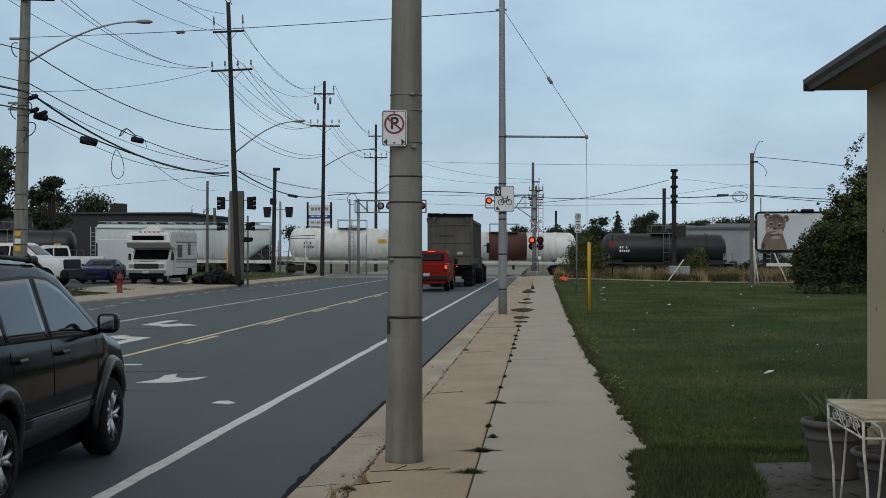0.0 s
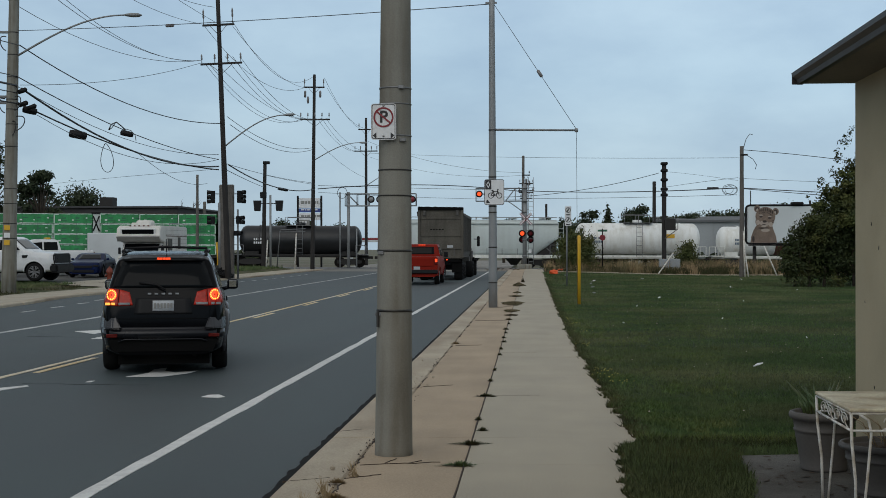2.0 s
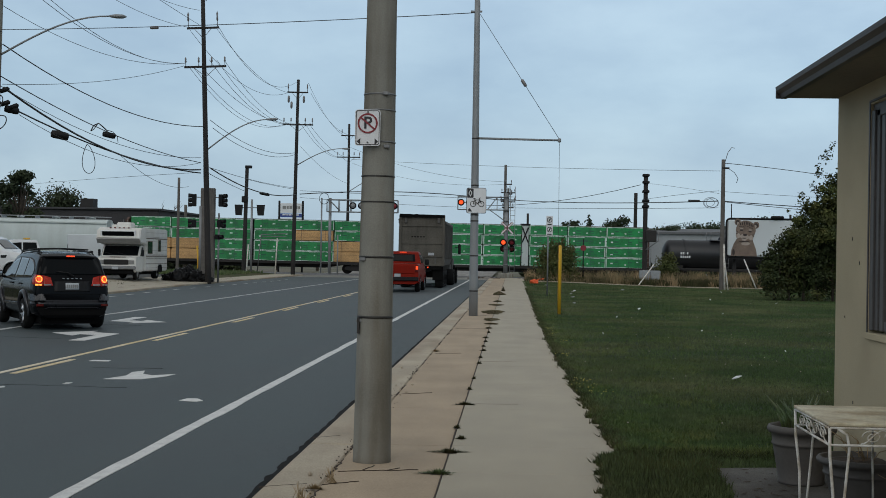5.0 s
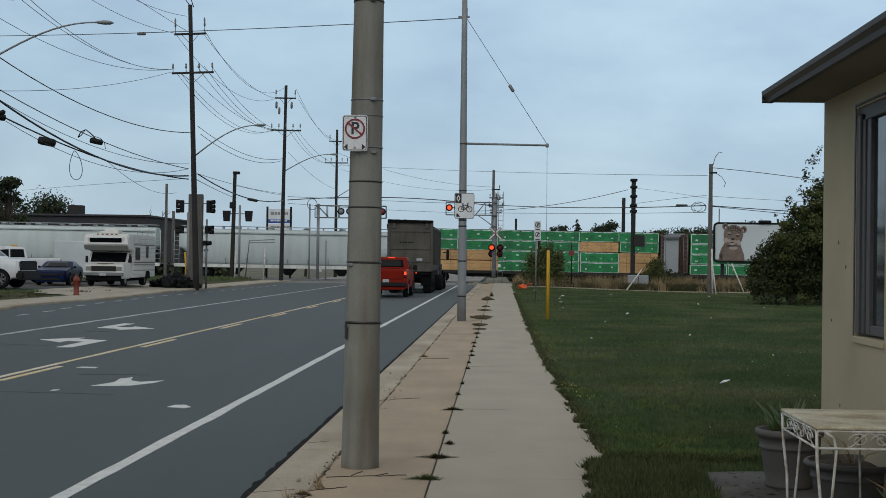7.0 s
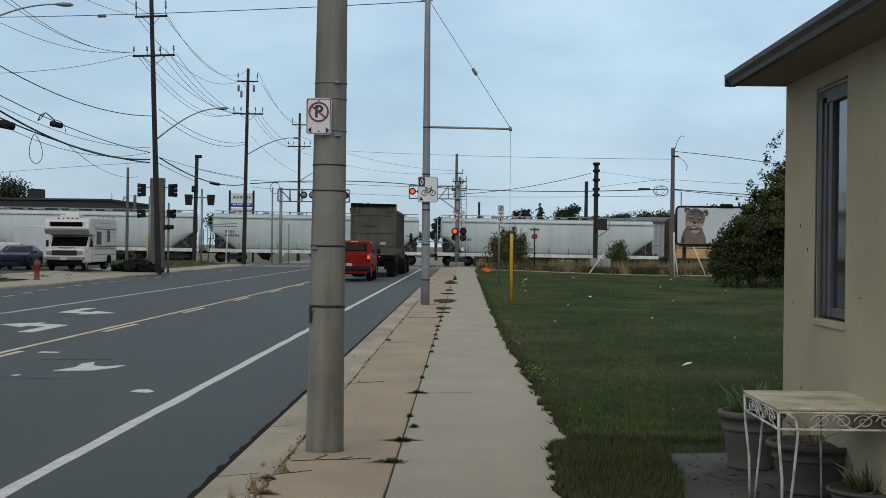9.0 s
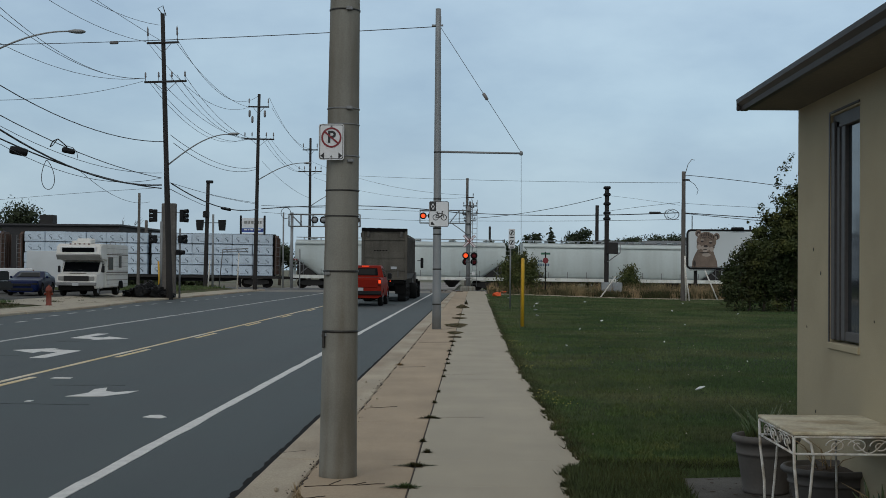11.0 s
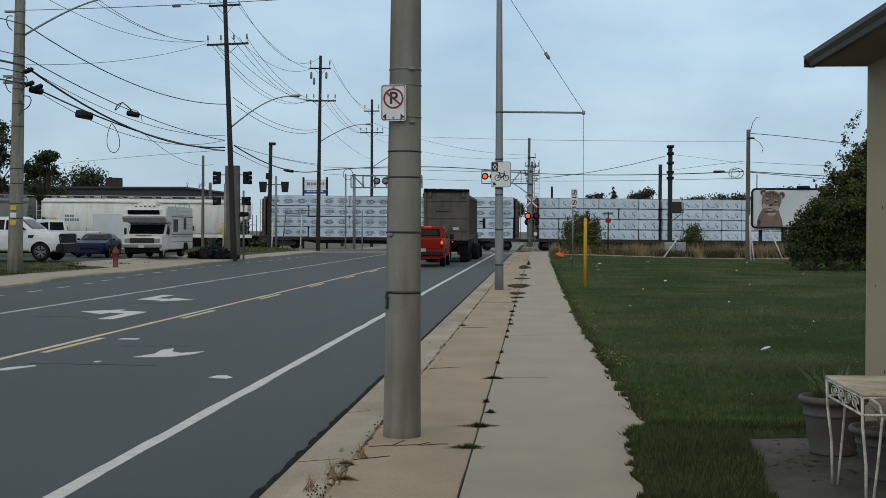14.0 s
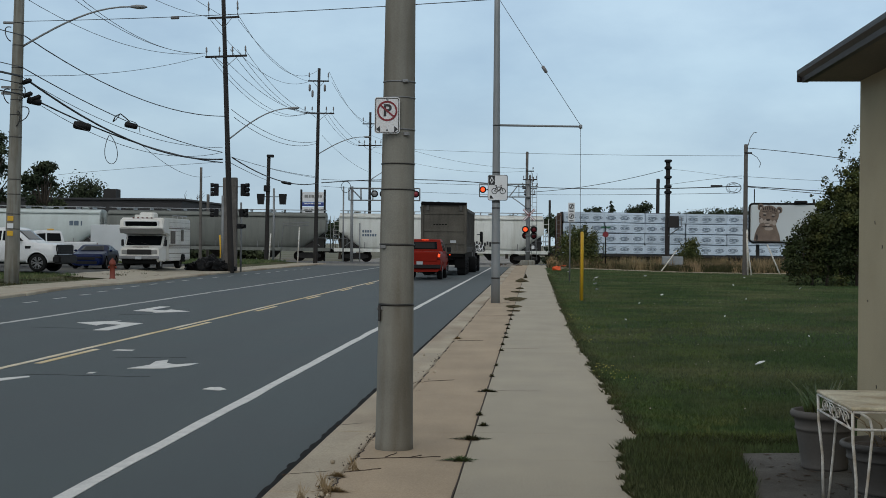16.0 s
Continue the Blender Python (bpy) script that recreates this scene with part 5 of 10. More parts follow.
def tank(s0, s1, mats, label, R=1.42, zc=2.72, stencil="wrap_print", band_at=None):
    ob, L = car_base(s0, s1, "tank_car", label)
    h = L / 2
    rot = pose(0, 0, zc, 0, 90, 0)

    def shell(x0, x1, rr, m, dome0, dome1, lab=""):
        prof = []
        if dome0:
            prof += [(rr * math.sin(a), x0 + 0.7 * (1 - math.cos(a))) for a in [k * math.pi / 12 for k in range(0, 7)]]
        else:
            prof += [(0.0, x0), (rr, x0)]
        if dome1:
            prof += [(rr * math.cos(a), x1 - 0.7 + 0.7 * math.sin(a)) for a in [k * math.pi / 12 for k in range(0, 7)]]
        else:
            prof += [(rr, x1), (0.0, x1)]
        prof = [(max(r, 0.001), x) for r, x in prof]
        b = B()
        lathe(b, prof, 36, rot)
        return part("tank_shell", b, m, ob, lab)
    if band_at:
        a, c = band_at
        shell(-h, a, R, M[mats[0]], True, False, "white tank end")
        shell(a, c, R + 0.012, M[mats[1]], False, False, "rust-brown middle")
        shell(c, h, R, M[mats[0]], False, True, "white tank end")
    else:
        shell(-h, h, R, M[mats[0]], True, True)
    b = B()
    for s in (-1, 1):
        bx(b, (0, s * 0.9, 1.12), (L + 0.8, 0.12, 0.16))
        for x in (-h + 1.2, h - 1.2):
            bx(b, (x, s * 0.5, 1.3), (1.2, 0.5, 0.5))
    bx(b, (0, 0, 1.05), (L + 1.0, 0.6, 0.3))
    part("underframe", b, M["bogie"] if mats[0] == "tank_black" else M["hop_cream"], ob)
    b = B()
    lathe(b, [(0.42, 0), (0.42, 0.3), (0.38, 0.36), (0, 0.36)], 18, pose(0, 0, zc + R - 0.06))
    part("manway_dome", b, M[mats[0]], ob)
    b = B()
    bx(b, (0, 0, zc + R + 0.02), (2.6, 1.9, 0.05))
    for x in (-1.3, 0, 1.3):
        for y in (-0.95, 0.95):
            cyl(b, (x, y, zc + R), (x, y, zc + R + 0.75), 0.025, n=5)
    for y in (-0.95, 0.95):
        cyl(b, (-1.3, y, zc + R + 0.75), (1.3, y, zc + R + 0.75), 0.025, n=5)
    part("top_platform", b, M["steel_dull"], ob)
    ladder(ob, 0, -R - 0.08, 1.1, zc + R, 0.5)
    for x in (-h + 1.9, h - 1.9):
        b = B()
        for k in range(13):
            a = math.pi * k / 12
            bx(b, (x, math.cos(a) * (R + 0.015), zc + math.sin(a) * (R + 0.015)), (0.1, 0.08, 0.38), rot=Matrix.Rotation(a, 3, "X"))
        part("tank_strap", b, M[mats[0]], ob)
    marks(ob, -h + 1.5, zc + 0.05, (4, 5), stencil, y=-R - 0.02, h=0.2, w=0.13)
    if mats == ("tank_white",):
        b = B()
        bx(b, (h - 2.9, -R - 0.02, zc + 0.25), (0.75, 0.03, 0.35))
        part("hazard_panel", b, M["yellow"], ob, "yellow panel")
    for sx in (-1, 1):
        bogie(ob, sx * (h - 1.1))
        end_gear(ob, L, sx)
        b = B()
        for y in (-1.3, 1.3):
            cyl(b, (sx * (h + 0.35), y, 1.1), (sx * (h + 0.35), y, 2.0), 0.03, n=5)
            cyl(b, (sx * (h - 0.5), y, 1.1), (sx * (h - 0.5), y, 2.0), 0.03, n=5)
            cyl(b, (sx * (h + 0.35), y, 2.0), (sx * (h - 0.5), y, 2.0), 0.03, n=5)
        bx(b, (sx * (h + 0.1), 0, 1.15), (0.9, 2.7, 0.06))
        part("end_rail", b, M["steel_dull"] if mats[0] == "tank_black" else M["hop_cream"], ob)
    return ob


def lumber(s0, s1, style, label):
    ob, L = car_base(s0, s1, "lumber_car", label)
    h = L / 2
    b = B()
    bx(b, (0, 0, 0.92), (L + 1.2, 2.8, 0.22), 0.02)
    slab(b, [(-h + 2.5, 0.81), (h - 2.5, 0.81), (h - 4.5, 0.5), (-h + 4.5, 0.5)], "y", -0.35, 0.35)
    part("deck", b, M["bogie"], ob, "dark steel deck")
    b = B()
    bx(b, (0, 0, 4.72), (L, 0.5, 0.16))
    bx(b, (0, 0, 2.84), (L, 0.12, 3.62))
    part("centre_beam", b, M["rail_rust"] if style == "green" else M["bogie"], ob, "central steel beam")
    for sx in (-1, 1):
        b = B()
        slab(b, [(-1.4, 1.15), (1.4, 1.15), (1.4, 4.45), (0.9, 4.68), (-0.9, 4.68), (-1.4, 4.45)], "x", sx * (h + 0.12) - 0.1, sx * (h + 0.12) + 0.1)
        for y in (-1.2, -0.4, 0.4, 1.2):
            bx(b, (sx * (h + 0.28), y, 2.8), (0.14, 0.12, 3.3))
        part("bulkhead", b, M["rail_rust"], ob, "rusty brown bulkhead")
        bogie(ob, sx * (h - 1.6))
        end_gear(ob, L, sx)
        ladder(ob, sx * (h + 0.3), -1.42, 1.0, 4.4, 0.35)
    tiers, zb, th = 4, 1.04, 0.93
    cols = 12 if style == "dots" else 6
    gap = {"dots": 0.34, "green": 0.72, "mixed": 0.2}.get(style, 0.0)
    cw = (L - 0.3 - gap) / cols
    rg = random.Random(int(-s0 * 10))
    wrap = M["wrap_green"] if style in ("green", "mixed") else M["wrap_white"]

    def bundle(kind):
        b = B()
        bx(b, (0, 0, th / 2), (cw - 0.03, 1.18, th - 0.035), 0.05, seg=2)
        if kind.startswith("green"):
            # torn white wrap ends along the long edges, straps and worn labels
            x = -cw / 2 + 0.05
            while x < cw / 2 - 0.12:
                w = min(rg.uniform(0.15, 0.7), cw / 2 - 0.05 - x)
                hh = rg.uniform(0.02, 0.1)
                bx(b, (x + w / 2, -0.598, th - 0.025 - hh / 2), (w, 0.014, hh), mi=1)
                hh = rg.uniform(0.015, 0.06)
                bx(b, (x + w / 2, -0.598, 0.025 + hh / 2), (w, 0.014, hh), mi=1)
                x += w
            for side in (-1, 1):
                if rg.random() < 0.75:
                    bx(b, (side * (cw / 2 - 0.07), -0.598, th / 2), (rg.uniform(0.05, 0.1), 0.014, th - 0.1), mi=1)
            for k in range(3):
                xx = -cw * 0.33 + k * cw * 0.33 + rg.uniform(-0.1, 0.1)
                bx(b, (xx, -0.6, th * rg.uniform(0.3, 0.6)), (rg.uniform(0.1, 0.24), 0.014, rg.uniform(0.08, 0.16)), mi=1)
                bx(b, (xx + 0.4, -0.598, th * 0.55), (cw * 0.11, 0.012, 0.1), mi=2)
                bx(b, (xx + 0.4, -0.598, th * 0.32), (cw * 0.14, 0.012, 0.04), mi=2)
            for q in (-0.3, 0.1, 0.36):
                bx(b, (cw * q, -0.6, th / 2), (0.028, 0.016, th - 0.05), mi=2)
        elif kind == "dots":
            bx(b, (0, -0.598, 0.03), (cw - 0.1, 0.012, 0.02), mi=2)
            bx(b, (0, -0.597, th - 0.05), (cw - 0.2, 0.012, 0.012), mi=2)
            for x in (-0.52, 0.3):
                for k in range(3):
                    bx(b, (x + 0.09 * k, -0.598, 0.5 - 0.09 * k), (0.075, 0.012, 0.1), mi=2)
                bx(b, (x + 0.2, -0.598, 0.3), (0.07, 0.012, 0.2), mi=2)
                for k in range(4):
                    bx(b, (x + 0.02 + 0.06 * k, -0.598, 0.62), (0.035, 0.012, 0.035), mi=2)
            bx(b, (0.05, -0.598, 0.2), (0.5, 0.012, 0.02), mi=2)
        elif kind == "oval":
            for k in range(3):
                x = -cw * 0.33 + k * cw * 0.33
                ring(b, (x, -0.6, th * 0.48), 0.44, 0.035, "y", 0.012, 18, 2, 0.17)
                ring(b, (x, -0.6, th * 0.48), 0.36, 0.02, "y", 0.012, 18, 2, 0.115)
                for q in range(5):
                    bx(b, (x - 0.24 + 0.12 * q, -0.6, th * 0.48), (0.07, 0.012, 0.11), mi=2)
                bx(b, (x, -0.6, th * 0.76), (0.8, 0.012, 0.018), mi=2)
                bx(b, (x - 0.1, -0.6, th * 0.2), (0.5, 0.012, 0.025), mi=2)
            bx(b, (0, -0.597, 0.03), (cw - 0.1, 0.012, 0.03), mi=2)
        else:
            for z in (0.3, 0.62):
                bx(b, (0, -0.592, z), (cw - 0.12, 0.012, 0.01), mi=1)
            for x in (-cw * 0.3, cw * 0.3):
                bx(b, (x, -0.594, th / 2), (0.03, 0.014, th - 0.05), mi=1)
        return b
    if style == "green":
        # pale plate and black cross brace in the open middle of the load
        b = B()
        bx(b, (0, -1.2, zb + 2 * th), (0.6, 0.06, 4 * th - 0.1), 0.01)
        part("middle_plate", b, M["hop_grey"], ob, "pale plate in the middle of the load")
        b = B()
        for q in (-1, 1):
            tube(b, [(-0.27 * q, -1.26, zb + th * 2.3), (0.27 * q, -1.26, zb + th * 3.75)], 0.06, 6)
        bx(b, (0, -1.2, zb + 4 * th + 0.03), (0.9, 0.2, 0.16))
        part("cross_brace", b, M["black"], ob, "black cross brace")
    made = {}
    for k in range(cols):
        for t in range(tiers):
            kind = style if style in ("dots", "oval") else "green%d" % ((k * 7 + t * 3 + k * t) % 5)
            if style == "mixed" and (t < 2 and (k < 2 or k == 5) or t == 2 and k == 4):
                kind = "timber"
            for s in (-1, 1):
                key = kind
                mats = [M["timber"], M["rv_brown"], M["rv_brown"]] if kind == "timber" else [wrap, M["wrap_edge"], M["wrap_print"] if style in ("dots", "oval") else M["sign_green"]]
                if key not in made:
                    o = part("lumber_pack", bundle(kind), mats, ob)
                    made[key] = o.data
                else:
                    o = new("lumber_pack", made[key])
                    o.parent = ob
                o.matrix_basis = pose(-h + 0.15 + cw * (k + 0.5) + (gap if k >= cols / 2 else 0) + rg.uniform(-0.04, 0.04), s * (0.74 + rg.uniform(-0.03, 0.03)), zb + th * t + rg.uniform(-0.015, 0.015), 0, rg.uniform(-0.5, 0.5), rg.uniform(-0.6, 0.6) + (0 if s < 0 else 180))
    return ob


hopper(20.5, 37.0, M["hop_grey"], "pale grey covered hopper car of the moving train")
tank(5.5, 16.8, ("tank_black",), "black tank car of the moving train", 1.3, 2.5, "sign_white")
tank(-9.9, 3.2, ("tank_white", "tank_brown"), "white tank car with a rust-brown middle band", 1.27, 2.58, band_at=(-1.4, 2.0))
tank(-22.8, -11.4, ("tank_white",), "white tank car with a top platform", 1.42, 2.7)
hopper(-39.9, -24.4, M["hop_grey"], "pale grey covered hopper car with painted numbers", 4.6, bars=-6.6)
tank(-53.1, -42.0, ("tank_black",), "black tank car with white stencilled numbers", 1.28, 2.48, "sign_white")
lumber(-76.6, -54.8, "green", "centre-beam car loaded with green-wrapped lumber")
lumber(-101.1, -79.1, "mixed", "centre-beam car loaded with green-wrapped and bare lumber")
hopper(-122.2, -103.0, M["hop_grey"], "pale grey covered hopper car with a dull patch", 4.6, bars=-8.2)
hopper(-142.6, -124.3, M["hop_grey"], "pale grey covered hopper car with dark lettering", 4.6, bars=-8.0, logo=True)
hopper(-163.0, -144.2, M["hop_grey"], "plain pale grey covered hopper car", 4.6)
lumber(-187.0, -164.8, "dots", "centre-beam car loaded with white-wrapped lumber, small prints")
lumber(-211.3, -188.9, "oval", "centre-beam car loaded with white-wrapped lumber, oval prints")
hopper(-231.2, -212.9, M["hop_cream"], "off-white covered hopper car with graffiti along the sill", 4.6, bars=-7.0, graffiti=True)
hopper(-251.9, -232.4, M["hop_dark"], "dark grey covered hopper car", 4.6, bars=-6.5)
hopper(-272.0, -252.5, M["hop_grey"], "pale grey covered hopper car with dark lettering", 4.6, bars=-6.0, logo=True)


def train_pose(s, t):
    x = s + SPEED * t
    return pose(x, TRACK_Y + TRACK_SLOPE * x, 0.064 - GRADE * x, 0, math.degrees(GRADE), TURN)



# ---- vehicles ----
def curve(pts, v):
    if v <= pts[0][0]:
        return pts[0][1]
    for (a, za), (b, zb) in zip(pts, pts[1:]):
        if v <= b:
            return za + (zb - za) * (v - a) / (b - a)
    return pts[-1][1]


class Shell:
    """A car body as a skin over a side profile and a plan width; y is forward, x to the right."""

    def __init__(self, top, width, belt=1.05, floor=0.3, tumble=0.32, corner=0.1, rr=0.36, axles=(-1.445, 1.445), arch=0.44, seat=0.4):
        self.top, self.width, self.belt, self.floor, self.tumble, self.corner, self.axles, self.arch, self.rr = top, width, belt, floor, tumble, corner, axles, arch, rr

    def section(self, y):
        zt, W, c = curve(self.top, y), curve(self.width, y), self.corner
        zb = min(self.belt, zt - c - 0.02)
        f = min(self.floor, zb - 0.2)
        Wr = W - 0.035 - self.tumble * max(0, zt - c - zb)
        mid = f + (zb - f) * 0.45
        return [(0, f), (W - 0.16, f), (W - 0.05, f + 0.07), (W, mid), (W - 0.006, mid + (zb - mid) * 0.6), (W - 0.035, zb), (Wr, zt - c), (Wr - c * 0.45, zt - c * 0.35), (Wr - c * 1.3, zt - c * 0.06), (0, zt)]

    def side_x(self, y, z):
        s = self.section(y)[2:7]
        for (xa, za), (xb, zb) in zip(s, s[1:]):
            if za <= z <= zb:
                return xa + (xb - xa) * (z - za) / max(zb - za, 1e-5)
        return s[-1][0] if z > s[-1][1] else s[0][0]

    def top_z(self, x, y):
        s = self.section(y)[5:][::-1]
        x = abs(x)
        for (xa, za), (xb, zb) in zip(s, s[1:]):
            if xa <= x <= xb:
                return za + (zb - za) * (x - xa) / max(xb - xa, 1e-5)
        return s[-1][1]

    def end_y(self, x, z, lo, hi):
        """Where the skin stands at (x, z) between two stations."""
        for _ in range(30):
            m = (lo + hi) / 2
            if self.top_z(x, m) < z:
                lo = m
            else:
                hi = m
        return (lo + hi) / 2

    def mesh(self, n=90):
        b = B()
        y0, y1 = self.top[0][0], self.top[-1][0]
        ys = sorted(set([y0 + (y1 - y0) * k / n for k in range(n + 1)] + [p[0] for p in self.top]))
        rings = []
        for y in ys:
            s = self.section(y)
            pts = []
            for i, ((xa, za), (xb, zb)) in enumerate(zip(s, s[1:])):
                m = 4 if i in (2, 3, 4, 5) else 2
                pts += [(xa + (xb - xa) * k / m, za + (zb - za) * k / m) for k in range(m)]
            pts.append(s[-1])
            full = pts + [(-x, z) for x, z in pts[-2:0:-1]]
            rings.append([b.verts.new((x, y, z)) for x, z in full])
        k = len(rings[0])
        for a, c in zip(rings, rings[1:]):
            for i in range(k):
                q = (a[i], a[(i + 1) % k], c[(i + 1) % k], c[i])
                m = sum((v.co for v in q), Vector()) / 4
                if abs(m.x) > 0.45 and m.z < self.rr + self.arch + 0.1 and any((m.y - ya) ** 2 + (m.z - self.rr) ** 2 < self.arch ** 2 for ya in self.axles):
                    continue
                b.faces.new(q).smooth = True
        b.faces.new(rings[0][::-1])
        b.faces.new(rings[-1])
        bmesh.ops.recalc_face_normals(b, faces=b.faces[:])
        return b

    def side_patch(self, quad, side, off=0.008, n=8):
        """A panel on the flank from four corners (y, z): rear low, front low, front high, rear high."""
        b = B()
        g = []
        for j in range(n + 1):
            row = []
            for i in range(n + 1):
                u, v = i / n, j / n
                y = (quad[0][0] * (1 - u) + quad[1][0] * u) * (1 - v) + (quad[3][0] * (1 - u) + quad[2][0] * u) * v
                z = (quad[0][1] * (1 - u) + quad[1][1] * u) * (1 - v) + (quad[3][1] * (1 - u) + quad[2][1] * u) * v
                row.append(b.verts.new((side * (self.side_x(y, z) + off), y, z)))
            g.append(row)
        for j in range(n):
            for i in range(n):
                b.faces.new((g[j][i], g[j][i + 1], g[j + 1][i + 1], g[j + 1][i])).smooth = True
        bmesh.ops.recalc_face_normals(b, faces=b.faces[:])
        bmesh.ops.solidify(b, geom=b.faces[:], thickness=0.006)
        return b

    def side_band(self, lo, hi, y0, y1, side, off=0.008, n=16, m=8):
        """A panel on the flank between a lower and an upper edge line, from y0 to y1."""
        b = B()
        g = []
        for j in range(m + 1):
            row = []
            for i in range(n + 1):
                y = y0 + (y1 - y0) * i / n
                za, zb = curve(lo, y), curve(hi, y)
                z = za + (max(zb, za + 0.002) - za) * j / m
                row.append(b.verts.new((side * (self.side_x(y, z) + off), y, z)))
            g.append(row)
        for j in range(m):
            for i in range(n):
                b.faces.new((g[j][i], g[j][i + 1], g[j + 1][i + 1], g[j + 1][i])).smooth = True
        bmesh.ops.recalc_face_normals(b, faces=b.faces[:])
        bmesh.ops.solidify(b, geom=b.faces[:], thickness=0.006)
        return b

    def end_patch(self, quad, lo, hi, off=-0.01, n=8):
        """A panel on the rear or front from four corners (x, z)."""
        b = B()
        g = []
        for j in range(n + 1):
            row = []
            for i in range(n + 1):
                u, v = i / n, j / n
                x = (quad[0][0] * (1 - u) + quad[1][0] * u) * (1 - v) + (quad[3][0] * (1 - u) + quad[2][0] * u) * v
                z = (quad[0][1] * (1 - u) + quad[1][1] * u) * (1 - v) + (quad[3][1] * (1 - u) + quad[2][1] * u) * v
                row.append(b.verts.new((x, self.end_y(x, z, lo, hi) + off, z)))
            g.append(row)
        for j in range(n):
            for i in range(n):
                b.faces.new((g[j][i], g[j][i + 1], g[j + 1][i + 1], g[j + 1][i])).smooth = True
        bmesh.ops.recalc_face_normals(b, faces=b.faces[:])
        bmesh.ops.solidify(b, geom=b.faces[:], thickness=0.006)
        return b


def wheel(parent, x, y, r, side, rim="alloy", spokes=5, w=0.22):
    """A wheel on its own centre, so that it can roll; the rim faces outward."""
    b = B()
    lathe(b, [(r * 0.66, -w / 2), (r * 0.9, -w / 2), (r * 0.98, -w * 0.36), (r, -w * 0.15), (r, w * 0.15), (r * 0.98, w * 0.36), (r * 0.9, w / 2), (r * 0.66, w / 2)], 36, pose(0, 0, 0, 0, 90, 0), cap=False)
    t = part("wheel", b, M["rubber"], parent, "black tyre with a bright rim" if rim == "alloy" else "black tyre", at=pose(x, y, r))
    b = B()
    s = side
    lathe(b, [(r * 0.67, -w * 0.3), (r * 0.67, w * 0.45), (r * 0.62, w * 0.45), (r * 0.6, w * 0.1), (0.03, w * 0.05)], 30, pose(0, 0, 0, 0, 90 * s, 0), mi=1, cap=False)
    for k in range(spokes):
        for d in (-0.13, 0.13):
            a = 2 * math.pi * k / spokes
            c, q = math.cos(a + d * 0.4), math.sin(a + d * 0.4)
            c2, q2 = math.cos(a + d * 1.9), math.sin(a + d * 1.9)
            tube(b, [(s * w * 0.3, c * r * 0.1, q * r * 0.1), (s * w * 0.38, (c * 0.5 + c2 * 0.5) * r * 0.4, (q * 0.5 + q2 * 0.5) * r * 0.4), (s * w * 0.36, c2 * r * 0.64, q2 * r * 0.64)], [r * 0.075, r * 0.065, r * 0.07], 6)
    lathe(b, [(r * 0.2, 0), (r * 0.18, 0.04), (0, 0.045)], 16, pose(s * w * 0.22, 0, 0, 0, 90 * s, 0))
    lathe(b, [(r * 0.68, w * 0.4), (r * 0.7, w * 0.47), (r * 0.62, w * 0.47)], 30, pose(0, 0, 0, 0, 90 * s, 0), cap=False)
    part("rim", b, [M[rim], M["black"]], t)
    return t


SUV_WHEELS = []


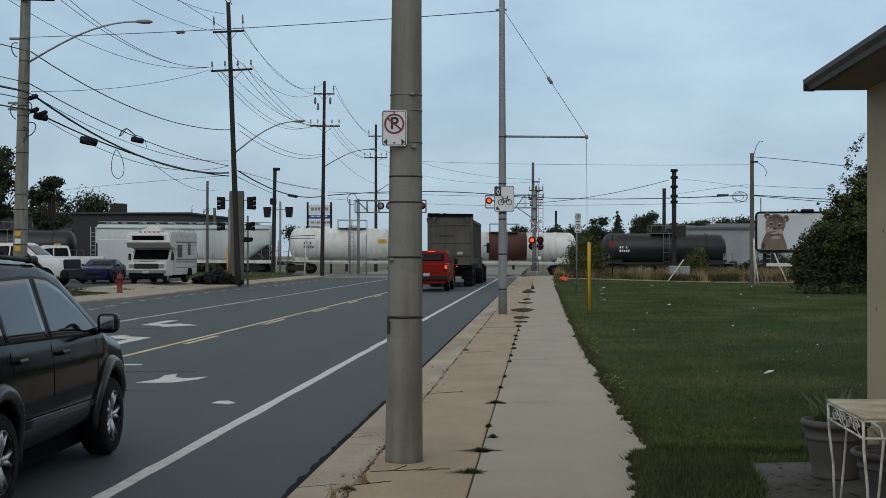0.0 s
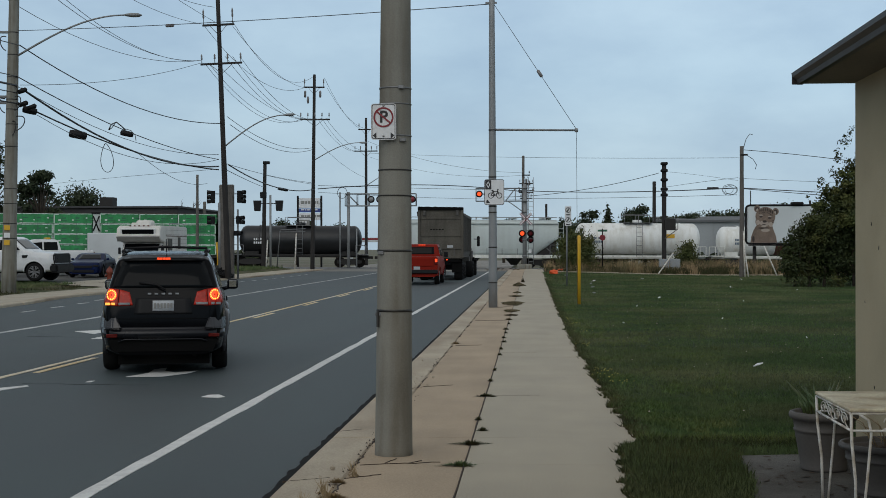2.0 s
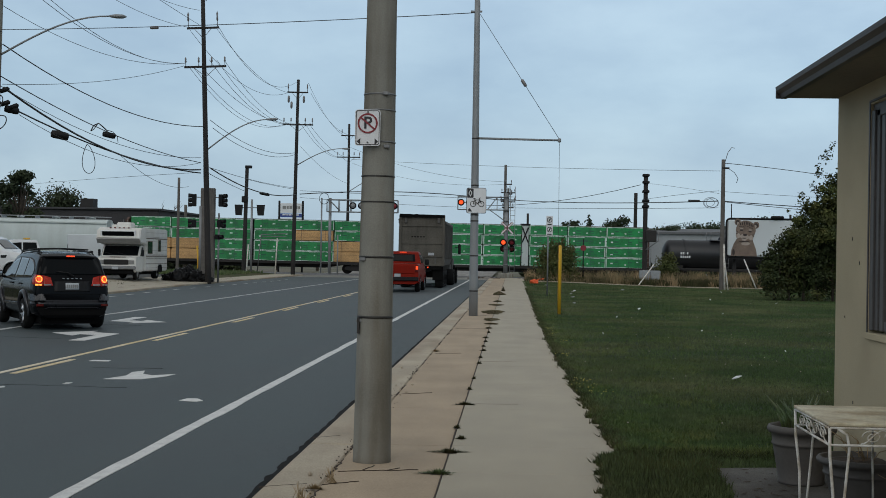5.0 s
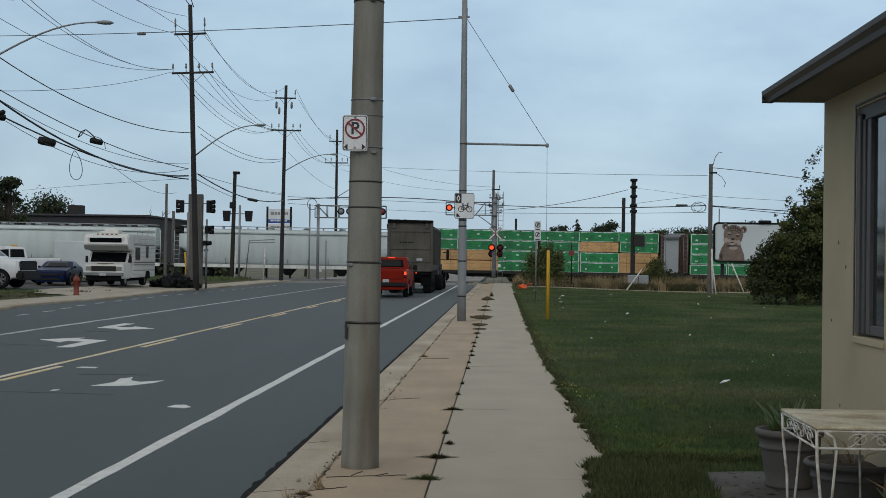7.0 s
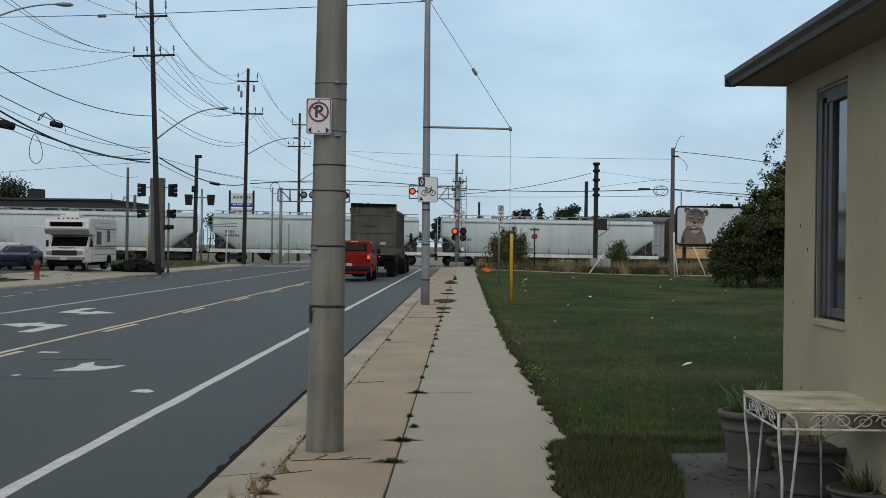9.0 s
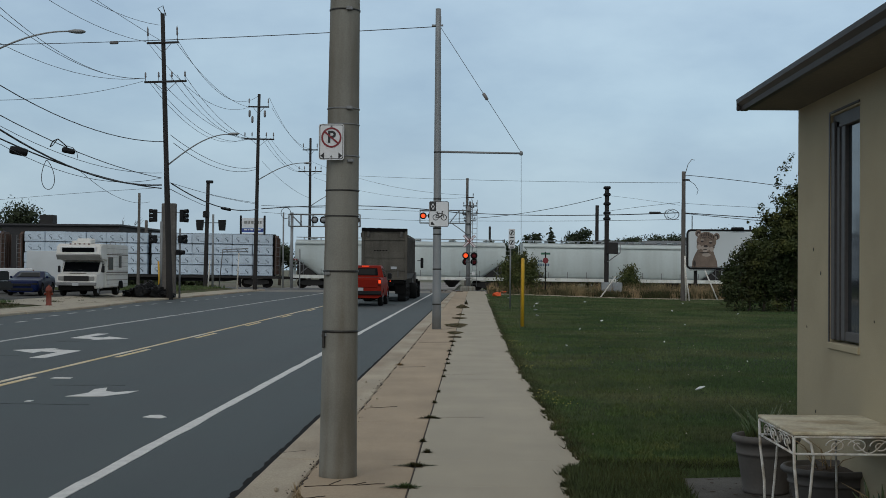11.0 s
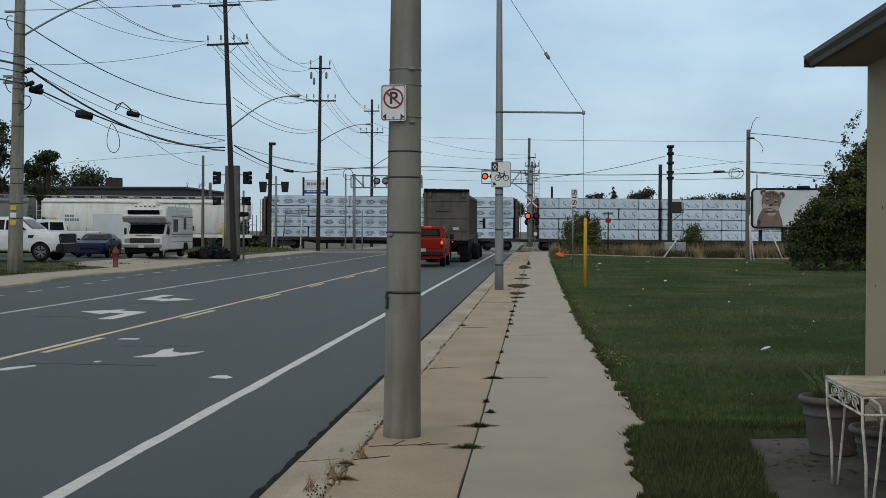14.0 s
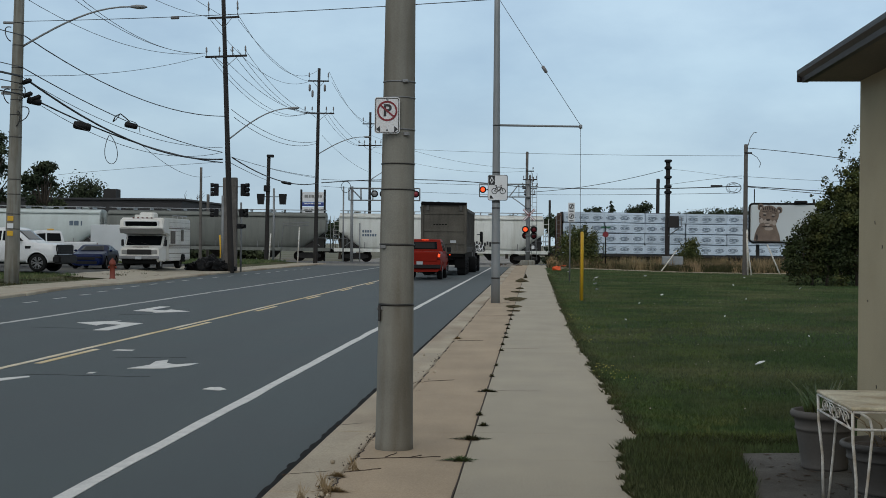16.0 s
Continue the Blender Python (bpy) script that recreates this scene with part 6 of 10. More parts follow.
def suv():
    car = thing("suv", Matrix(), "dark charcoal family SUV with lit brake lights", "car")
    top = [(-2.44, 0.62), (-2.43, 0.85), (-2.40, 1.0), (-2.36, 1.15), (-2.25, 1.38), (-2.16, 1.52), (-2.12, 1.60), (-1.98, 1.645), (-1.5, 1.685), (-0.7, 1.70), (0.1, 1.675), (0.5, 1.60), (1.28, 1.17), (1.42, 1.11), (2.1, 1.0), (2.36, 0.88), (2.44, 0.7)]
    wid = [(-2.44, 0.76), (-2.38, 0.83), (-2.28, 0.875), (-2.1, 0.905), (-1.2, 0.917), (1.2, 0.912), (2.0, 0.88), (2.3, 0.8), (2.44, 0.66)]
    S = Shell(top, wid, belt=1.06, floor=0.30, tumble=0.36, corner=0.11)
    part("body", S.mesh(110), M["suv_paint"], car)
    # underside hung low and near black to deepen the shade below the car
    b = B()
    bx(b, (0, 0, 0.35), (1.34, 4.5, 0.4))
    for ya in S.axles:
        bx(b, (0, ya, 0.55), (1.5, 0.95, 0.6), 0.1)
    part("underbody", b, M["under"], car, "black underside")
    # glass
    part("rear_window", S.end_patch([(-0.73, 1.20), (0.73, 1.20), (0.6, 1.555), (-0.6, 1.555)], -2.44, -1.9), M["car_glass"], car, "dark tinted glass")
    part("windshield", S.end_patch([(-0.68, 1.2), (0.68, 1.2), (0.58, 1.58), (-0.58, 1.58)][::1], 2.2, 0.2, 0.01), M["car_glass"], car)
    for s in (-1, 1):
        lo = ((-2.06, 1.24), (-2.02, 1.18), (-1.95, 1.15), (-1.2, 1.135), (0.4, 1.105), (1.12, 1.085))
        hi = ((-2.06, 1.26), (-2.0, 1.33), (-1.9, 1.40), (-1.75, 1.46), (-1.55, 1.505), (-1.2, 1.535), (-0.2, 1.55), (0.15, 1.53), (0.42, 1.455), (0.75, 1.29), (1.06, 1.1))
        slo = [(y, z - 0.022) for y, z in lo]
        shi = [(y + (0.02 if y > 0 else -0.02), z + 0.022) for y, z in hi]
        part("window_surround", S.side_band(slo, shi, -2.08, 1.12, s, 0.002, 40), M["black"], car, "black window surround")
        part("quarter_window", S.side_band(lo, hi, -2.05, -1.22, s, 0.007, 20), M["side_glass"], car, "tinted glass")
        part("rear_door_window", S.side_band(lo, hi, -1.19, -0.27, s, 0.007, 12), M["side_glass"], car, "tinted glass")
        part("front_door_window", S.side_band(lo, hi, -0.18, 1.03, s, 0.007, 24), M["side_glass"], car)
        # sills, handles, mirrors, arches
        part("sill_trim", S.side_patch([(-0.95, 0.50), (0.95, 0.50), (0.95, 0.55), (-0.95, 0.57)], s, 0.016), M["sill_grey"], car, "grey sill trim")
        part("door_seam", S.side_patch([(-0.235, 0.5), (-0.225, 0.5), (-0.215, 1.06), (-0.225, 1.06)], s, 0.003, 3), M["under"], car)
        part("door_seam", S.side_patch([(0.985, 0.5), (0.995, 0.5), (1.03, 1.04), (1.02, 1.04)], s, 0.003, 3), M["under"], car)
        part("door_seam", S.side_patch([(-1.14, 0.9), (-1.13, 0.9), (-1.16, 1.06), (-1.17, 1.06)], s, 0.003, 3), M["under"], car)
        for y in (-1.0, 0.02):
            b = B()
            bx(b, (s * (S.side_x(y, 0.95) + 0.025), y, 0.99), (0.03, 0.2, 0.035), 0.012)
            part("door_handle", b, M["suv_paint"], car)
        b = B()
        bmesh.ops.create_icosphere(b, subdivisions=4, radius=1)
        for v in b.verts:
            c = [math.copysign(abs(q) ** 0.55, q) for q in v.co]
            v.co = Vector((s * 1.03 + 0.095 * c[0], 0.91 + 0.06 * c[1], 1.17 + 0.082 * c[2]))
        for f in b.faces:
            f.smooth = True
        mi = part("mirror", b, M["suv_trim"], car, "dark rounded door mirror")
        b = B()
        tube(b, [(s * 0.86, 0.95, 1.09), (s * 0.97, 0.92, 1.12)], 0.03, 8)
        part("mirror_arm", b, M["suv_trim"], mi)
        b = B()
        bx(b, (s * 1.03, 0.848, 1.172), (0.125, 0.008, 0.1), 0.003)
        part("mirror_glass", b, M["mirror_glass"], mi, "silvered mirror glass")
        for ya in S.axles:
            b = B()
            pts = [(s * (S.side_x(ya + math.cos(a) * 0.46, max(0.42, 0.36 + math.sin(a) * 0.46)) + 0.006), ya + math.cos(a) * 0.455, 0.36 + math.sin(a) * 0.455) for a in [radians(-8 + 196 * k / 24) for k in range(25)]]
            tube(b, pts, [0.03 + 0.03 * math.sin(math.pi * k / 24) for k in range(25)], 8)
            part("wheel_arch", b, M["sill_grey"], car, "grey wheel-arch lip")
        # roof rails
        b = B()
        tube(b, [(s * 0.62, -1.85, 1.62), (s * 0.62, -1.7, 1.675), (s * 0.63, -0.7, 1.71), (s * 0.62, 0.1, 1.685), (s * 0.61, 0.35, 1.62)], 0.02, 6)
        part("roof_rail", b, M["black"], car)
        for y in (-1.62, 0.05):
            b = B()
            bx(b, (s * 0.62, y, 1.69), (0.07, 0.2, 0.06), 0.02)
            part("rail_foot", b, M["black"], car)
        # tail lamps: outer with a ring of light, inner on the gate
        lamp = part("tail_lamp", S.end_patch([(s * 0.66, 0.955), (s * 0.845, 0.965), (s * 0.82, 1.20), (s * 0.64, 1.18)], -2.44, -1.9, -0.018), M["lamp_lit"], car, "red tail lamp with a lit ring")
        part("inner_lamp", S.end_patch([(s * 0.44, 0.965), (s * 0.65, 0.955), (s * 0.63, 1.178), (s * 0.49, 1.14)], -2.44, -1.9, -0.016), M["lamp_lit"], car, "red inner tail lamp")
        for x0, x1 in ((0.48, 0.65), (0.70, 0.84)):
            part("reverse_lamp", S.end_patch([(s * x0, 0.968), (s * x1, 0.968), (s * x1, 1.0), (s * x0, 1.0)], -2.44, -1.9, -0.024, 4), M["lamp_amber"] if s < 0 and x0 > 0.5 else M["lamp_dim"], lamp, "lit amber turn lens" if s < 0 and x0 > 0.5 else "clear lens strip")
        for k in range(14):
            a = 2 * math.pi * k / 14
            b = B()
            x, z = s * 0.752 + 0.06 * math.cos(a), 1.105 + 0.06 * math.sin(a)
            bmesh.ops.create_icosphere(b, subdivisions=1, radius=0.012, matrix=Matrix.Translation((x, S.end_y(x, z, -2.44, -1.9) - 0.032, z)))
            part("lamp_bead", b, M["glow_ring"], lamp)
        b = B()
        rows = [[b.verts.new((s * 0.752 + r * math.cos(a), S.end_y(s * 0.752 + r * math.cos(a), 1.105 + r * math.sin(a), -2.44, -1.9) - 0.026, 1.105 + r * math.sin(a))) for a in [2 * math.pi * k / 24 for k in range(24)]] for r in (0.012, 0.045, 0.078)]
        for r0, r1 in zip(rows, rows[1:]):
            for k in range(24):
                b.faces.new((r0[k], r0[(k + 1) % 24], r1[(k + 1) % 24], r1[k]))
        bmesh.ops.recalc_face_normals(b, faces=b.faces[:])
        bmesh.ops.solidify(b, geom=b.faces[:], thickness=0.004)
        part("lamp_ring", b, M["glow_red"], lamp)
        part("lamp_side", S.side_patch([(-2.425, 0.965), (-2.2, 1.0), (-2.14, 1.15), (-2.36, 1.19)], s, 0.012, 4), M["lamp_lit"], lamp)
        b = B()
        bx(b, (s * 0.74, -2.46, 0.555), (0.16, 0.05, 0.05), 0.008)
        part("reflector", b, M["lamp_red"], car)
    for y in (-1.35, -0.55):
        b = B()
        tube(b, [(-0.62, y, 1.735), (0, y, 1.755), (0.62, y, 1.735)], 0.02, 6)
        part("cross_bar", b, M["black"], car)
    # bumper, spoiler, plate and small trim
    rim = [(0.905, -1.98), (0.90, -2.2), (0.86, -2.34), (0.76, -2.44), (0.58, -2.49), (0.3, -2.515)]
    b = B()
    slab(b, [(-x, y) for x, y in rim] + [(x, y) for x, y in rim[::-1]], "z", 0.49, 0.665)
    bmesh.ops.bevel(b, geom=[e for e in b.edges if abs(e.verts[0].co.z - e.verts[1].co.z) < 0.01], offset=0.035, segments=3, affect="EDGES", clamp_overlap=True)
    for f in b.faces:
        f.smooth = True
    part("bumper", b, M["suv_trim"], car, "dark grey rear bumper")
    # corners get a lighter grey than the body to paint the sky's sheen
    for s in (-1, 1):
        b = B()
        slab(b, [(s * x, y) for x, y in ((0.60, -2.535), (0.74, -2.505), (0.86, -2.40), (0.915, -2.25), (0.92, -2.0), (0.66, -2.0))], "z", 0.645, 0.81)
        for v in b.verts:
            if v.co.z > 0.7:
                v.co.y += 0.075
                v.co.x += s * (0.07 if abs(v.co.x) < 0.7 else -0.012)
        bmesh.ops.bevel(b, geom=b.edges[:], offset=0.02, segments=2, affect="EDGES", clamp_overlap=True)
        part("bumper_corner", b, M["sill_grey"], car, "bumper corner in lighter grey for the sky's sheen")
    b = B()
    slab(b, [(-0.80, 0.50), (-0.72, 0.34), (0.72, 0.34), (0.80, 0.50)], "y", -2.47, -2.2)
    part("bumper_skirt", b, M["under"], car)
    # black muffler and axle added to darken the shade under the bumper
    b = B()
    cyl(b, (-0.55, -2.2, 0.30), (0.55, -2.2, 0.30), 0.1, n=10)
    cyl(b, (0.45, -2.2, 0.30), (0.45, -2.42, 0.29), 0.03, n=8)
    part("muffler", b, M["under"], car)
    b = B()
    cyl(b, (-0.7, -1.445, 0.36), (0.7, -1.445, 0.36), 0.07, n=8)
    part("rear_axle", b, M["under"], car)
    b = B()
    tube(b, [(-0.64, -2.49, 0.475), (-0.55, -2.50, 0.505), (0.55, -2.50, 0.505), (0.64, -2.49, 0.475)], 0.011, 6)
    part("bumper_strip", b, M["suv_trim"], car)
    part("spoiler", S.end_patch([(-0.60, 1.565), (0.60, 1.565), (0.58, 1.62), (-0.58, 1.62)], -2.44, -1.7, -0.05), M["suv_paint"], car)
    b = B()
    for k in range(5):
        bx(b, (-0.08 + 0.04 * k, -2.20, 1.592), (0.032, 0.03, 0.028))
    part("high_brake_lamp", b, M["glow_red"], car, "lit high brake lamp")
    part("tailgate_recess", S.end_patch([(-0.42, 0.84), (0.42, 0.84), (0.40, 1.06), (-0.40, 1.06)], -2.44, -2.0, -0.006), M["black"], car)
    part("tailgate_seam", S.end_patch([(-0.66, 0.775), (0.66, 0.775), (0.66, 0.785), (-0.66, 0.785)], -2.44, -2.0, -0.004, 4), M["under"], car)
    pl = part("plate", S.end_patch([(-0.155, 0.885), (0.155, 0.885), (0.155, 1.025), (-0.155, 1.025)], -2.44, -2.0, -0.016, 3), M["plate"], car, "number plate with plain bars")
    b = B()
    for k in range(6):
        x = -0.12 + 0.048 * k
        bx(b, (x, -2.442, 0.955), (0.03, 0.006, 0.07))
    part("plate_bars", b, M["sign_grey"], pl)
    for k in range(5):
        b = B()
        bx(b, (-0.2 + 0.1 * k, -2.394, 1.118), (0.05, 0.012, 0.022))
        part("badge_bar", b, M["steel"], car, "bright badge bar")
    b = B()
    tube(b, [(0.03, -2.42, 1.17), (-0.1, -2.37, 1.24), (-0.35, -2.335, 1.265)], 0.014, 5)
    part("rear_wiper", b, M["black"], car)
    b = B()
    tube(b, [(0.02, -1.75, 1.68), (0.02, -1.83, 1.86)], 0.008, 5)
    part("aerial", b, M["black"], car)
    # the real body stands a little taller than the profile above
    for o in car.children_recursive:
        o.data.transform(Matrix.Translation((0, 0, 0.3)) @ Matrix.Diagonal((1, 1, 1.09, 1)) @ Matrix.Translation((0, 0, -0.3)))
    for y in S.axles:
        for s in (-1, 1):
            SUV_WHEELS.append((wheel(car, s * 0.815, y, 0.36, s, w=0.235), s * 0.815, y))
    return car


SUV = suv()


def suv_track():
    """Rear-axle places and headings (degrees to the left) of the SUV: it brakes, swings left over the turn lane and leaves by a side entrance."""
    ks = [(0.0, -4.78, 9.45, 2.2), (0.5, -4.81, 12.55, 3.9), (1.0, -4.91, 15.4, 4.8), (1.5, -5.16, 18.1, 7.8), (2.0, -5.64, 20.7, 12.8), (2.5, -6.36, 23.05, 18.4), (3.0, -7.15, 25.1, 24.5), (3.5, -8.06, 27.25, 28.8), (3.7, -8.33, 27.85, 29.4),
          (4.4, -9.5, 30.3, 30.0), (5.1, -10.9, 32.1, 31.8), (5.8, -12.35, 33.55, 34.0), (6.1, -12.95, 34.0, 37.0), (6.6, -14.4, 35.2, 44.0), (7.4, -17.3, 37.5, 54.0), (8.4, -22.0, 40.2, 63.0), (9.6, -28.5, 42.7, 72.0), (11.0, -36.0, 44.4, 80.0), (12.4, -42.0, 45.2, 84.0), (16.0, -42.1, 45.2, 84.0)]

    def at(t):
        for i in range(len(ks) - 1):
            if t <= ks[i + 1][0]:
                break
        p0, p1, p2, p3 = ks[max(i - 1, 0)], ks[i], ks[i + 1], ks[min(i + 2, len(ks) - 1)]
        dt = p2[0] - p1[0]
        u = min(max((t - p1[0]) / dt, 0), 1)
        out = []
        for k in (1, 2, 3):
            m1 = (p2[k] - p0[k]) / max(p2[0] - p0[0], 1e-6) * dt
            m2 = (p3[k] - p1[k]) / max(p3[0] - p1[0], 1e-6) * dt
            out.append((2 * u ** 3 - 3 * u ** 2 + 1) * p1[k] + (u ** 3 - 2 * u ** 2 + u) * m1 + (-2 * u ** 3 + 3 * u ** 2) * p2[k] + (u ** 3 - u ** 2) * m2)
        return out
    return at


def pickup(name, at, paint, label, rear_lit=False, H=1.95, light_bar=False, rim="steel"):
    car = thing(name, at, label, "pickup truck")
    k = H / 1.95
    top = [(-2.95, 0.7), (-2.93, 1.0 * k), (-2.90, 1.34 * k), (-2.85, 1.36 * k), (-0.98, 1.36 * k), (-0.96, 1.5 * k), (-0.85, 1.88 * k), (-0.7, 1.94 * k), (0.5, 1.95 * k), (0.72, 1.88 * k), (1.42, 1.36 * k), (1.5, 1.32 * k), (2.6, 1.22 * k), (2.78, 1.1 * k), (2.84, 0.75 * k)]
    wid = [(-2.95, 0.96), (-2.6, 1.0), (2.2, 1.0), (2.6, 0.96), (2.84, 0.86)]
    S = Shell(top, wid, belt=1.33 * k, floor=0.45, tumble=0.26, corner=0.07, rr=0.43, axles=(-1.8, 1.85), arch=0.52)
    part("body", S.mesh(100), M[paint], car)
    b = B()
    bx(b, (0, 0, 0.55), (1.3, 5.3, 0.35))
    for ya in S.axles:
        bx(b, (0, ya, 0.65), (1.55, 1.0, 0.6), 0.1)
    part("underbody", b, M["under"], car)
    # black plate on the closed top stands for the bed's shaded inside
    b = B()
    bx(b, (0, -1.9, 1.362 * k), (1.7, 1.75, 0.012))
    part("bed_opening", b, M["under"], car, "black plate painting the shade of the open bed")
    part("rear_window", S.end_patch([(-0.66, 1.45 * k), (0.66, 1.45 * k), (0.62, 1.8 * k), (-0.62, 1.8 * k)], -0.975, -0.7), M["car_glass"], car)
    part("windshield", S.end_patch([(-0.78, 1.42 * k), (0.78, 1.42 * k), (0.70, 1.84 * k), (-0.70, 1.84 * k)], 1.48, 0.5, 0.012), M["side_glass"], car)
    for s in (-1, 1):
        part("door_window", S.side_patch([(-0.82, 1.38 * k), (0.02, 1.37 * k), (0.02, 1.80 * k), (-0.76, 1.80 * k)], s), M["car_glass"], car)
        part("door_window", S.side_patch([(0.1, 1.37 * k), (1.15, 1.36 * k), (0.62, 1.76 * k), (0.1, 1.80 * k)], s), M["car_glass"], car)
        b = B()
        bx(b, (s * 1.15, 0.95, 1.42 * k), (0.22, 0.12, 0.3), 0.03)
        part("mirror", b, M["black"], car)
        part("fender_vent", S.side_patch([(1.25, 1.02 * k), (1.5, 1.02 * k), (1.55, 1.14 * k), (1.25, 1.14 * k)], s, 0.01, 3), M["black"], car)
        for ya in S.axles:
            b = B()
            pts = [(s * (S.side_x(ya + math.cos(a) * 0.48, max(0.55, 0.43 + math.sin(a) * 0.53)) + 0.004), ya + math.cos(a) * 0.53, 0.43 + math.sin(a) * 0.53) for a in [radians(0 + 180 * q / 20) for q in range(21)]]
            tube(b, pts, 0.03, 6)
            part("wheel_arch", b, M[paint], car)
            wheel(car, s * 0.86, ya, 0.44, s, rim, 6, 0.26)
        b = B()
        bx(b, (s * 0.88, -2.955, 1.12 * k), (0.16, 0.05, 0.36), 0.02)
        lamp = part("tail_lamp", b, M["lamp_red"], car, "red tail lamp")
        if rear_lit:
            b = B()
            bx(b, (s * 0.89, -2.985, 1.16 * k), (0.12, 0.02, 0.17), 0.01)
            part("lamp_glow", b, M["glow_red"], lamp, "lit brake lamp")
        b = B()
        bx(b, (s * 0.74, 2.81, 1.0 * k), (0.3, 0.1, 0.24), 0.03)
        part("headlight", b, M["lamp_dim"], car)
    b = B()
    bx(b, (0, -3.0, 0.68), (1.96, 0.16, 0.2), 0.03)
    part("bumper", b, M["chrome"] if paint == "white_paint" else M["black"], car)
    b = B()
    bx(b, (0, -2.965, 1.08 * k), (1.5, 0.02, 0.42), 0.01)
    part("tailgate", b, M[paint], car)
    b = B()
    bx(b, (-0.1, -2.985, 0.86), (0.32, 0.02, 0.16), 0.005)
    part("plate", b, M["plate"], car, "number plate")
    if rear_lit:
        b = B()
        bx(b, (0, -0.86, 1.90 * k), (0.36, 0.03, 0.035))
        part("high_brake_lamp", b, M["glow_red"], car, "lit high brake lamp")
    b = B()
    bx(b, (0, 2.81, 0.98 * k), (1.86, 0.12, 0.5), 0.05, seg=2)
    bx(b, (0, 2.82, 0.62), (2.02, 0.42, 0.42), 0.08, seg=2)
    for q in range(3):
        bx(b, (0, 2.875, (0.86 + 0.12 * q) * k), (1.3, 0.03, 0.03))
    part("grille", b, M["black"], car, "black grille and bumper")
    if light_bar:
        b = B()
        bx(b, (0, -0.3, 2.0 * k), (1.2, 0.25, 0.1), 0.03)
        part("light_bar", b, M["yellow"], car, "amber light bar")
    return car


def coupe(at):
    car = thing("sports_car", at, "dark blue sports coupe parked in the lot", "car")
    top = [(-2.38, 0.7), (-2.36, 0.95), (-2.25, 1.06), (-1.6, 1.1), (-0.9, 1.33), (-0.3, 1.38), (0.1, 1.34), (0.85, 1.03), (1.0, 0.99), (2.1, 0.86), (2.32, 0.74), (2.4, 0.5)]
    wid = [(-2.38, 0.85), (-2.1, 0.93), (1.6, 0.93), (2.2, 0.88), (2.4, 0.72)]
    S = Shell(top, wid, belt=0.98, floor=0.2, tumble=0.4, corner=0.08, rr=0.34, axles=(-1.36, 1.36), arch=0.4)
    part("body", S.mesh(90), M["blue_paint"], car)
    b = B()
    bx(b, (0, 0, 0.35), (1.3, 4.4, 0.3))
    for ya in S.axles:
        bx(b, (0, ya, 0.5), (1.55, 0.85, 0.5), 0.1)
    part("underbody", b, M["under"], car)
    part("windshield", S.end_patch([(-0.66, 1.04), (0.66, 1.04), (0.55, 1.31), (-0.55, 1.31)], 1.0, 0.05, 0.035), M["car_glass"], car)
    part("rear_window", S.end_patch([(-0.6, 1.12), (0.6, 1.12), (0.52, 1.31), (-0.52, 1.31)], -1.6, -0.5), M["car_glass"], car)
    for s in (-1, 1):
        part("door_window", S.side_patch([(-0.9, 1.0), (0.7, 1.0), (0.15, 1.26), (-0.7, 1.25)], s), M["car_glass"], car)
        b = B()
        bx(b, (s * 1.0, 0.55, 1.03), (0.16, 0.12, 0.12), 0.03)
        part("mirror", b, M["blue_paint"], car)
        b = B()
        bx(b, (s * 0.68, 2.33, 0.66), (0.32, 0.08, 0.1), 0.02)
        part("headlight", b, M["black"], car, "dark headlight")
        for ya in S.axles:
            wheel(car, s * 0.83, ya, 0.34, s, "steel_dull", 5, 0.22)
    b = B()
    bx(b, (0, 2.39, 0.6), (1.0, 0.05, 0.16), 0.02)
    bx(b, (0, 2.4, 0.36), (1.2, 0.06, 0.16), 0.02)
    part("grille", b, M["black"], car)
    return car


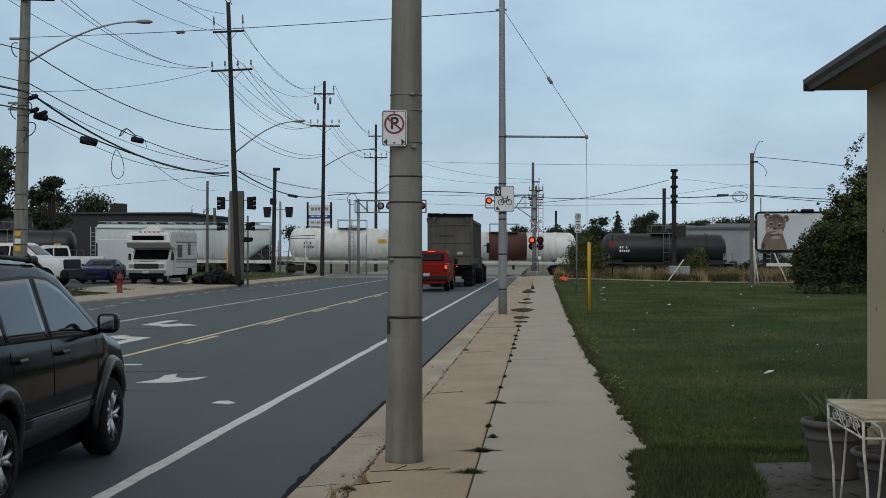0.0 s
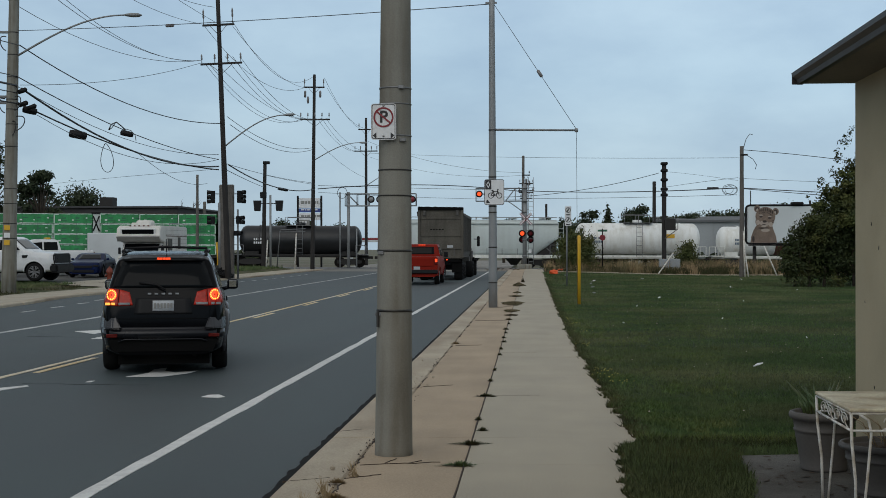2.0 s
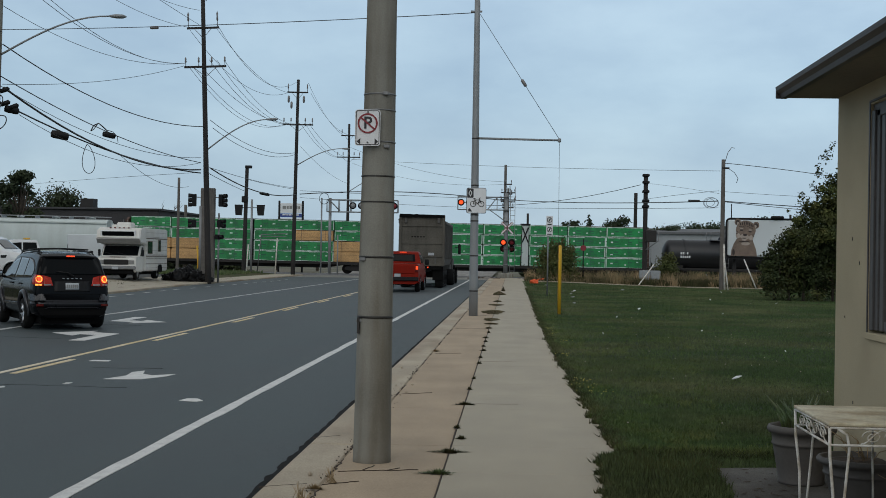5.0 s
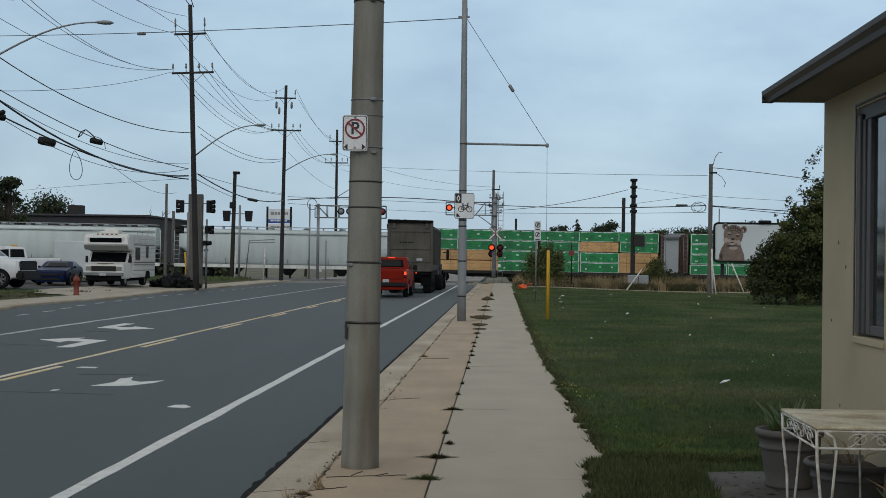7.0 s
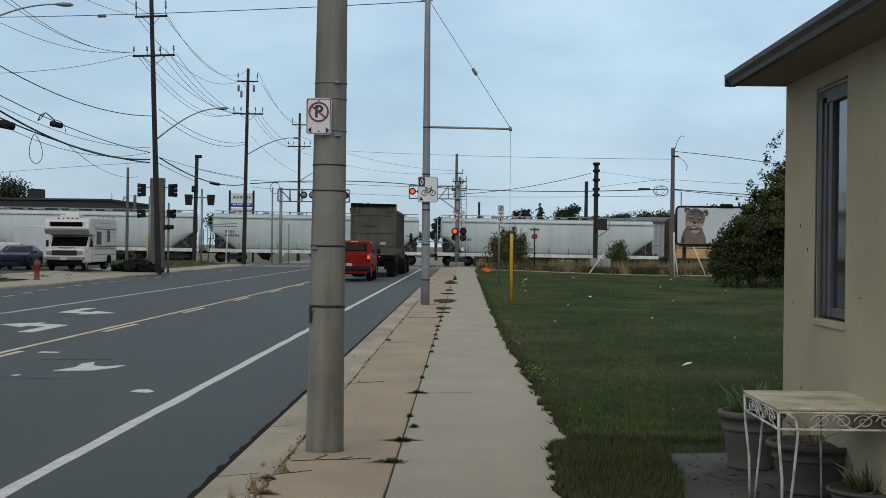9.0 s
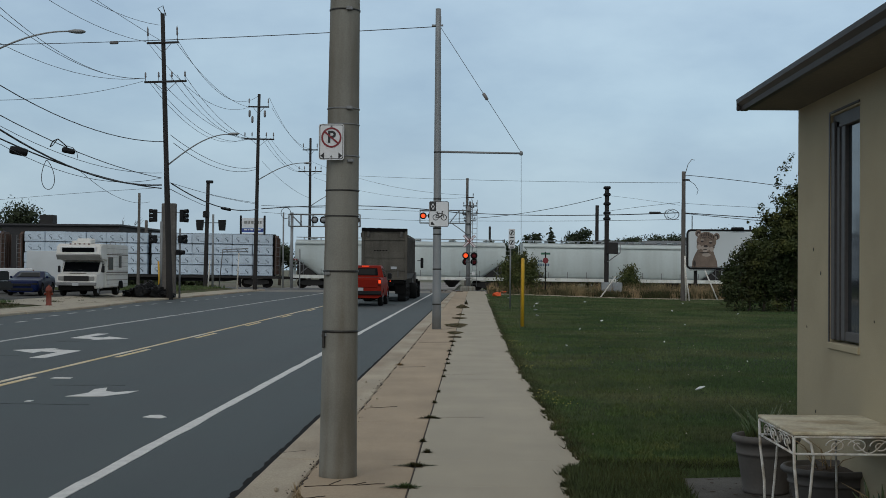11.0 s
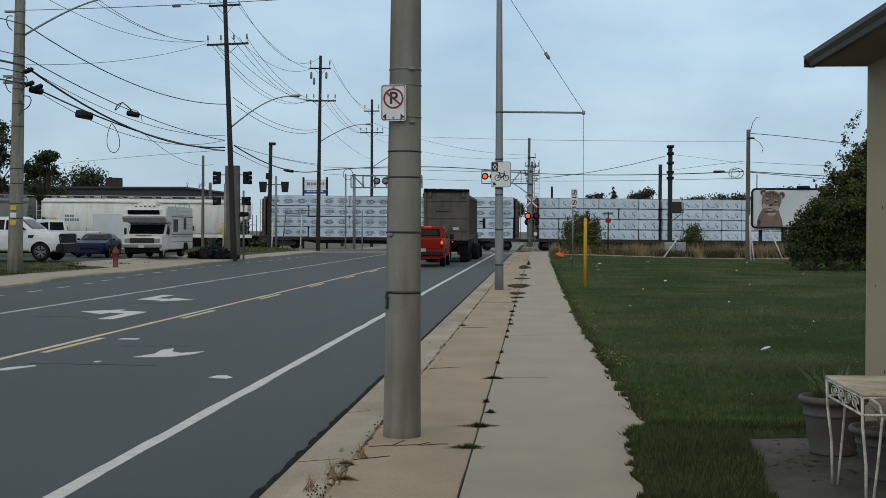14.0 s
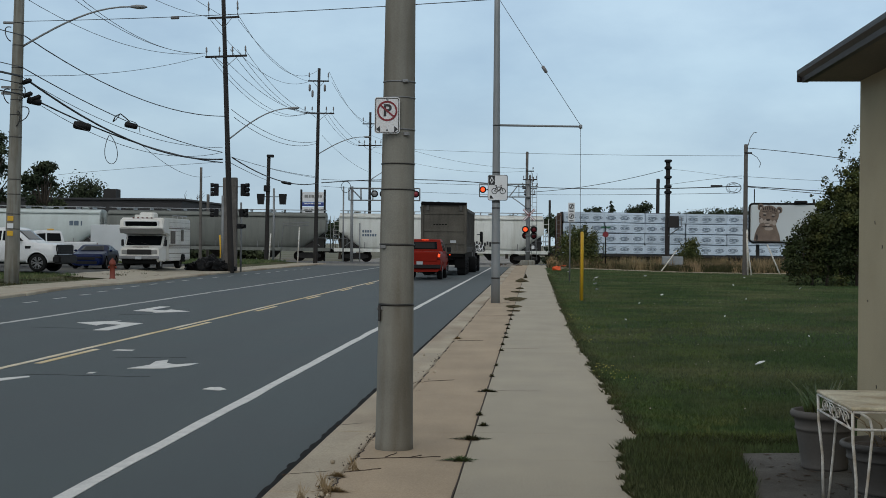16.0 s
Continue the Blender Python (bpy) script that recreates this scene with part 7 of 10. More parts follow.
def motorhome(at):
    rv = thing("motorhome", at, "old cream motorhome with brown stripes parked facing the street", "motorhome")
    # van nose
    b = B()
    slab(b, [(0.2, 0.45), (1.75, 0.45), (1.8, 0.75), (1.75, 1.28), (0.95, 1.42), (0.55, 2.05), (0.2, 2.1)], "x", -1.06, 1.06)
    bmesh.ops.bevel(b, geom=b.edges[:], offset=0.06, segments=2, affect="EDGES")
    part("cab", b, M["rv_white"], rv)
    b = B()
    slab(b, [(0.98, 1.44), (1.02, 1.45), (0.62, 2.02), (0.58, 2.0)], "x", -0.95, 0.95)
    part("windshield", b, M["car_glass"], rv, "dark windshield")
    for x in (-0.35, 0.35):
        b = B()
        tube(b, [(x, 1.04, 1.46), (x + 0.28, 0.97, 1.56), (x + 0.5, 0.94, 1.6)], 0.015, 5)
        part("wiper", b, M["black"], rv)
    # brown bars paint the shade of the creases in the hood
    for z, hw in ((1.36, 0.9), (1.3, 0.35)):
        b = B()
        bx(b, (0, 1.48 if z > 1.33 else 1.66, z - 0.01), (hw, 0.05, 0.03), 0.008)
        part("hood_crease", b, M["rv_brown"], rv, "brown bar painting the shade of a hood crease")
    for s in (-1, 1):
        b = B()
        slab(b, [(0.3, 1.42), (0.85, 1.42), (0.55, 1.95), (0.3, 1.95)], "x", s * 1.06, s * 1.075)
        part("door_window", b, M["car_glass"], rv)
        b = B()
        bx(b, (s * 1.2, 0.85, 1.6), (0.12, 0.16, 0.4), 0.03)
        part("mirror", b, M["black"], rv)
        b = B()
        bx(b, (s * 0.82, 1.80, 1.05), (0.3, 0.06, 0.24), 0.02)
        part("headlight", b, M["sign_grey"], rv, "square dull headlight")
    b = B()
    bx(b, (0, 1.81, 1.05), (1.34, 0.05, 0.3), 0.02)
    for k in range(4):
        bx(b, (0, 1.842, 0.97 + 0.055 * k), (1.3, 0.012, 0.014))
    part("grille", b, M["bogie"], rv, "dark grey slatted grille")
    b = B()
    bx(b, (0, 1.88, 0.72), (2.2, 0.16, 0.2), 0.04)
    part("bumper", b, M["steel_dull"], rv, "dull chrome bumper")
    b = B()
    bx(b, (0, 1.7, 0.48), (1.9, 0.3, 0.3), 0.03)
    part("valance", b, M["under"], rv)
    b = B()
    bx(b, (0, 1.975, 0.7), (0.34, 0.02, 0.16))
    part("plate", b, M["plate"], rv, "number plate")
    b = B()
    for k in range(4):
        bx(b, (-0.3 + 0.2 * k, 1.42, 1.36), (0.12, 0.3, 0.02))
    part("hood_vents", b, M["rv_brown"], rv)
    # coach box with cab-over
    b = B()
    slab(b, [(-4.6, 0.5), (0.18, 0.5), (0.18, 2.08), (1.25, 2.2), (1.5, 2.45), (1.35, 3.0), (1.0, 3.12), (-4.6, 3.12)], "x", -1.2, 1.2)
    bmesh.ops.bevel(b, geom=b.edges[:], offset=0.06, segments=2, affect="EDGES")
    part("coach_body", b, M["rv_white"], rv)
    b = B()
    bx(b, (0, 1.455, 2.74), (1.95, 0.07, 0.42), 0.05, rot=Matrix.Rotation(radians(-14), 3, "X"))
    part("front_window_rim", b, M["sign_white"], rv, "pale window rim")
    b = B()
    bx(b, (0, 1.49, 2.74), (1.75, 0.06, 0.28), 0.03, rot=Matrix.Rotation(radians(-14), 3, "X"))
    part("front_window", b, M["car_glass"], rv)
    # grey lower edge; its colour also holds the shade of the overhang
    b = B()
    slab(b, [(1.2, 2.17), (1.32, 2.16), (1.535, 2.42), (1.51, 2.46), (1.4, 2.3)], "x", -1.18, 1.18)
    part("front_stripe", b, M["sign_grey"], rv, "grey under-edge of the cab-over with its overhang shade painted in")
    for s in (-1, 1):
        for y0, y1, z0, z1, m in ((-1.15, -0.2, 1.6, 2.3, "car_glass"), (-3.0, -2.5, 1.75, 2.4, "car_glass")):
            b = B()
            bx(b, (s * 1.2, (y0 + y1) / 2, (z0 + z1) / 2), (0.03, y1 - y0, z1 - z0), 0.01)
            part("side_window", b, M[m], rv)
        for z, h, m in ((1.42, 0.07, "rv_brown"), (1.3, 0.05, "rv_beige"), (0.95, 0.05, "rv_beige"), (2.5, 0.06, "rv_brown")):
            b = B()
            bx(b, (s * 1.2, -2.2, z), (0.012, 4.75, h))
            part("side_stripe", b, M[m], rv)
        for k in range(9):
            b = B()
            bx(b, (s * 1.2, -2.2, 0.7 + 0.27 * k), (0.014, 4.7, 0.014))
            part("siding_groove", b, M["rv_beige"], rv)
        for y0, y1, z0, z1 in ((-1.2, -0.15, 1.55, 2.35), (-3.05, -2.45, 1.7, 2.45)):
            b = B()
            bx(b, (s * 1.2, (y0 + y1) / 2, (z0 + z1) / 2), (0.02, y1 - y0, z1 - z0), 0.01)
            part("window_rim", b, M["rv_brown"], rv, "dark window rim")
        wheel(rv, s * 0.93, 1.05, 0.36, s, "steel", 6, 0.22)
        wheel(rv, s * 0.95, -2.9, 0.36, s, "steel", 6, 0.3)
        # black plate puts the wheel opening's shade on the uncut side
        b = B()
        slab(b, [(-3.4, 0.42), (-2.4, 0.42), (-2.45, 0.8), (-2.6, 0.9), (-3.2, 0.9), (-3.35, 0.8)], "x", s * 1.19, s * 1.212)
        part("wheel_well", b, M["under"], rv)
    b = B()
    bx(b, (0.1, -0.4, 3.28), (0.8, 0.95, 0.36), 0.08)
    part("roof_air_conditioner", b, M["rv_white"], rv)
    b = B()
    bx(b, (0.75, -1.2, 3.22), (0.6, 0.6, 0.24), 0.05)
    part("roof_vent", b, M["rv_white"], rv)
    for x in (-1.05, 1.05):
        b = B()
        cyl(b, (x, -4.4, 3.3), (x, -1.2, 3.3), 0.025, n=5)
        for y in (-4.4, -3.3, -2.2, -1.2):
            cyl(b, (x, y, 3.1), (x, y, 3.3), 0.02, n=5)
        part("roof_rail", b, M["steel"], rv)
    for k in range(5):
        b = B()
        bx(b, (-0.5 + 0.25 * k, 1.2, 3.1), (0.1, 0.08, 0.06), 0.015)
        part("marker_lamp", b, M["lamp_red"], rv)
    b = B()
    bx(b, (0, -1.5, 0.45), (1.6, 5.5, 0.3))
    part("underbody", b, M["under"], rv)
    # the coach is a little lower than its profile
    for o in rv.children:
        if not o.name.startswith("wheel."):
            o.data.transform(Matrix.Diagonal((1.04, 1, 0.94, 1)))
    return rv


def dump_truck(at):
    tr = thing("dump_trailer_truck", at, "dirty grey-brown dump trailer with a grey tractor, waiting", "truck")
    W, y0, y1, zb, zt = 1.32, 0.0, 10.5, 1.33, 3.92
    zg = 4.24
    b = B()
    slab(b, [(-W + 0.12, zb), (W - 0.12, zb), (W, zb + 0.35), (W, zt), (W - 0.06, zt), (W - 0.06, zb + 0.4), (-W + 0.06, zb + 0.4), (-W + 0.06, zt), (-W, zt), (-W, zb + 0.35)], "y", y0 + 0.08, y1)
    part("box_body", b, M["truck_side"], tr)
    b = B()
    bx(b, (0, y1, (zb + zt) / 2), (2 * W, 0.1, zt - zb))
    part("front_wall", b, M["truck_side"], tr)
    # sagging mesh cover over the load
    b = B()
    sheet(b, -W + 0.04, W - 0.04, 0.2, y1 - 0.1, zt - 0.05, 10, 30, lambda x, y: 0.16 * (1 - (x / W) ** 2) + 0.05 * noise.noise((x * 1.5, y * 0.9, 2)))
    part("load_cover", b, M["black"], tr, "sagging black mesh cover")
    b = B()
    cyl(b, (-W - 0.03, 0.25, zt + 0.05), (-W - 0.03, y1 - 0.2, zt + 0.07), 0.08, n=8)
    part("cover_roll", b, M["black"], tr, "rolled edge of the cover")
    b = B()
    bx(b, (0, 0.04, (zb + zg) / 2 - 0.02), (2 * W - 0.1, 0.07, zg - zb - 0.1), 0.01)
    gate = part("tailgate", b, M["truck_box"], tr, "dirty brown tailgate")
    for x in (-W + 0.05, W - 0.05):
        b = B()
        bx(b, (x, -0.02, (zb + zg) / 2), (0.15, 0.12, zg - zb + 0.05), 0.015)
        part("gate_post", b, M["truck_box"], gate)
    b = B()
    n = 16
    top = [(-W + 2 * W * k / n, zg + 0.03 + 0.035 * noise.noise((k * 0.9, 4, 0)) + 0.05 * (1 - k / n)) for k in range(n + 1)]
    slab(b, top + [(W, zg - 0.13), (-W, zg - 0.13)], "y", -0.1, 0.12)
    part("gate_top", b, M["under"], gate, "ragged dark cover folded over the gate")
    for z, hh, q in ((zb + 0.02, 0.14, 0.12), (zg - 0.62, 0.07, 0.05), (zb + 0.5, 0.06, 0.05), (zb + 1.25, 0.04, 0.04)):
        b = B()
        bx(b, (0, -0.02, z), (2 * W - 0.16, q, hh), 0.01)
        part("gate_rail", b, M["truck_box"], gate)
    for x in (-0.75, 0.05, 0.8):
        b = B()
        bx(b, (x, -0.015, zb + 0.3), (0.09, 0.06, 0.5), 0.01)
        part("gate_latch", b, M["truck_side"], gate)
    for x, z in ((-0.95, zg - 0.3), (0.98, zg - 0.3)):
        b = B()
        bx(b, (x, -0.04, z), (0.16, 0.1, 0.3), 0.02)
        part("gate_hinge", b, M["truck_side"], gate)
    rg = random.Random(5)
    x = -0.62
    while x < 0.1:
        w = rg.uniform(0.05, 0.14)
        b = B()
        bx(b, (x + w / 2, 0.0, 2.98), (w, 0.014, 0.055))
        part("gate_bar", b, M["under"], gate, "illegible dark lettering")
        x += w + 0.05
    b = B()
    bx(b, (0.55, -0.02, 1.98), (0.34, 0.02, 0.15))
    part("plate", b, M["plate"], gate, "small pale plate")
    b = B()
    bx(b, (0, 0.02, 1.16), (2.3, 0.12, 0.22), 0.02)
    part("rear_bumper", b, M["under"], tr, "dark rear bar")
    for s in (-1, 1):
        for k in range(9):
            b = B()
            bx(b, (s * (W + 0.03), 0.6 + k * 1.2, (zb + zt) / 2 + 0.15), (0.06, 0.1, zt - zb - 0.4), 0.01)
            part("side_post", b, M["truck_side"], tr)
        b = B()
        bx(b, (s * (W + 0.02), 5.2, zt - 0.08), (0.1, 10.4, 0.16), 0.02)
        part("top_rail", b, M["truck_side"], tr)
        for y in (0.8, 2.05, 3.3, 4.55):
            wheel(tr, s * 1.02, y, 0.52, s, "steel_dull", 6, 0.5)
        b = B()
        bx(b, (s * 0.95, 0.12, 0.85), (0.62, 0.03, 0.8), 0.01)
        part("mud_flap", b, M["under"], tr, "black mud flap")
        b = B()
        bx(b, (s * 0.35, -0.02, 1.2), (0.12, 0.05, 0.1), 0.02)
        part("tail_lamp", b, M["lamp_red"], tr)
        b = B()
        bx(b, (s * 0.37, -0.05, 1.2), (0.07, 0.02, 0.06), 0.01)
        part("lamp_glow", b, M["glow_red"], tr, "lit tail lamp")
    b = B()
    bx(b, (0, 5.0, 1.1), (1.0, 10, 0.35))
    bx(b, (0, 2.2, 0.75), (1.8, 3.2, 0.3))
    part("chassis", b, M["under"], tr)
    # tractor, a little to the right of the trailer's line
    dx = 0.32
    b = B()
    bx(b, (0.1, 12.6, 1.9), (2.1, 1.8, 2.2), 0.12, seg=2)
    bx(b, (dx, 14.6, 1.35), (1.9, 2.4, 1.1), 0.2, seg=2)
    part("tractor_cab", b, M["truck_side"], tr, "dirty grey tractor cab")
    for s in (-1, 1):
        wheel(tr, dx + s * 1.08, 14.7, 0.52, s, "steel", 6, 0.32)
        wheel(tr, dx + s * 0.95, 10.9, 0.52, s, "steel", 6, 0.5)
        wheel(tr, dx + s * 0.95, 9.6, 0.52, s, "steel", 6, 0.5)
        b = B()
        bx(b, (dx + s * 1.42, 13.2, 2.35), (0.2, 0.14, 0.7), 0.05)
        cyl(b, (dx + s * 1.1, 13.2, 2.5), (dx + s * 1.42, 13.2, 2.5), 0.03, n=5)
        part("mirror", b, M["black"], tr)
        b = B()
        bx(b, (dx + s * 1.02, 14.7, 1.0), (0.42, 1.3, 0.5), 0.15, seg=2)
        part("fender", b, M["under"], tr)
    b = B()
    bx(b, (dx, 12.5, 0.7), (1.2, 6.0, 0.4))
    part("tractor_frame", b, M["under"], tr)
    return tr


pickup("pickup_truck", pose(-5.72, 72.0, 0, 0, 0, 0), "red_paint", "bright red pickup truck waiting with its brake lights lit", True, 2.1)
dump_truck(pose(-5.28, 79.3, 0, 0, 0, 0.2))
pickup("pickup_truck", pose(-25.25, 63.9, 0.34, 0, 0, -94), "white_paint", "large white pickup truck parked in the lot", H=2.12, rim="steel_dull")
pickup("pickup_truck", pose(-29.6, 80.5, 0.255, 0, 0, 118), "white_paint", "white pickup truck with an amber light bar", H=2.2, light_bar=True)
coupe(pose(-25.3, 76.9, 0.255, 0, 0, 186))
motorhome(pose(-22.1, 76.6, 0.255, 0, 0, 180))

# ---- the building by the sidewalk ----
def house():
    X, YC, ZS = 2.66, 11.3, 3.21
    w = thing("wall_front", pose(0, 0, 0), "beige stucco wall with chips and a tall window", "wall", kind="structure")
    wy0, wy1, wz0, wz1 = 9.5, 10.28, 1.31, 3.04
    b = B()
    t = 0.24
    for (ya, yb, za, zb) in ((-4.0, wy0, 0.0, ZS), (wy1, YC, 0.0, ZS), (wy0, wy1, 0.0, wz0), (wy0, wy1, wz1, ZS)):
        bx(b, (X + t / 2, (ya + yb) / 2, (za + zb) / 2), (t, yb - ya, zb - za))
    bmesh.ops.remove_doubles(b, verts=b.verts[:], dist=0.0005)
    part("stucco", b, M["stucco"], w)
    b = B()
    bx(b, (X + 4.5, YC - 0.12, ZS / 2), (8.5, 0.24, ZS))
    part("end_wall", b, M["stucco"], w)
    rg = random.Random(2)
    for k in range(7):
        b = B()
        y, z = rg.choice((rg.uniform(8.2, 9.3), rg.uniform(10.4, 11.2))), rg.uniform(0.5, 2.2)
        bx(b, (X - 0.002, y, z), (0.006, rg.uniform(0.004, 0.008), rg.uniform(0.012, 0.03)), rot=Matrix.Rotation(rg.uniform(-0.5, 0.5), 3, "X"))
        part("chip", b, M["gutter"], w, "dark chip in the stucco")
    win = thing("window_1", Matrix(), "tall grey-framed window with dark glass in the stucco wall", "window", kind="structure")
    def bar(name, ya, yb, za, zb, x0, x1, m, label="", bev=0.005):
        b = B()
        bx(b, (X + (x0 + x1) / 2, (ya + yb) / 2, (za + zb) / 2), (x1 - x0, yb - ya, zb - za), bev)
        return part(name, b, M[m], win, label)
    bar("window_frame", 10.185, wy1, wz0 + 0.05, wz1 - 0.05, 0.004, 0.1, "frame_grey", "weathered grey frame")
    bar("window_frame", 10.105, 10.18, wz0 + 0.05, wz1 - 0.05, 0.02, 0.1, "frame_grey", "weathered grey frame")
    bar("sash_gap", 10.083, 10.102, wz0 + 0.05, wz1 - 0.1, 0.07, 0.1, "under", "dark gap beside the sash")
    bar("sash_stile", 9.985, 10.08, wz0 + 0.05, wz1 - 0.1, 0.028, 0.1, "frame_grey", "weathered grey sash")
    bar("window_head", wy0, wy1, wz1 - 0.1, wz1, 0.02, 0.1, "frame_grey", "grey head of the frame")
    bar("sash_rail", wy0, 9.983, wz0 + 0.05, wz0 + 0.12, 0.035, 0.1, "frame_grey")
    bar("pane", wy0 + 0.003, 9.988, wz0 + 0.1, wz1 - 0.1, 0.055, 0.062, "window", "glass reflecting the street", 0)
    # black sheet stands in for the unlit room behind the pane
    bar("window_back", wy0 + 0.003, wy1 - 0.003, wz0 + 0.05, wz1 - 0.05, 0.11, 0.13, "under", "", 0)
    bar("window_sill", wy0 - 0.02, wy1 + 0.015, wz0 - 0.02, wz0 + 0.03, -0.02, 0.1, "stucco", "pale worn sill")
    bar("window_trim", wy1 + 0.001, wy1 + 0.035, wz0 - 0.02, wz1 + 0.03, -0.006, 0.03, "gutter", "dark trim", 0.003)
    bar("window_trim", wy0, wy1, wz1 + 0.012, wz1 + 0.03, -0.01, 0.03, "gutter", "dark trim", 0.003)
    r = thing("roof", Matrix(), "low dark roof with a brown eave and gutter", "roof", kind="structure")
    b = B()
    bx(b, (X - 0.1, (YC - 4.2) / 2, ZS + 0.012), (0.72, YC + 4.3, 0.024))
    part("soffit", b, M["soffit"], r, "beige soffit")
    b = B()
    slab(b, [(2.15, 3.295), (2.155, 3.262), (2.185, 3.235), (2.195, 3.2), (2.24, 3.2), (2.24, 3.302), (2.16, 3.302)], "y", -4.2, YC + 0.03)
    part("gutter", b, M["gutter"], r, "dark brown gutter")
    b = B()
    bx(b, (2.2, YC + 0.035, 3.25), (0.09, 0.02, 0.095), 0.006)
    part("gutter_cap", b, M["gutter"], r)
    b = B()
    slab(b, [(2.22, 3.29), (6.9, 4.56), (11.5, 3.29), (11.5, 3.22), (2.22, 3.22)], "y", -4.2, YC + 0.02)
    part("shingles", b, M["roof"], r, "dark roof shingles")


def table():
    t = thing("patio_table", pose(1.95, 8.42, 0.128), "white wrought-iron table with a weathered pale top", "table")
    W, D, H = 1.25, 1.03, 0.735
    # dark brown slab paints the shade under the tabletop's edge
    b = B()
    bx(b, (W / 2, D / 2, H - 0.018), (W - 0.012, D - 0.012, 0.012), 0.003)
    part("top_frame", b, M["rail_rust"], t, "dark brown rim painting the shade under the tabletop")
    b = B()
    bx(b, (W / 2, D / 2, H), (W, D, 0.022), 0.006)
    part("tabletop", b, M["table_top"], t, "weathered cream tabletop")
    b = B()
    pts = [(0.01, 0.01), (W - 0.01, 0.01), (W - 0.01, D - 0.01), (0.01, D - 0.01)]
    for a, c in zip(pts, pts[1:] + pts[:1]):
        for z in (H - 0.02, H - 0.125):
            b = B()
            tube(b, [(*a, z), (*c, z)], 0.008, 6)
            part("apron_rail", b, M["iron_white"], t)
    for (x, y), (sx, sy) in zip(pts, ((1, 1), (-1, 1), (-1, -1), (1, -1))):
        b = B()
        tube(b, [(x, y, H - 0.02), (x + sx * 0.005, y + sy * 0.005, H - 0.2), (x + sx * 0.03, y + sy * 0.02, 0.3), (x + sx * 0.035, y + sy * 0.03, 0.0)], 0.010, 7)
        tube(b, [(x + sx * 0.05, y + sy * 0.0, H - 0.025), (x + sx * 0.105, y + sy * 0.01, H - 0.06), (x + sx * 0.125, y + sy * 0.015, H - 0.14), (x + sx * 0.10, y + sy * 0.02, 0.3), (x + sx * 0.07, y + sy * 0.03, 0.0)], 0.009, 7)
        part("leg", b, M["iron_white"], t, "thin white iron leg")

    def scroll(cx, cz, r, flip, along, fixed):
        pts = []
        for k in range(22):
            a = k * 0.5
            rr = r * (1 - k / 24)
            u, z = cx + flip * rr * math.cos(a), cz + rr * math.sin(a)
            pts.append((u, fixed, z) if along == "x" else (fixed, u, z))
        return pts
    def vine(along, fixed, start, step, count):
        """A running vine of wire scrolls under the top, one curl a part."""
        for k in range(count):
            u0 = start + k * step
            pts = [(u0 + step * (0.5 - 0.46 * math.cos(a) * (1 - i / 34)), H - 0.073 + 0.043 * math.sin(a) * (1 - i / 40) * (1 if k % 2 else 1)) for i, a in enumerate([q * 0.32 for q in range(28)])]
            wave = [(u0 + step * (q / 8), H - 0.073 + 0.043 * math.cos(math.pi * q / 8) * (1 if k % 2 else -1)) for q in range(9)]
            b = B()
            for line in (pts, wave):
                tube(b, [(u, fixed, z) if along == "x" else (fixed, u, z) for u, z in line], 0.0048, 5)
            part("scroll", b, M["iron_white"], t, "white iron scroll")
    vine("x", 0.01, 0.2, 0.135, 7)
    vine("y", 0.01, 0.1, 0.2, 4)
    # second, smaller support seen behind the legs
    b = B()
    tube(b, [(0.5, 0.9, H - 0.02), (0.52, 0.92, 0.0)], 0.008, 6)
    tube(b, [(0.75, 0.9, H - 0.02), (0.73, 0.92, 0.0)], 0.008, 6)
    part("back_stay", b, M["iron_white"], t)


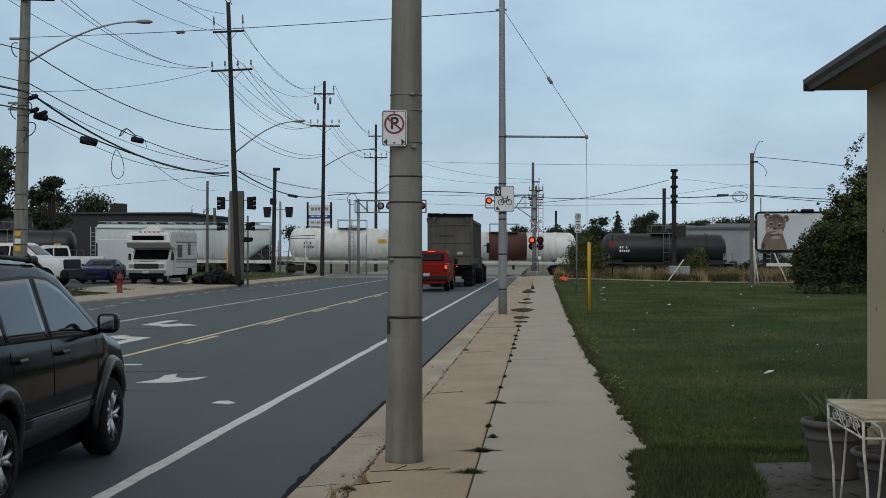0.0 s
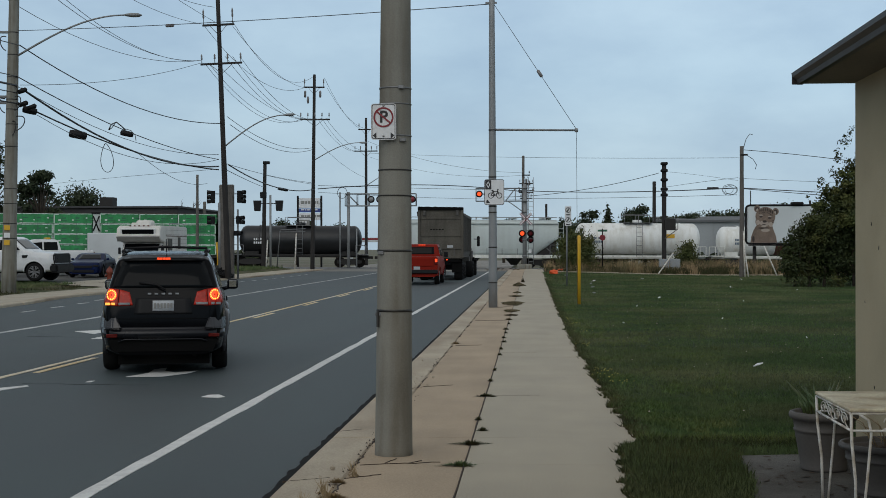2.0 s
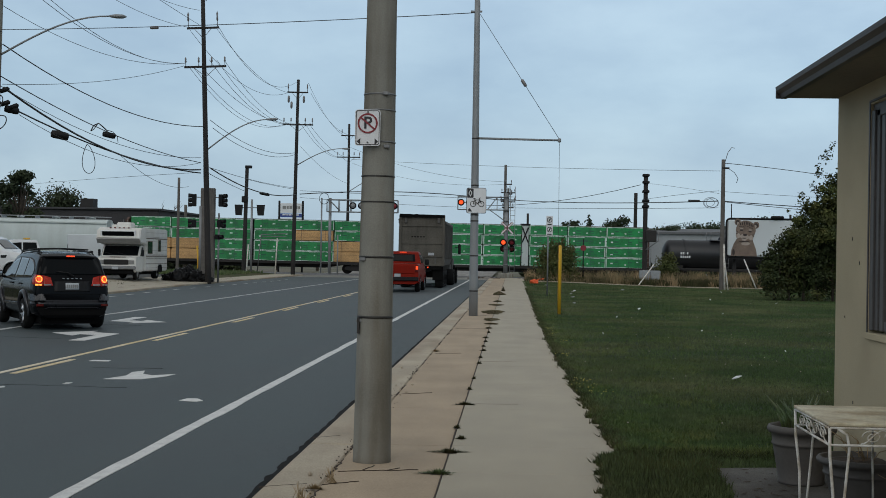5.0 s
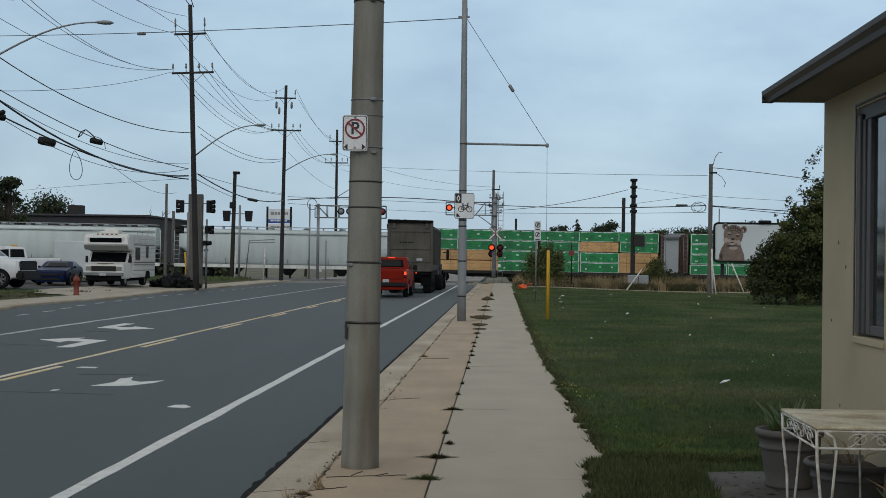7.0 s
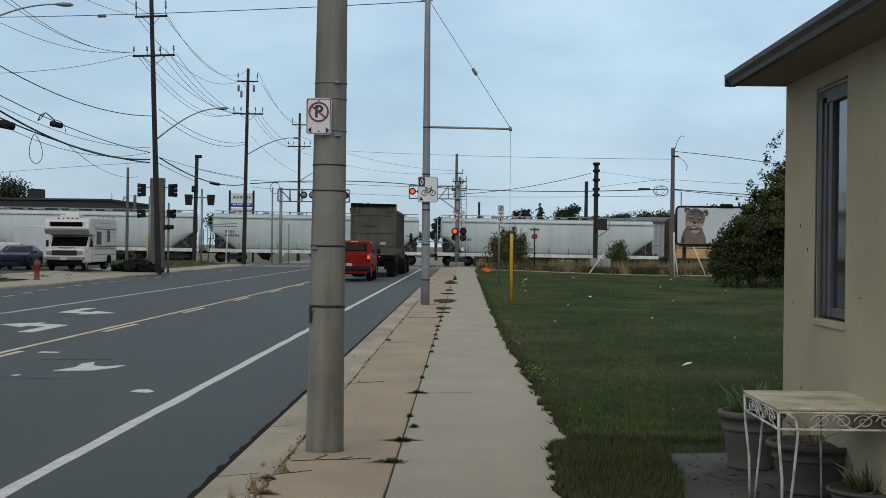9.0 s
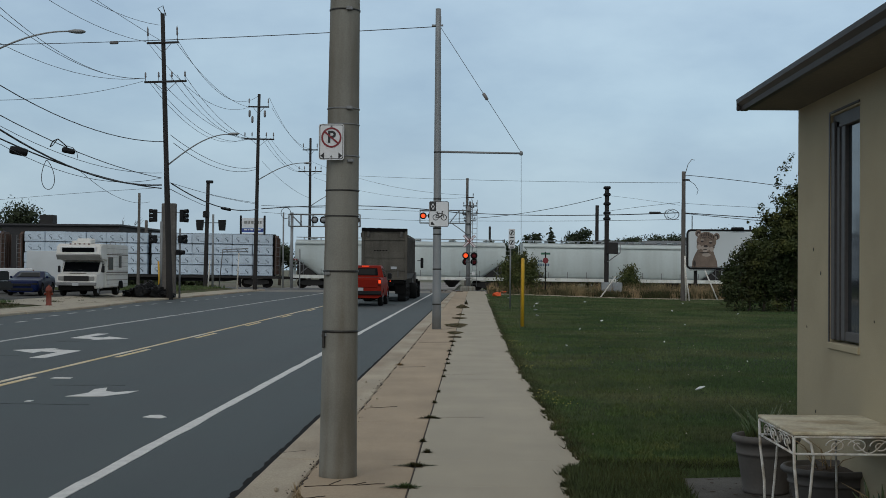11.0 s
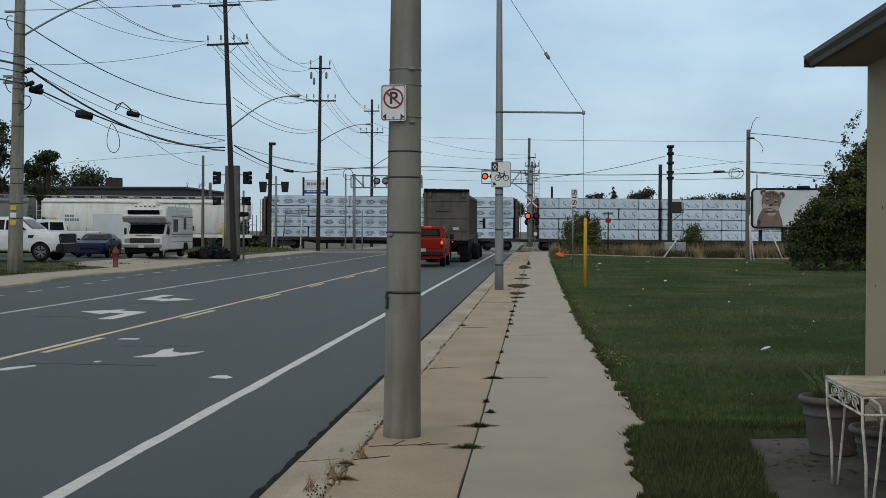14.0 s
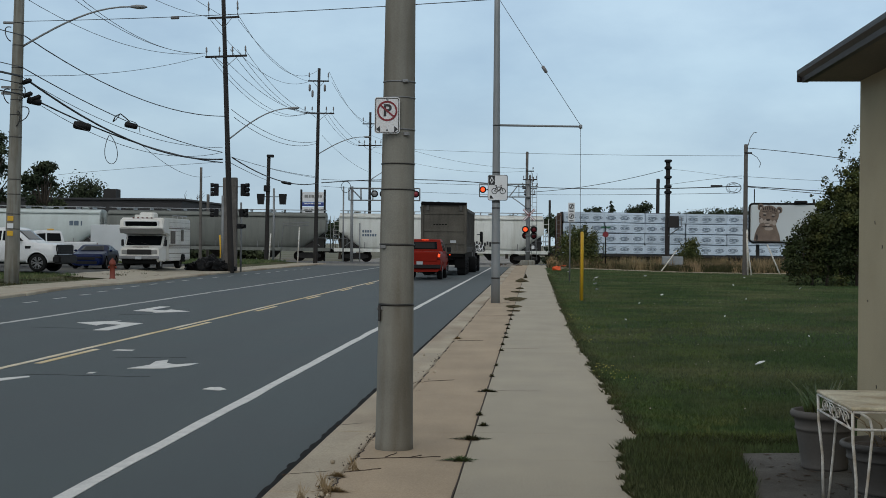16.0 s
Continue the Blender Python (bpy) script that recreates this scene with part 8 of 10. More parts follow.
def planter(x, y, R, H, label, plants, dry=0.0):
    p = thing("planter", pose(x, y, 0.128), label, "plant pot", "pots by the wall")
    b = B()
    lathe(b, [(R * 0.66, 0), (R * 0.68, 0.02), (R * 0.66, 0.035), (R * 0.73, H * 0.3), (R * 0.82, H * 0.62), (R * 0.835, H * 0.66), (R * 0.865, H * 0.67), (R * 0.87, H * 0.70), (R * 0.85, H * 0.715), (R * 0.88, H * 0.86), (R * 0.96, H * 0.875), (R, H * 0.915), (R, H * 0.95), (R * 0.97, H * 0.99), (R * 0.92, H), (R * 0.885, H * 0.975), (R * 0.87, H * 0.9)], 44)
    part("pot", b, M["pot"], p, "grey plastic pot")
    b = B()
    lathe(b, [(R * 0.89, H * 0.89), (R * 0.5, H * 0.92), (0.0, H * 0.93)], 24)
    part("soil", b, M["soil"], p)
    rg = random.Random(int(x * 1000))
    for k in range(plants):
        a, rr = rg.uniform(0, 6.28), rg.uniform(0, R * 0.6)
        x0, y0 = rr * math.cos(a), rr * math.sin(a)
        L, lean = rg.uniform(0.08, 0.27), rg.uniform(0.1, 0.7)
        withered = rg.random() < dry
        if withered:
            lean *= 1.7
        dx, dy = lean * math.cos(a) * L, lean * math.sin(a) * L
        b = B()
        tube(b, [(x0, y0, H * 0.9), (x0 + dx * 0.4, y0 + dy * 0.4, H * 0.9 + L * 0.6), (x0 + dx, y0 + dy, H * 0.9 + L * (0.85 if withered else 1))], [0.004, 0.004, 0.001] if withered else [0.01, 0.012, 0.002], 5)
        part("stalk" if withered else "leaf", b, M["blade_dry" if withered else "succulent"], p, "dry straw-coloured stalk" if withered else "")
        if withered and k % 2:
            # a curled dead leaf on the soil
            b = B()
            u, w = rr * 1.1 * math.cos(a * 3), rr * 1.1 * math.sin(a * 3)
            v = [b.verts.new((u + q[0], w + q[1], H * 0.92 + q[2])) for q in ((-0.035, 0, 0.012), (0, -0.016, 0.0), (0.03, 0.004, 0.02), (0.0, 0.02, 0.008))]
            b.faces.new(v)
            part("dead_leaf", b, M["rv_brown"], p, "curled brown dead leaf")


def dead_leaves():
    """Dark curled leaves lying on the patio slab."""
    rg = random.Random(19)
    v, f = [], []
    for k in range(46):
        x, y, a, q = rg.uniform(1.74, 2.5), rg.uniform(9.4, 11.4), rg.uniform(0, 6.28), rg.uniform(0.012, 0.035)
        n0 = len(v)
        for i, (r, z) in enumerate(((1.5, 0.006), (0.55, 0.002), (1.5, 0.008), (0.55, 0.003))):
            b = a + i * math.pi / 2
            v.append((x + q * r * math.cos(b), y + q * r * math.sin(b), 0.129 + z))
        f += [(n0, n0 + 1, n0 + 2), (n0, n0 + 2, n0 + 3)]
    tagged(new("dead_leaves", raw("dead_leaves", v, f, M["soil"])), "dark dead leaves scattered on the patio", "leaves", kind="stuff")


house()
dead_leaves()
table()
planter(2.285, 10.75, 0.265, 0.455, "grey plastic pot with upright green leaves", 30)
planter(2.52, 9.72, 0.345, 0.36, "wide grey plastic pot with dry plants", 9, 0.85)
planter(2.61, 8.72, 0.27, 0.205, "low grey plastic pot with withering green plants", 26, 0.45)


# ---- level crossing ----
def signal_head(b, c, r, lit=None):
    lathe(b, [(r * 1.7, 0), (r * 1.7, 0.02), (r, 0.03), (r, 0.1)], 18, pose(c[0], c[1], c[2], 90, 0, 0))


def crossing_mast():
    m = thing("crossing_signal", pose(-0.55, 117.4, 0.0), "steel crossing mast with cantilever, crossbuck and red lamps", "railway signal")
    b = B()
    bx(b, (0, 0, 0.25), (1.3, 1.3, 0.5), 0.1)
    part("footing", b, M["pole_concrete"], m, "concrete footing")
    b = B()
    cyl(b, (0.0, 0, 0.4), (0.0, 0, 7.4), 0.19, 0.17, 14)
    part("mast", b, M["pole_steel"], m, "round steel mast")
    for z in (1.2, 2.6, 5.0, 5.9, 7.1):
        b = B()
        lathe(b, [(0.2, -0.06), (0.24, -0.06), (0.24, 0.06), (0.2, 0.06)], 14, pose(0, 0, z))
        part("collar", b, M["steel_dull"], m)
    ladder(m, 0.55, 0.0, 0.5, 8.0, 0.4, "pole_steel")
    for z in (1.6, 3.4, 5.2, 7.0):
        b = B()
        cyl(b, (0.15, 0, z), (0.36, 0, z), 0.03, n=5)
        part("ladder_bracket", b, M["steel_dull"], m)
    b = B()
    for y in (-0.35, 0.35):
        for z in (5.95, 7.05):
            cyl(b, (-4.2, y, z), (0.2, y, z), 0.045, n=6)
        for k in range(5):
            cyl(b, (-4.2 + k * 0.85, y, 5.95), (-4.2 + k * 0.85 + (0.85 if k % 2 else 0), y, 7.05), 0.03, n=5)
    for x in (-4.2, -2.1, 0.2):
        for z in (5.95, 7.05):
            cyl(b, (x, -0.35, z), (x, 0.35, z), 0.03, n=5)
    part("cantilever", b, M["pole_steel"], m, "steel cantilever truss")
    b = B()
    tube(b, [(-1.4, -0.3, 5.9), (-0.8, -0.3, 5.5), (0.0, -0.2, 4.9)], 0.045, 6)
    part("knee_brace", b, M["pole_steel"], m)
    b = B()
    for a in (radians(45), radians(135)):
        bx(b, (0.1, -0.45, 4.4), (1.4, 0.03, 0.17), rot=Matrix.Rotation(a, 3, "Y"))
    cb = part("crossbuck", b, M["sign_white"], m, "white crossbuck")
    b = B()
    for a in (radians(45), radians(135)):
        for o in (-0.1, 0.1):
            bx(b, (0.1 + math.sin(a) * o * 0.75, -0.47, 4.4 + math.cos(a) * o * 0.75), (1.38, 0.02, 0.035), rot=Matrix.Rotation(a, 3, "Y"))
    part("crossbuck_edge", b, M["sign_red"], cb)

    def pair(cx, cz, gap, y, lit):
        for s in (-1, 1):
            b = B()
            c = (cx + s * gap, y, cz)
            lathe(b, [(0.02, -0.25), (0.2, -0.2), (0.24, -0.02), (0.30, 0.0), (0.30, 0.02), (0.0, 0.02)], 20, pose(c[0], c[1], c[2], 90, 0, 0))
            h = part("lamp_housing", b, M["black"], m, "black lamp housing")
            b = B()
            lathe(b, [(0.0, 0.06), (0.17, 0.045), (0.185, 0.02)], 18, pose(c[0], c[1], c[2], 90, 0, 0))
            part("lens", b, M["glow_signal"] if s in lit else M["sign_red"], h, "red lens")
            b = B()
            lathe(b, [(0.21, 0.0), (0.21, 0.22), (0.2, 0.22), (0.2, 0.0)], 18, pose(c[0], c[1], c[2], 90, 0, 0), cap=False)
            part("hood", b, M["black"], h)
        b = B()
        cyl(b, (cx - gap, y + 0.15, cz), (cx + gap, y + 0.15, cz), 0.05, n=6)
        part("lamp_bar", b, M["steel_dull"], m)
    pair(0.15, 3.15, 0.36, -0.5, (-1,))
    pair(0.15, 2.62, 0.36, 0.2, ())
    pair(-3.55, 6.55, 0.35, -0.6, (-1,))
    b = B()
    bx(b, (0.45, -0.35, 1.6), (0.25, 0.1, 0.3), 0.02)
    part("notice_plate", b, M["sign_white"], m)


def crossing_gantry():
    m = thing("crossing_signal", pose(-16.2, 118.0, 0.2), "steel cantilever signal over the street with round lamps", "railway signal")
    b = B()
    for x in (-0.5, 0.25):
        cyl(b, (x, 0, 0), (x, 0, 6.6), 0.13 if x > 0 else 0.07, n=10)
    part("mast", b, M["pole_steel"], m)
    b = B()
    for y in (-0.35, 0.35):
        for z in (5.4, 6.45):
            cyl(b, (0, y, z), (6.2, y, z), 0.05, n=6)
        for k in range(7):
            x = 6.2 * k / 6
            cyl(b, (x, y, 5.4), (x, y, 6.45), 0.035, n=5)
        cyl(b, (0.2, y, 6.4), (1.1, y, 5.5), 0.03, n=5)
    part("truss", b, M["pole_steel"], m, "steel truss")
    for x, lit in ((2.3, False), (3.05, False), (4.6, False), (5.9, False)):
        b = B()
        lathe(b, [(0.02, -0.25), (0.2, -0.2), (0.24, -0.02), (0.31, 0.0), (0.31, 0.02), (0.0, 0.02)], 20, pose(x, -0.5, 5.95, 90, 0, 0))
        h = part("lamp_housing", b, M["black"], m)
        b = B()
        lathe(b, [(0.0, 0.06), (0.2, 0.045), (0.21, 0.02)], 18, pose(x, -0.5, 5.95, 90, 0, 0))
        part("lens", b, M["sign_red"] if x > 5 else M["lamp_dim"], h, "round lens")
    b = B()
    cyl(b, (1.0, -0.3, 0), (1.0, -0.3, 3.4), 0.06, n=8)
    part("post", b, M["pole_steel"], m)


def traffic_signals():
    p = thing("traffic_signal", pose(-18.25, 81.0, 0.05), "wide grey signal post with black signal heads", "traffic light")
    b = B()
    bx(b, (-0.13, 0.1, 2.85), (0.88, 0.3, 5.7), 0.05)
    part("post", b, M["pole_wood_grey"], p, "weathered brown-grey post")
    b = B()
    cyl(b, (-0.55, 0, 0), (-0.55, 0, 4.6), 0.09, n=10)
    cyl(b, (0.5, 0.3, 0), (0.5, 0.3, 4.2), 0.06, n=8)
    part("side_post", b, M["pole_steel"], p)
    for x, z, h, turn in ((-0.95, 4.95, 0.74, -72), (0.72, 4.95, 0.74, 72), (-0.95, 3.55, 0.46, -72), (0.65, 3.55, 0.46, 72), (0.52, 2.75, 0.3, 72)):
        b = B()
        bx(b, (0, 0, 0), (0.36, 0.26, h), 0.03)
        head = part("signal_head", b, M["black"], p, "black signal head", at=pose(x, -0.05, z, 0, 0, turn))
        n = max(1, round(h / 0.28))
        for k in range(n):
            b = B()
            lathe(b, [(0.12, 0), (0.135, 0.22), (0.125, 0.22), (0.11, 0.0)], 14, pose(0, -0.13, (k - (n - 1) / 2) * 0.27, 90, 0, 0), cap=False)
            part("visor", b, M["black"], head)
        b = B()
        bx(b, (0, 0.24, h * 0.25), (0.05, 0.3, 0.05))
        part("bracket", b, M["steel_dull"], head)
    q = thing("traffic_signal", pose(-21.9, 112.0, 0.35), "steel signal post with two black heads near the track", "traffic light")
    b = B()
    cyl(b, (0.2, 0, 0), (0.2, 0, 6.0), 0.09, n=10)
    part("post", b, M["pole_steel"], q)
    for x in (-0.9, 0.95):
        b = B()
        slab(b, [(x - 0.24, 4.66), (x + 0.24, 4.66), (x + 0.32, 5.54), (x - 0.32, 5.54)], "y", -0.17, 0.17)
        bx(b, (x / 2, 0.1, 5.3), (abs(x), 0.06, 0.06))
        part("signal_head", b, M["black"], q, "black signal head")


crossing_mast()
crossing_gantry()
traffic_signals()


# ---- signs, posts and clutter ----
def signs():
    p = thing("bollard_post", pose(1.5, 42.6, 0.08), "tall yellow marker post in the lawn", "post")
    b = B()
    lathe(b, [(0.058, 0), (0.058, 2.12), (0.045, 2.17), (0, 2.19)], 14)
    part("post", b, M["yellow"], p)
    s = thing("street_sign", pose(1.66, 63.2, 0.08), "two small white parking signs on a steel post", "sign")
    b = B()
    cyl(b, (0, 0, 0), (0, 0, 3.7), 0.035, n=8)
    part("post", b, M["steel_dull"], s)
    for z in (3.5, 3.05):
        b = B()
        bx(b, (0.06, -0.05, z), (0.3, 0.01, 0.45), 0.003)
        pl = part("plate", b, M["sign_white"], s)
        b = B()
        ring(b, (0.06, -0.06, z + 0.05), 0.125, 0.03, "y", 0.006, 20)
        bx(b, (0.06, -0.06, z + 0.05), (0.06, 0.006, 0.16), rot=Matrix.Rotation(0.5, 3, "Y"))
        bx(b, (0.06, -0.06, z - 0.165), (0.2, 0.006, 0.05))
        part("symbol", b, M["sign_black"], pl)
    s = thing("stop_sign", pose(5.62, 107.5, 0.0), "dark red road sign and green street plate on a post", "sign")
    b = B()
    cyl(b, (0, 0, 0), (0, 0, 3.4), 0.05, n=8)
    part("post", b, M["black"], s)
    b = B()
    disc(b, (0, -0.06, 2.7), 0.24, "y", 0.02, 8)
    part("plate", b, M["sign_red"], s)
    b = B()
    bx(b, (0, -0.02, 3.25), (0.75, 0.02, 0.16))
    part("street_plate", b, M["sign_green"], s)
    # shop sign beyond the track
    s = thing("shop_sign", pose(-21.36, 130.0, -0.22) @ Matrix.Scale(1.092, 4), "tall double-post shop sign with white and blue panels", "sign")
    for x in (-1.05, 1.05):
        b = B()
        bx(b, (x, 0, 3.1), (0.16, 0.2, 7.0), 0.02)
        part("post", b, M["black"], s)
    for z, h, m in ((5.95, 0.85, "sign_white"), (5.3, 0.34, "sign_blue"), (4.75, 0.6, "sign_white"), (4.2, 0.55, "sign_grey"), (3.6, 0.55, "sign_grey"), (2.9, 0.68, "sign_white"), (2.18, 0.56, "sign_white")):
        b = B()
        bx(b, (0 if z > 4.5 else -0.48, -0.02, z), (1.9 if z > 4.5 else 0.96, 0.1, h), 0.01)
        pl = part("panel", b, M[m], s)
        rg = random.Random(int(z * 100))
        b = B()
        x = -0.75 if z > 4.5 else -0.9
        xe = 0.7 if z > 4.5 else -0.25
        while x < xe:
            wd = rg.uniform(0.1, 0.3)
            bx(b, (x + wd / 2, -0.08, z + 0.05), (wd, 0.012, h * 0.3))
            x += wd + 0.07
        part("lettering_bars", b, M["black"] if 2.5 < z < 3.0 else M["sign_grey"] if m == "sign_white" else M["sign_white"], pl, "illegible lettering")
    # billboard
    g = thing("billboard", pose(19.6, 106.5, 0.0), "white billboard with a picture of a tiger cub", "billboard")
    b = B()
    bx(b, (0, 0, 3.66), (5.9, 0.25, 2.9), 0.12, seg=3)
    part("panel", b, M["poster"], g, "white poster panel")
    b = B()
    rim = [(sx * 2.97 - sx * 0.3 * (1 - math.cos(a)), 3.67 + sz * 1.5 - sz * 0.3 * (1 - math.sin(a))) for sx, sz, turn in ((1, 1, 0), (-1, 1, 1), (-1, -1, 0), (1, -1, 1)) for a in [math.pi / 2 * (q / 4 if not turn else 1 - q / 4) for q in range(5)]]
    tube(b, [(x, 0, z) for x, z in rim + rim[:1]], 0.085, 6)
    part("border", b, M["black"], g, "black border")
    b = B()
    bx(b, (0, -0.35, 2.05), (5.6, 0.6, 0.06))
    part("catwalk", b, M["black"], g)
    b = B()
    bx(b, (0.9, -0.2, 5.3), (1.0, 0.35, 0.22), 0.08)
    part("top_fitting", b, M["black"], g)
    b = B()
    cyl(b, (-2.6, 0, 5.2), (-2.6, 0, 6.3), 0.04, n=6)
    part("aerial", b, M["black"], g)
    for x in (-2.3, 0, 2.3):
        b = B()
        bx(b, (x, 0.1, 1.0), (0.25, 0.25, 2.0), 0.02)
        part("leg", b, M["bogie"], g)
    cub = new("cub_picture")
    cub.parent = g

    coats = []

    def flat(name, m, c, rx, rz, n=22):
        b = B()
        coats.append(name)
        disc(b, (c[0], -0.142 - 0.0015 * len(coats), c[1]), rx, "y", 0.006, n, 0, rz)
        part(name, b, M[m], cub)
    hx, hz, tilt = -1.52, 4.18, radians(9)

    def face(u, v):
        return hx + u * math.cos(tilt) + v * math.sin(tilt), hz - u * math.sin(tilt) + v * math.cos(tilt)
    b = B()
    slab(b, [(-2.64, 2.26), (-0.62, 2.26), (-0.68, 2.75), (-0.85, 3.2), (-0.98, 3.6), (-2.2, 3.6), (-2.42, 3.2), (-2.58, 2.75)], "y", -0.139, -0.13)
    part("torso", b, M["fur"], cub)
    flat("flank", "fur_dark", (-2.42, 2.55), 0.1, 0.25)
    flat("chest", "fur_light", (-1.5, 3.24), 0.34, 0.14)
    for q in (-1, 1):
        flat("ear", "fur", face(q * 0.72, 0.62), 0.24, 0.27)
        flat("ear_inner", "fur_dark", face(q * 0.72, 0.6), 0.15, 0.18)
        flat("ear_tuft", "fur_light", face(q * 0.68, 0.52), 0.09, 0.12)
    flat("head", "fur", face(0, 0.12), 0.76, 0.74, 28)
    flat("jaw", "fur", face(0, -0.3), 0.7, 0.5, 28)
    for q in (-1, 1):
        flat("cheek", "fur_light", face(q * 0.5, -0.42), 0.16, 0.2)
        flat("eye_patch", "fur_light", face(q * 0.33, 0.17), 0.13, 0.05)
        flat("eye", "fur_dark", face(q * 0.33, 0.05), 0.12, 0.07)
        flat("muzzle", "fur_light", face(q * 0.15, -0.42), 0.2, 0.17)
        for k in range(4):
            flat("stripe", "fur_dark", face(q * (0.06 + 0.14 * k), 0.66 - 0.05 * k), 0.045, 0.15 - 0.015 * k)
            flat("stripe", "fur_dark", face(q * (0.1 + 0.13 * k), 0.42 - 0.04 * k), 0.055, 0.03)
        for k in range(2):
            flat("stripe", "fur_dark", face(q * 0.64, -0.1 - 0.16 * k), 0.08, 0.022)
    flat("nose", "fur_dark", face(0, -0.27), 0.16, 0.09)
    flat("mouth", "fur_dark", face(-0.02, -0.53), 0.17, 0.035)
    flat("chin", "fur_light", face(0, -0.65), 0.2, 0.09)
    flat("chin_shade", "fur_dark", face(0, -0.78), 0.42, 0.035)
    # leaning props and stakes before the billboard
    for x0, x1, y in ((17.7, 16.85, 99.0), (14.95, 14.75, 94.6), (10.75, 9.35, 102.0)):
        b = B()
        tube(b, [(x0, y, -0.2) if x0 != 10.75 else (x1, y, -0.24), (x1, y + 0.6, 2.0) if x0 != 10.75 else (x0, y + 1.5, 1.5)], 0.05, 6)
        solo("leaning_stake", b, M["iron_white"], Matrix(), "pale wooden stake leaning at the lawn's edge", "stake")
    b = B()
    tube(b, [(14.72, 94.7, -0.2), (14.66, 94.85, 3.0)], 0.07, 6)
    solo("pole_guard", b, M["iron_white"], Matrix(), "white cable guard beside the wooden pole", "pole guard")
    # relay cabinet and frame on the short post
    c = thing("relay_cabinet", pose(10.75, 106.5, -0.28), "grey steel relay cabinet in the dry grass", "cabinet")
    b = B()
    bx(b, (0, 0, 0.65), (1.6, 0.8, 1.3), 0.04)
    part("body", b, M["shed_wall"], c)
    b = B()
    bx(b, (0, -0.41, 0.66), (0.03, 0.02, 1.1))
    part("door_seam", b, M["under"], c)
    b = B()
    bx(b, (0, 0, 0), (0.9, 0.3, 1.0), 0.04)
    solo("junction_box", b, M["bogie"], pose(11.95, 117.6, 3.9), "dark brown box bracketed to the dark post", "junction box")
    b = B()
    tube(b, [(11.5, 117.7, 2.7), (12.6, 117.7, 3.5), (12.6, 117.7, 4.3)], 0.04, 5)
    tube(b, [(11.5, 117.7, 3.5), (12.6, 117.7, 3.5)], 0.04, 5)
    solo("bracket_arm", b, M["steel_dull"], Matrix(), "steel bracket arm on the dark post", "bracket")
    # cone, hydrant, tarp heap
    c = thing("traffic_cone", pose(1.85, 103.3, 0.05, 0, 70, 20), "orange traffic cone fallen over at the lawn's edge", "traffic cone")
    b = B()
    bx(b, (0, 0, 0.02), (0.42, 0.42, 0.04), 0.01)
    lathe(b, [(0.17, 0.04), (0.05, 0.7), (0.0, 0.71)], 18)
    part("cone", b, M["orange"], c)
    h = thing("fire_hydrant", pose(-19.58, 62.0, 0.06), "dull red fire hydrant with a domed cap", "fire hydrant")
    b = B()
    lathe(b, [(0.16, 0), (0.16, 0.06), (0.125, 0.08), (0.12, 0.66), (0.155, 0.68), (0.155, 0.74), (0.14, 0.82), (0.1, 0.9), (0.045, 0.93), (0.035, 0.98), (0, 0.99)], 18)
    part("barrel", b, M["hydrant"], h)
    for s in (-1, 1):
        b = B()
        lathe(b, [(0.05, 0.08), (0.05, 0.15), (0.065, 0.15), (0.065, 0.19), (0, 0.2)], 10, pose(0, 0, 0.56, 0, 90 * s, 0))
        part("outlet_cap", b, M["hydrant"], h)
    rg = random.Random(61)
    for k, (x, y, sx, sz) in enumerate(((-20.75, 83.0, 0.55, 0.5), (-20.2, 82.8, 0.7, 0.62), (-19.55, 82.9, 0.62, 0.55), (-19.0, 82.7, 0.5, 0.34), (-20.0, 83.4, 0.6, 0.85), (-20.5, 83.5, 0.5, 0.72), (-19.4, 83.5, 0.5, 0.7))):
        b = B()
        bmesh.ops.create_icosphere(b, subdivisions=4, radius=1)
        o = Vector((k * 3.7, 0, 0))
        for v in b.verts:
            q = 1 + 0.35 * noise.noise(v.co * 1.8 + o) + 0.2 * noise.noise(v.co * 4.5 + o) + 0.09 * noise.noise(v.co * 11 + o)
            v.co = Vector((v.co.x * sx * q, v.co.y * 0.5 * q, max(0.0, (v.co.z + 0.45) * sz * 0.72 * q)))
        solo("rubbish_bag", b, M["tarp"], pose(-19.55 + (x + 20) * 1.2, y - 2.2, 0.1, 0, 0, rg.uniform(0, 40)), "crumpled shiny black rubbish bag in a heap by the pole", "rubbish bag", "heap of black bags", smooth=True)
    b = B()
    tube(b, [(0, 0, 0), (0.02, 0, 1.2), (-0.05, 0, 2.2)], 0.06, 8)
    solo("guy_guard", b, M["yellow"], pose(-19.75, 84.5, 0.08), "yellow plastic guy-wire guard", "wire guard")
    for x, y, hh in ((-22.6, 114.6, 2.6), (-20.3, 115.6, 3.2)):
        b = B()
        tube(b, [(x, y, 0.0), (x + 0.15, y, hh)], 0.06, 6)
        solo("marker_post", b, M["iron_white"], Matrix(), "pale marker post in the track verge", "post", "marker posts")
    f = thing("pipe_frame", pose(-20.9, 117.0, 0.3), "thin dark pipe frame beside the track", "frame")
    b = B()
    tube(b, [(-1.2, 0, 0), (-0.9, 0, 3.2), (1.3, 0, 3.3)], 0.05, 6)
    tube(b, [(-0.9, 0, 3.0), (1.3, 0, 3.05)], 0.04, 6)
    part("pipe", b, M["steel_dull"], f)


signs()


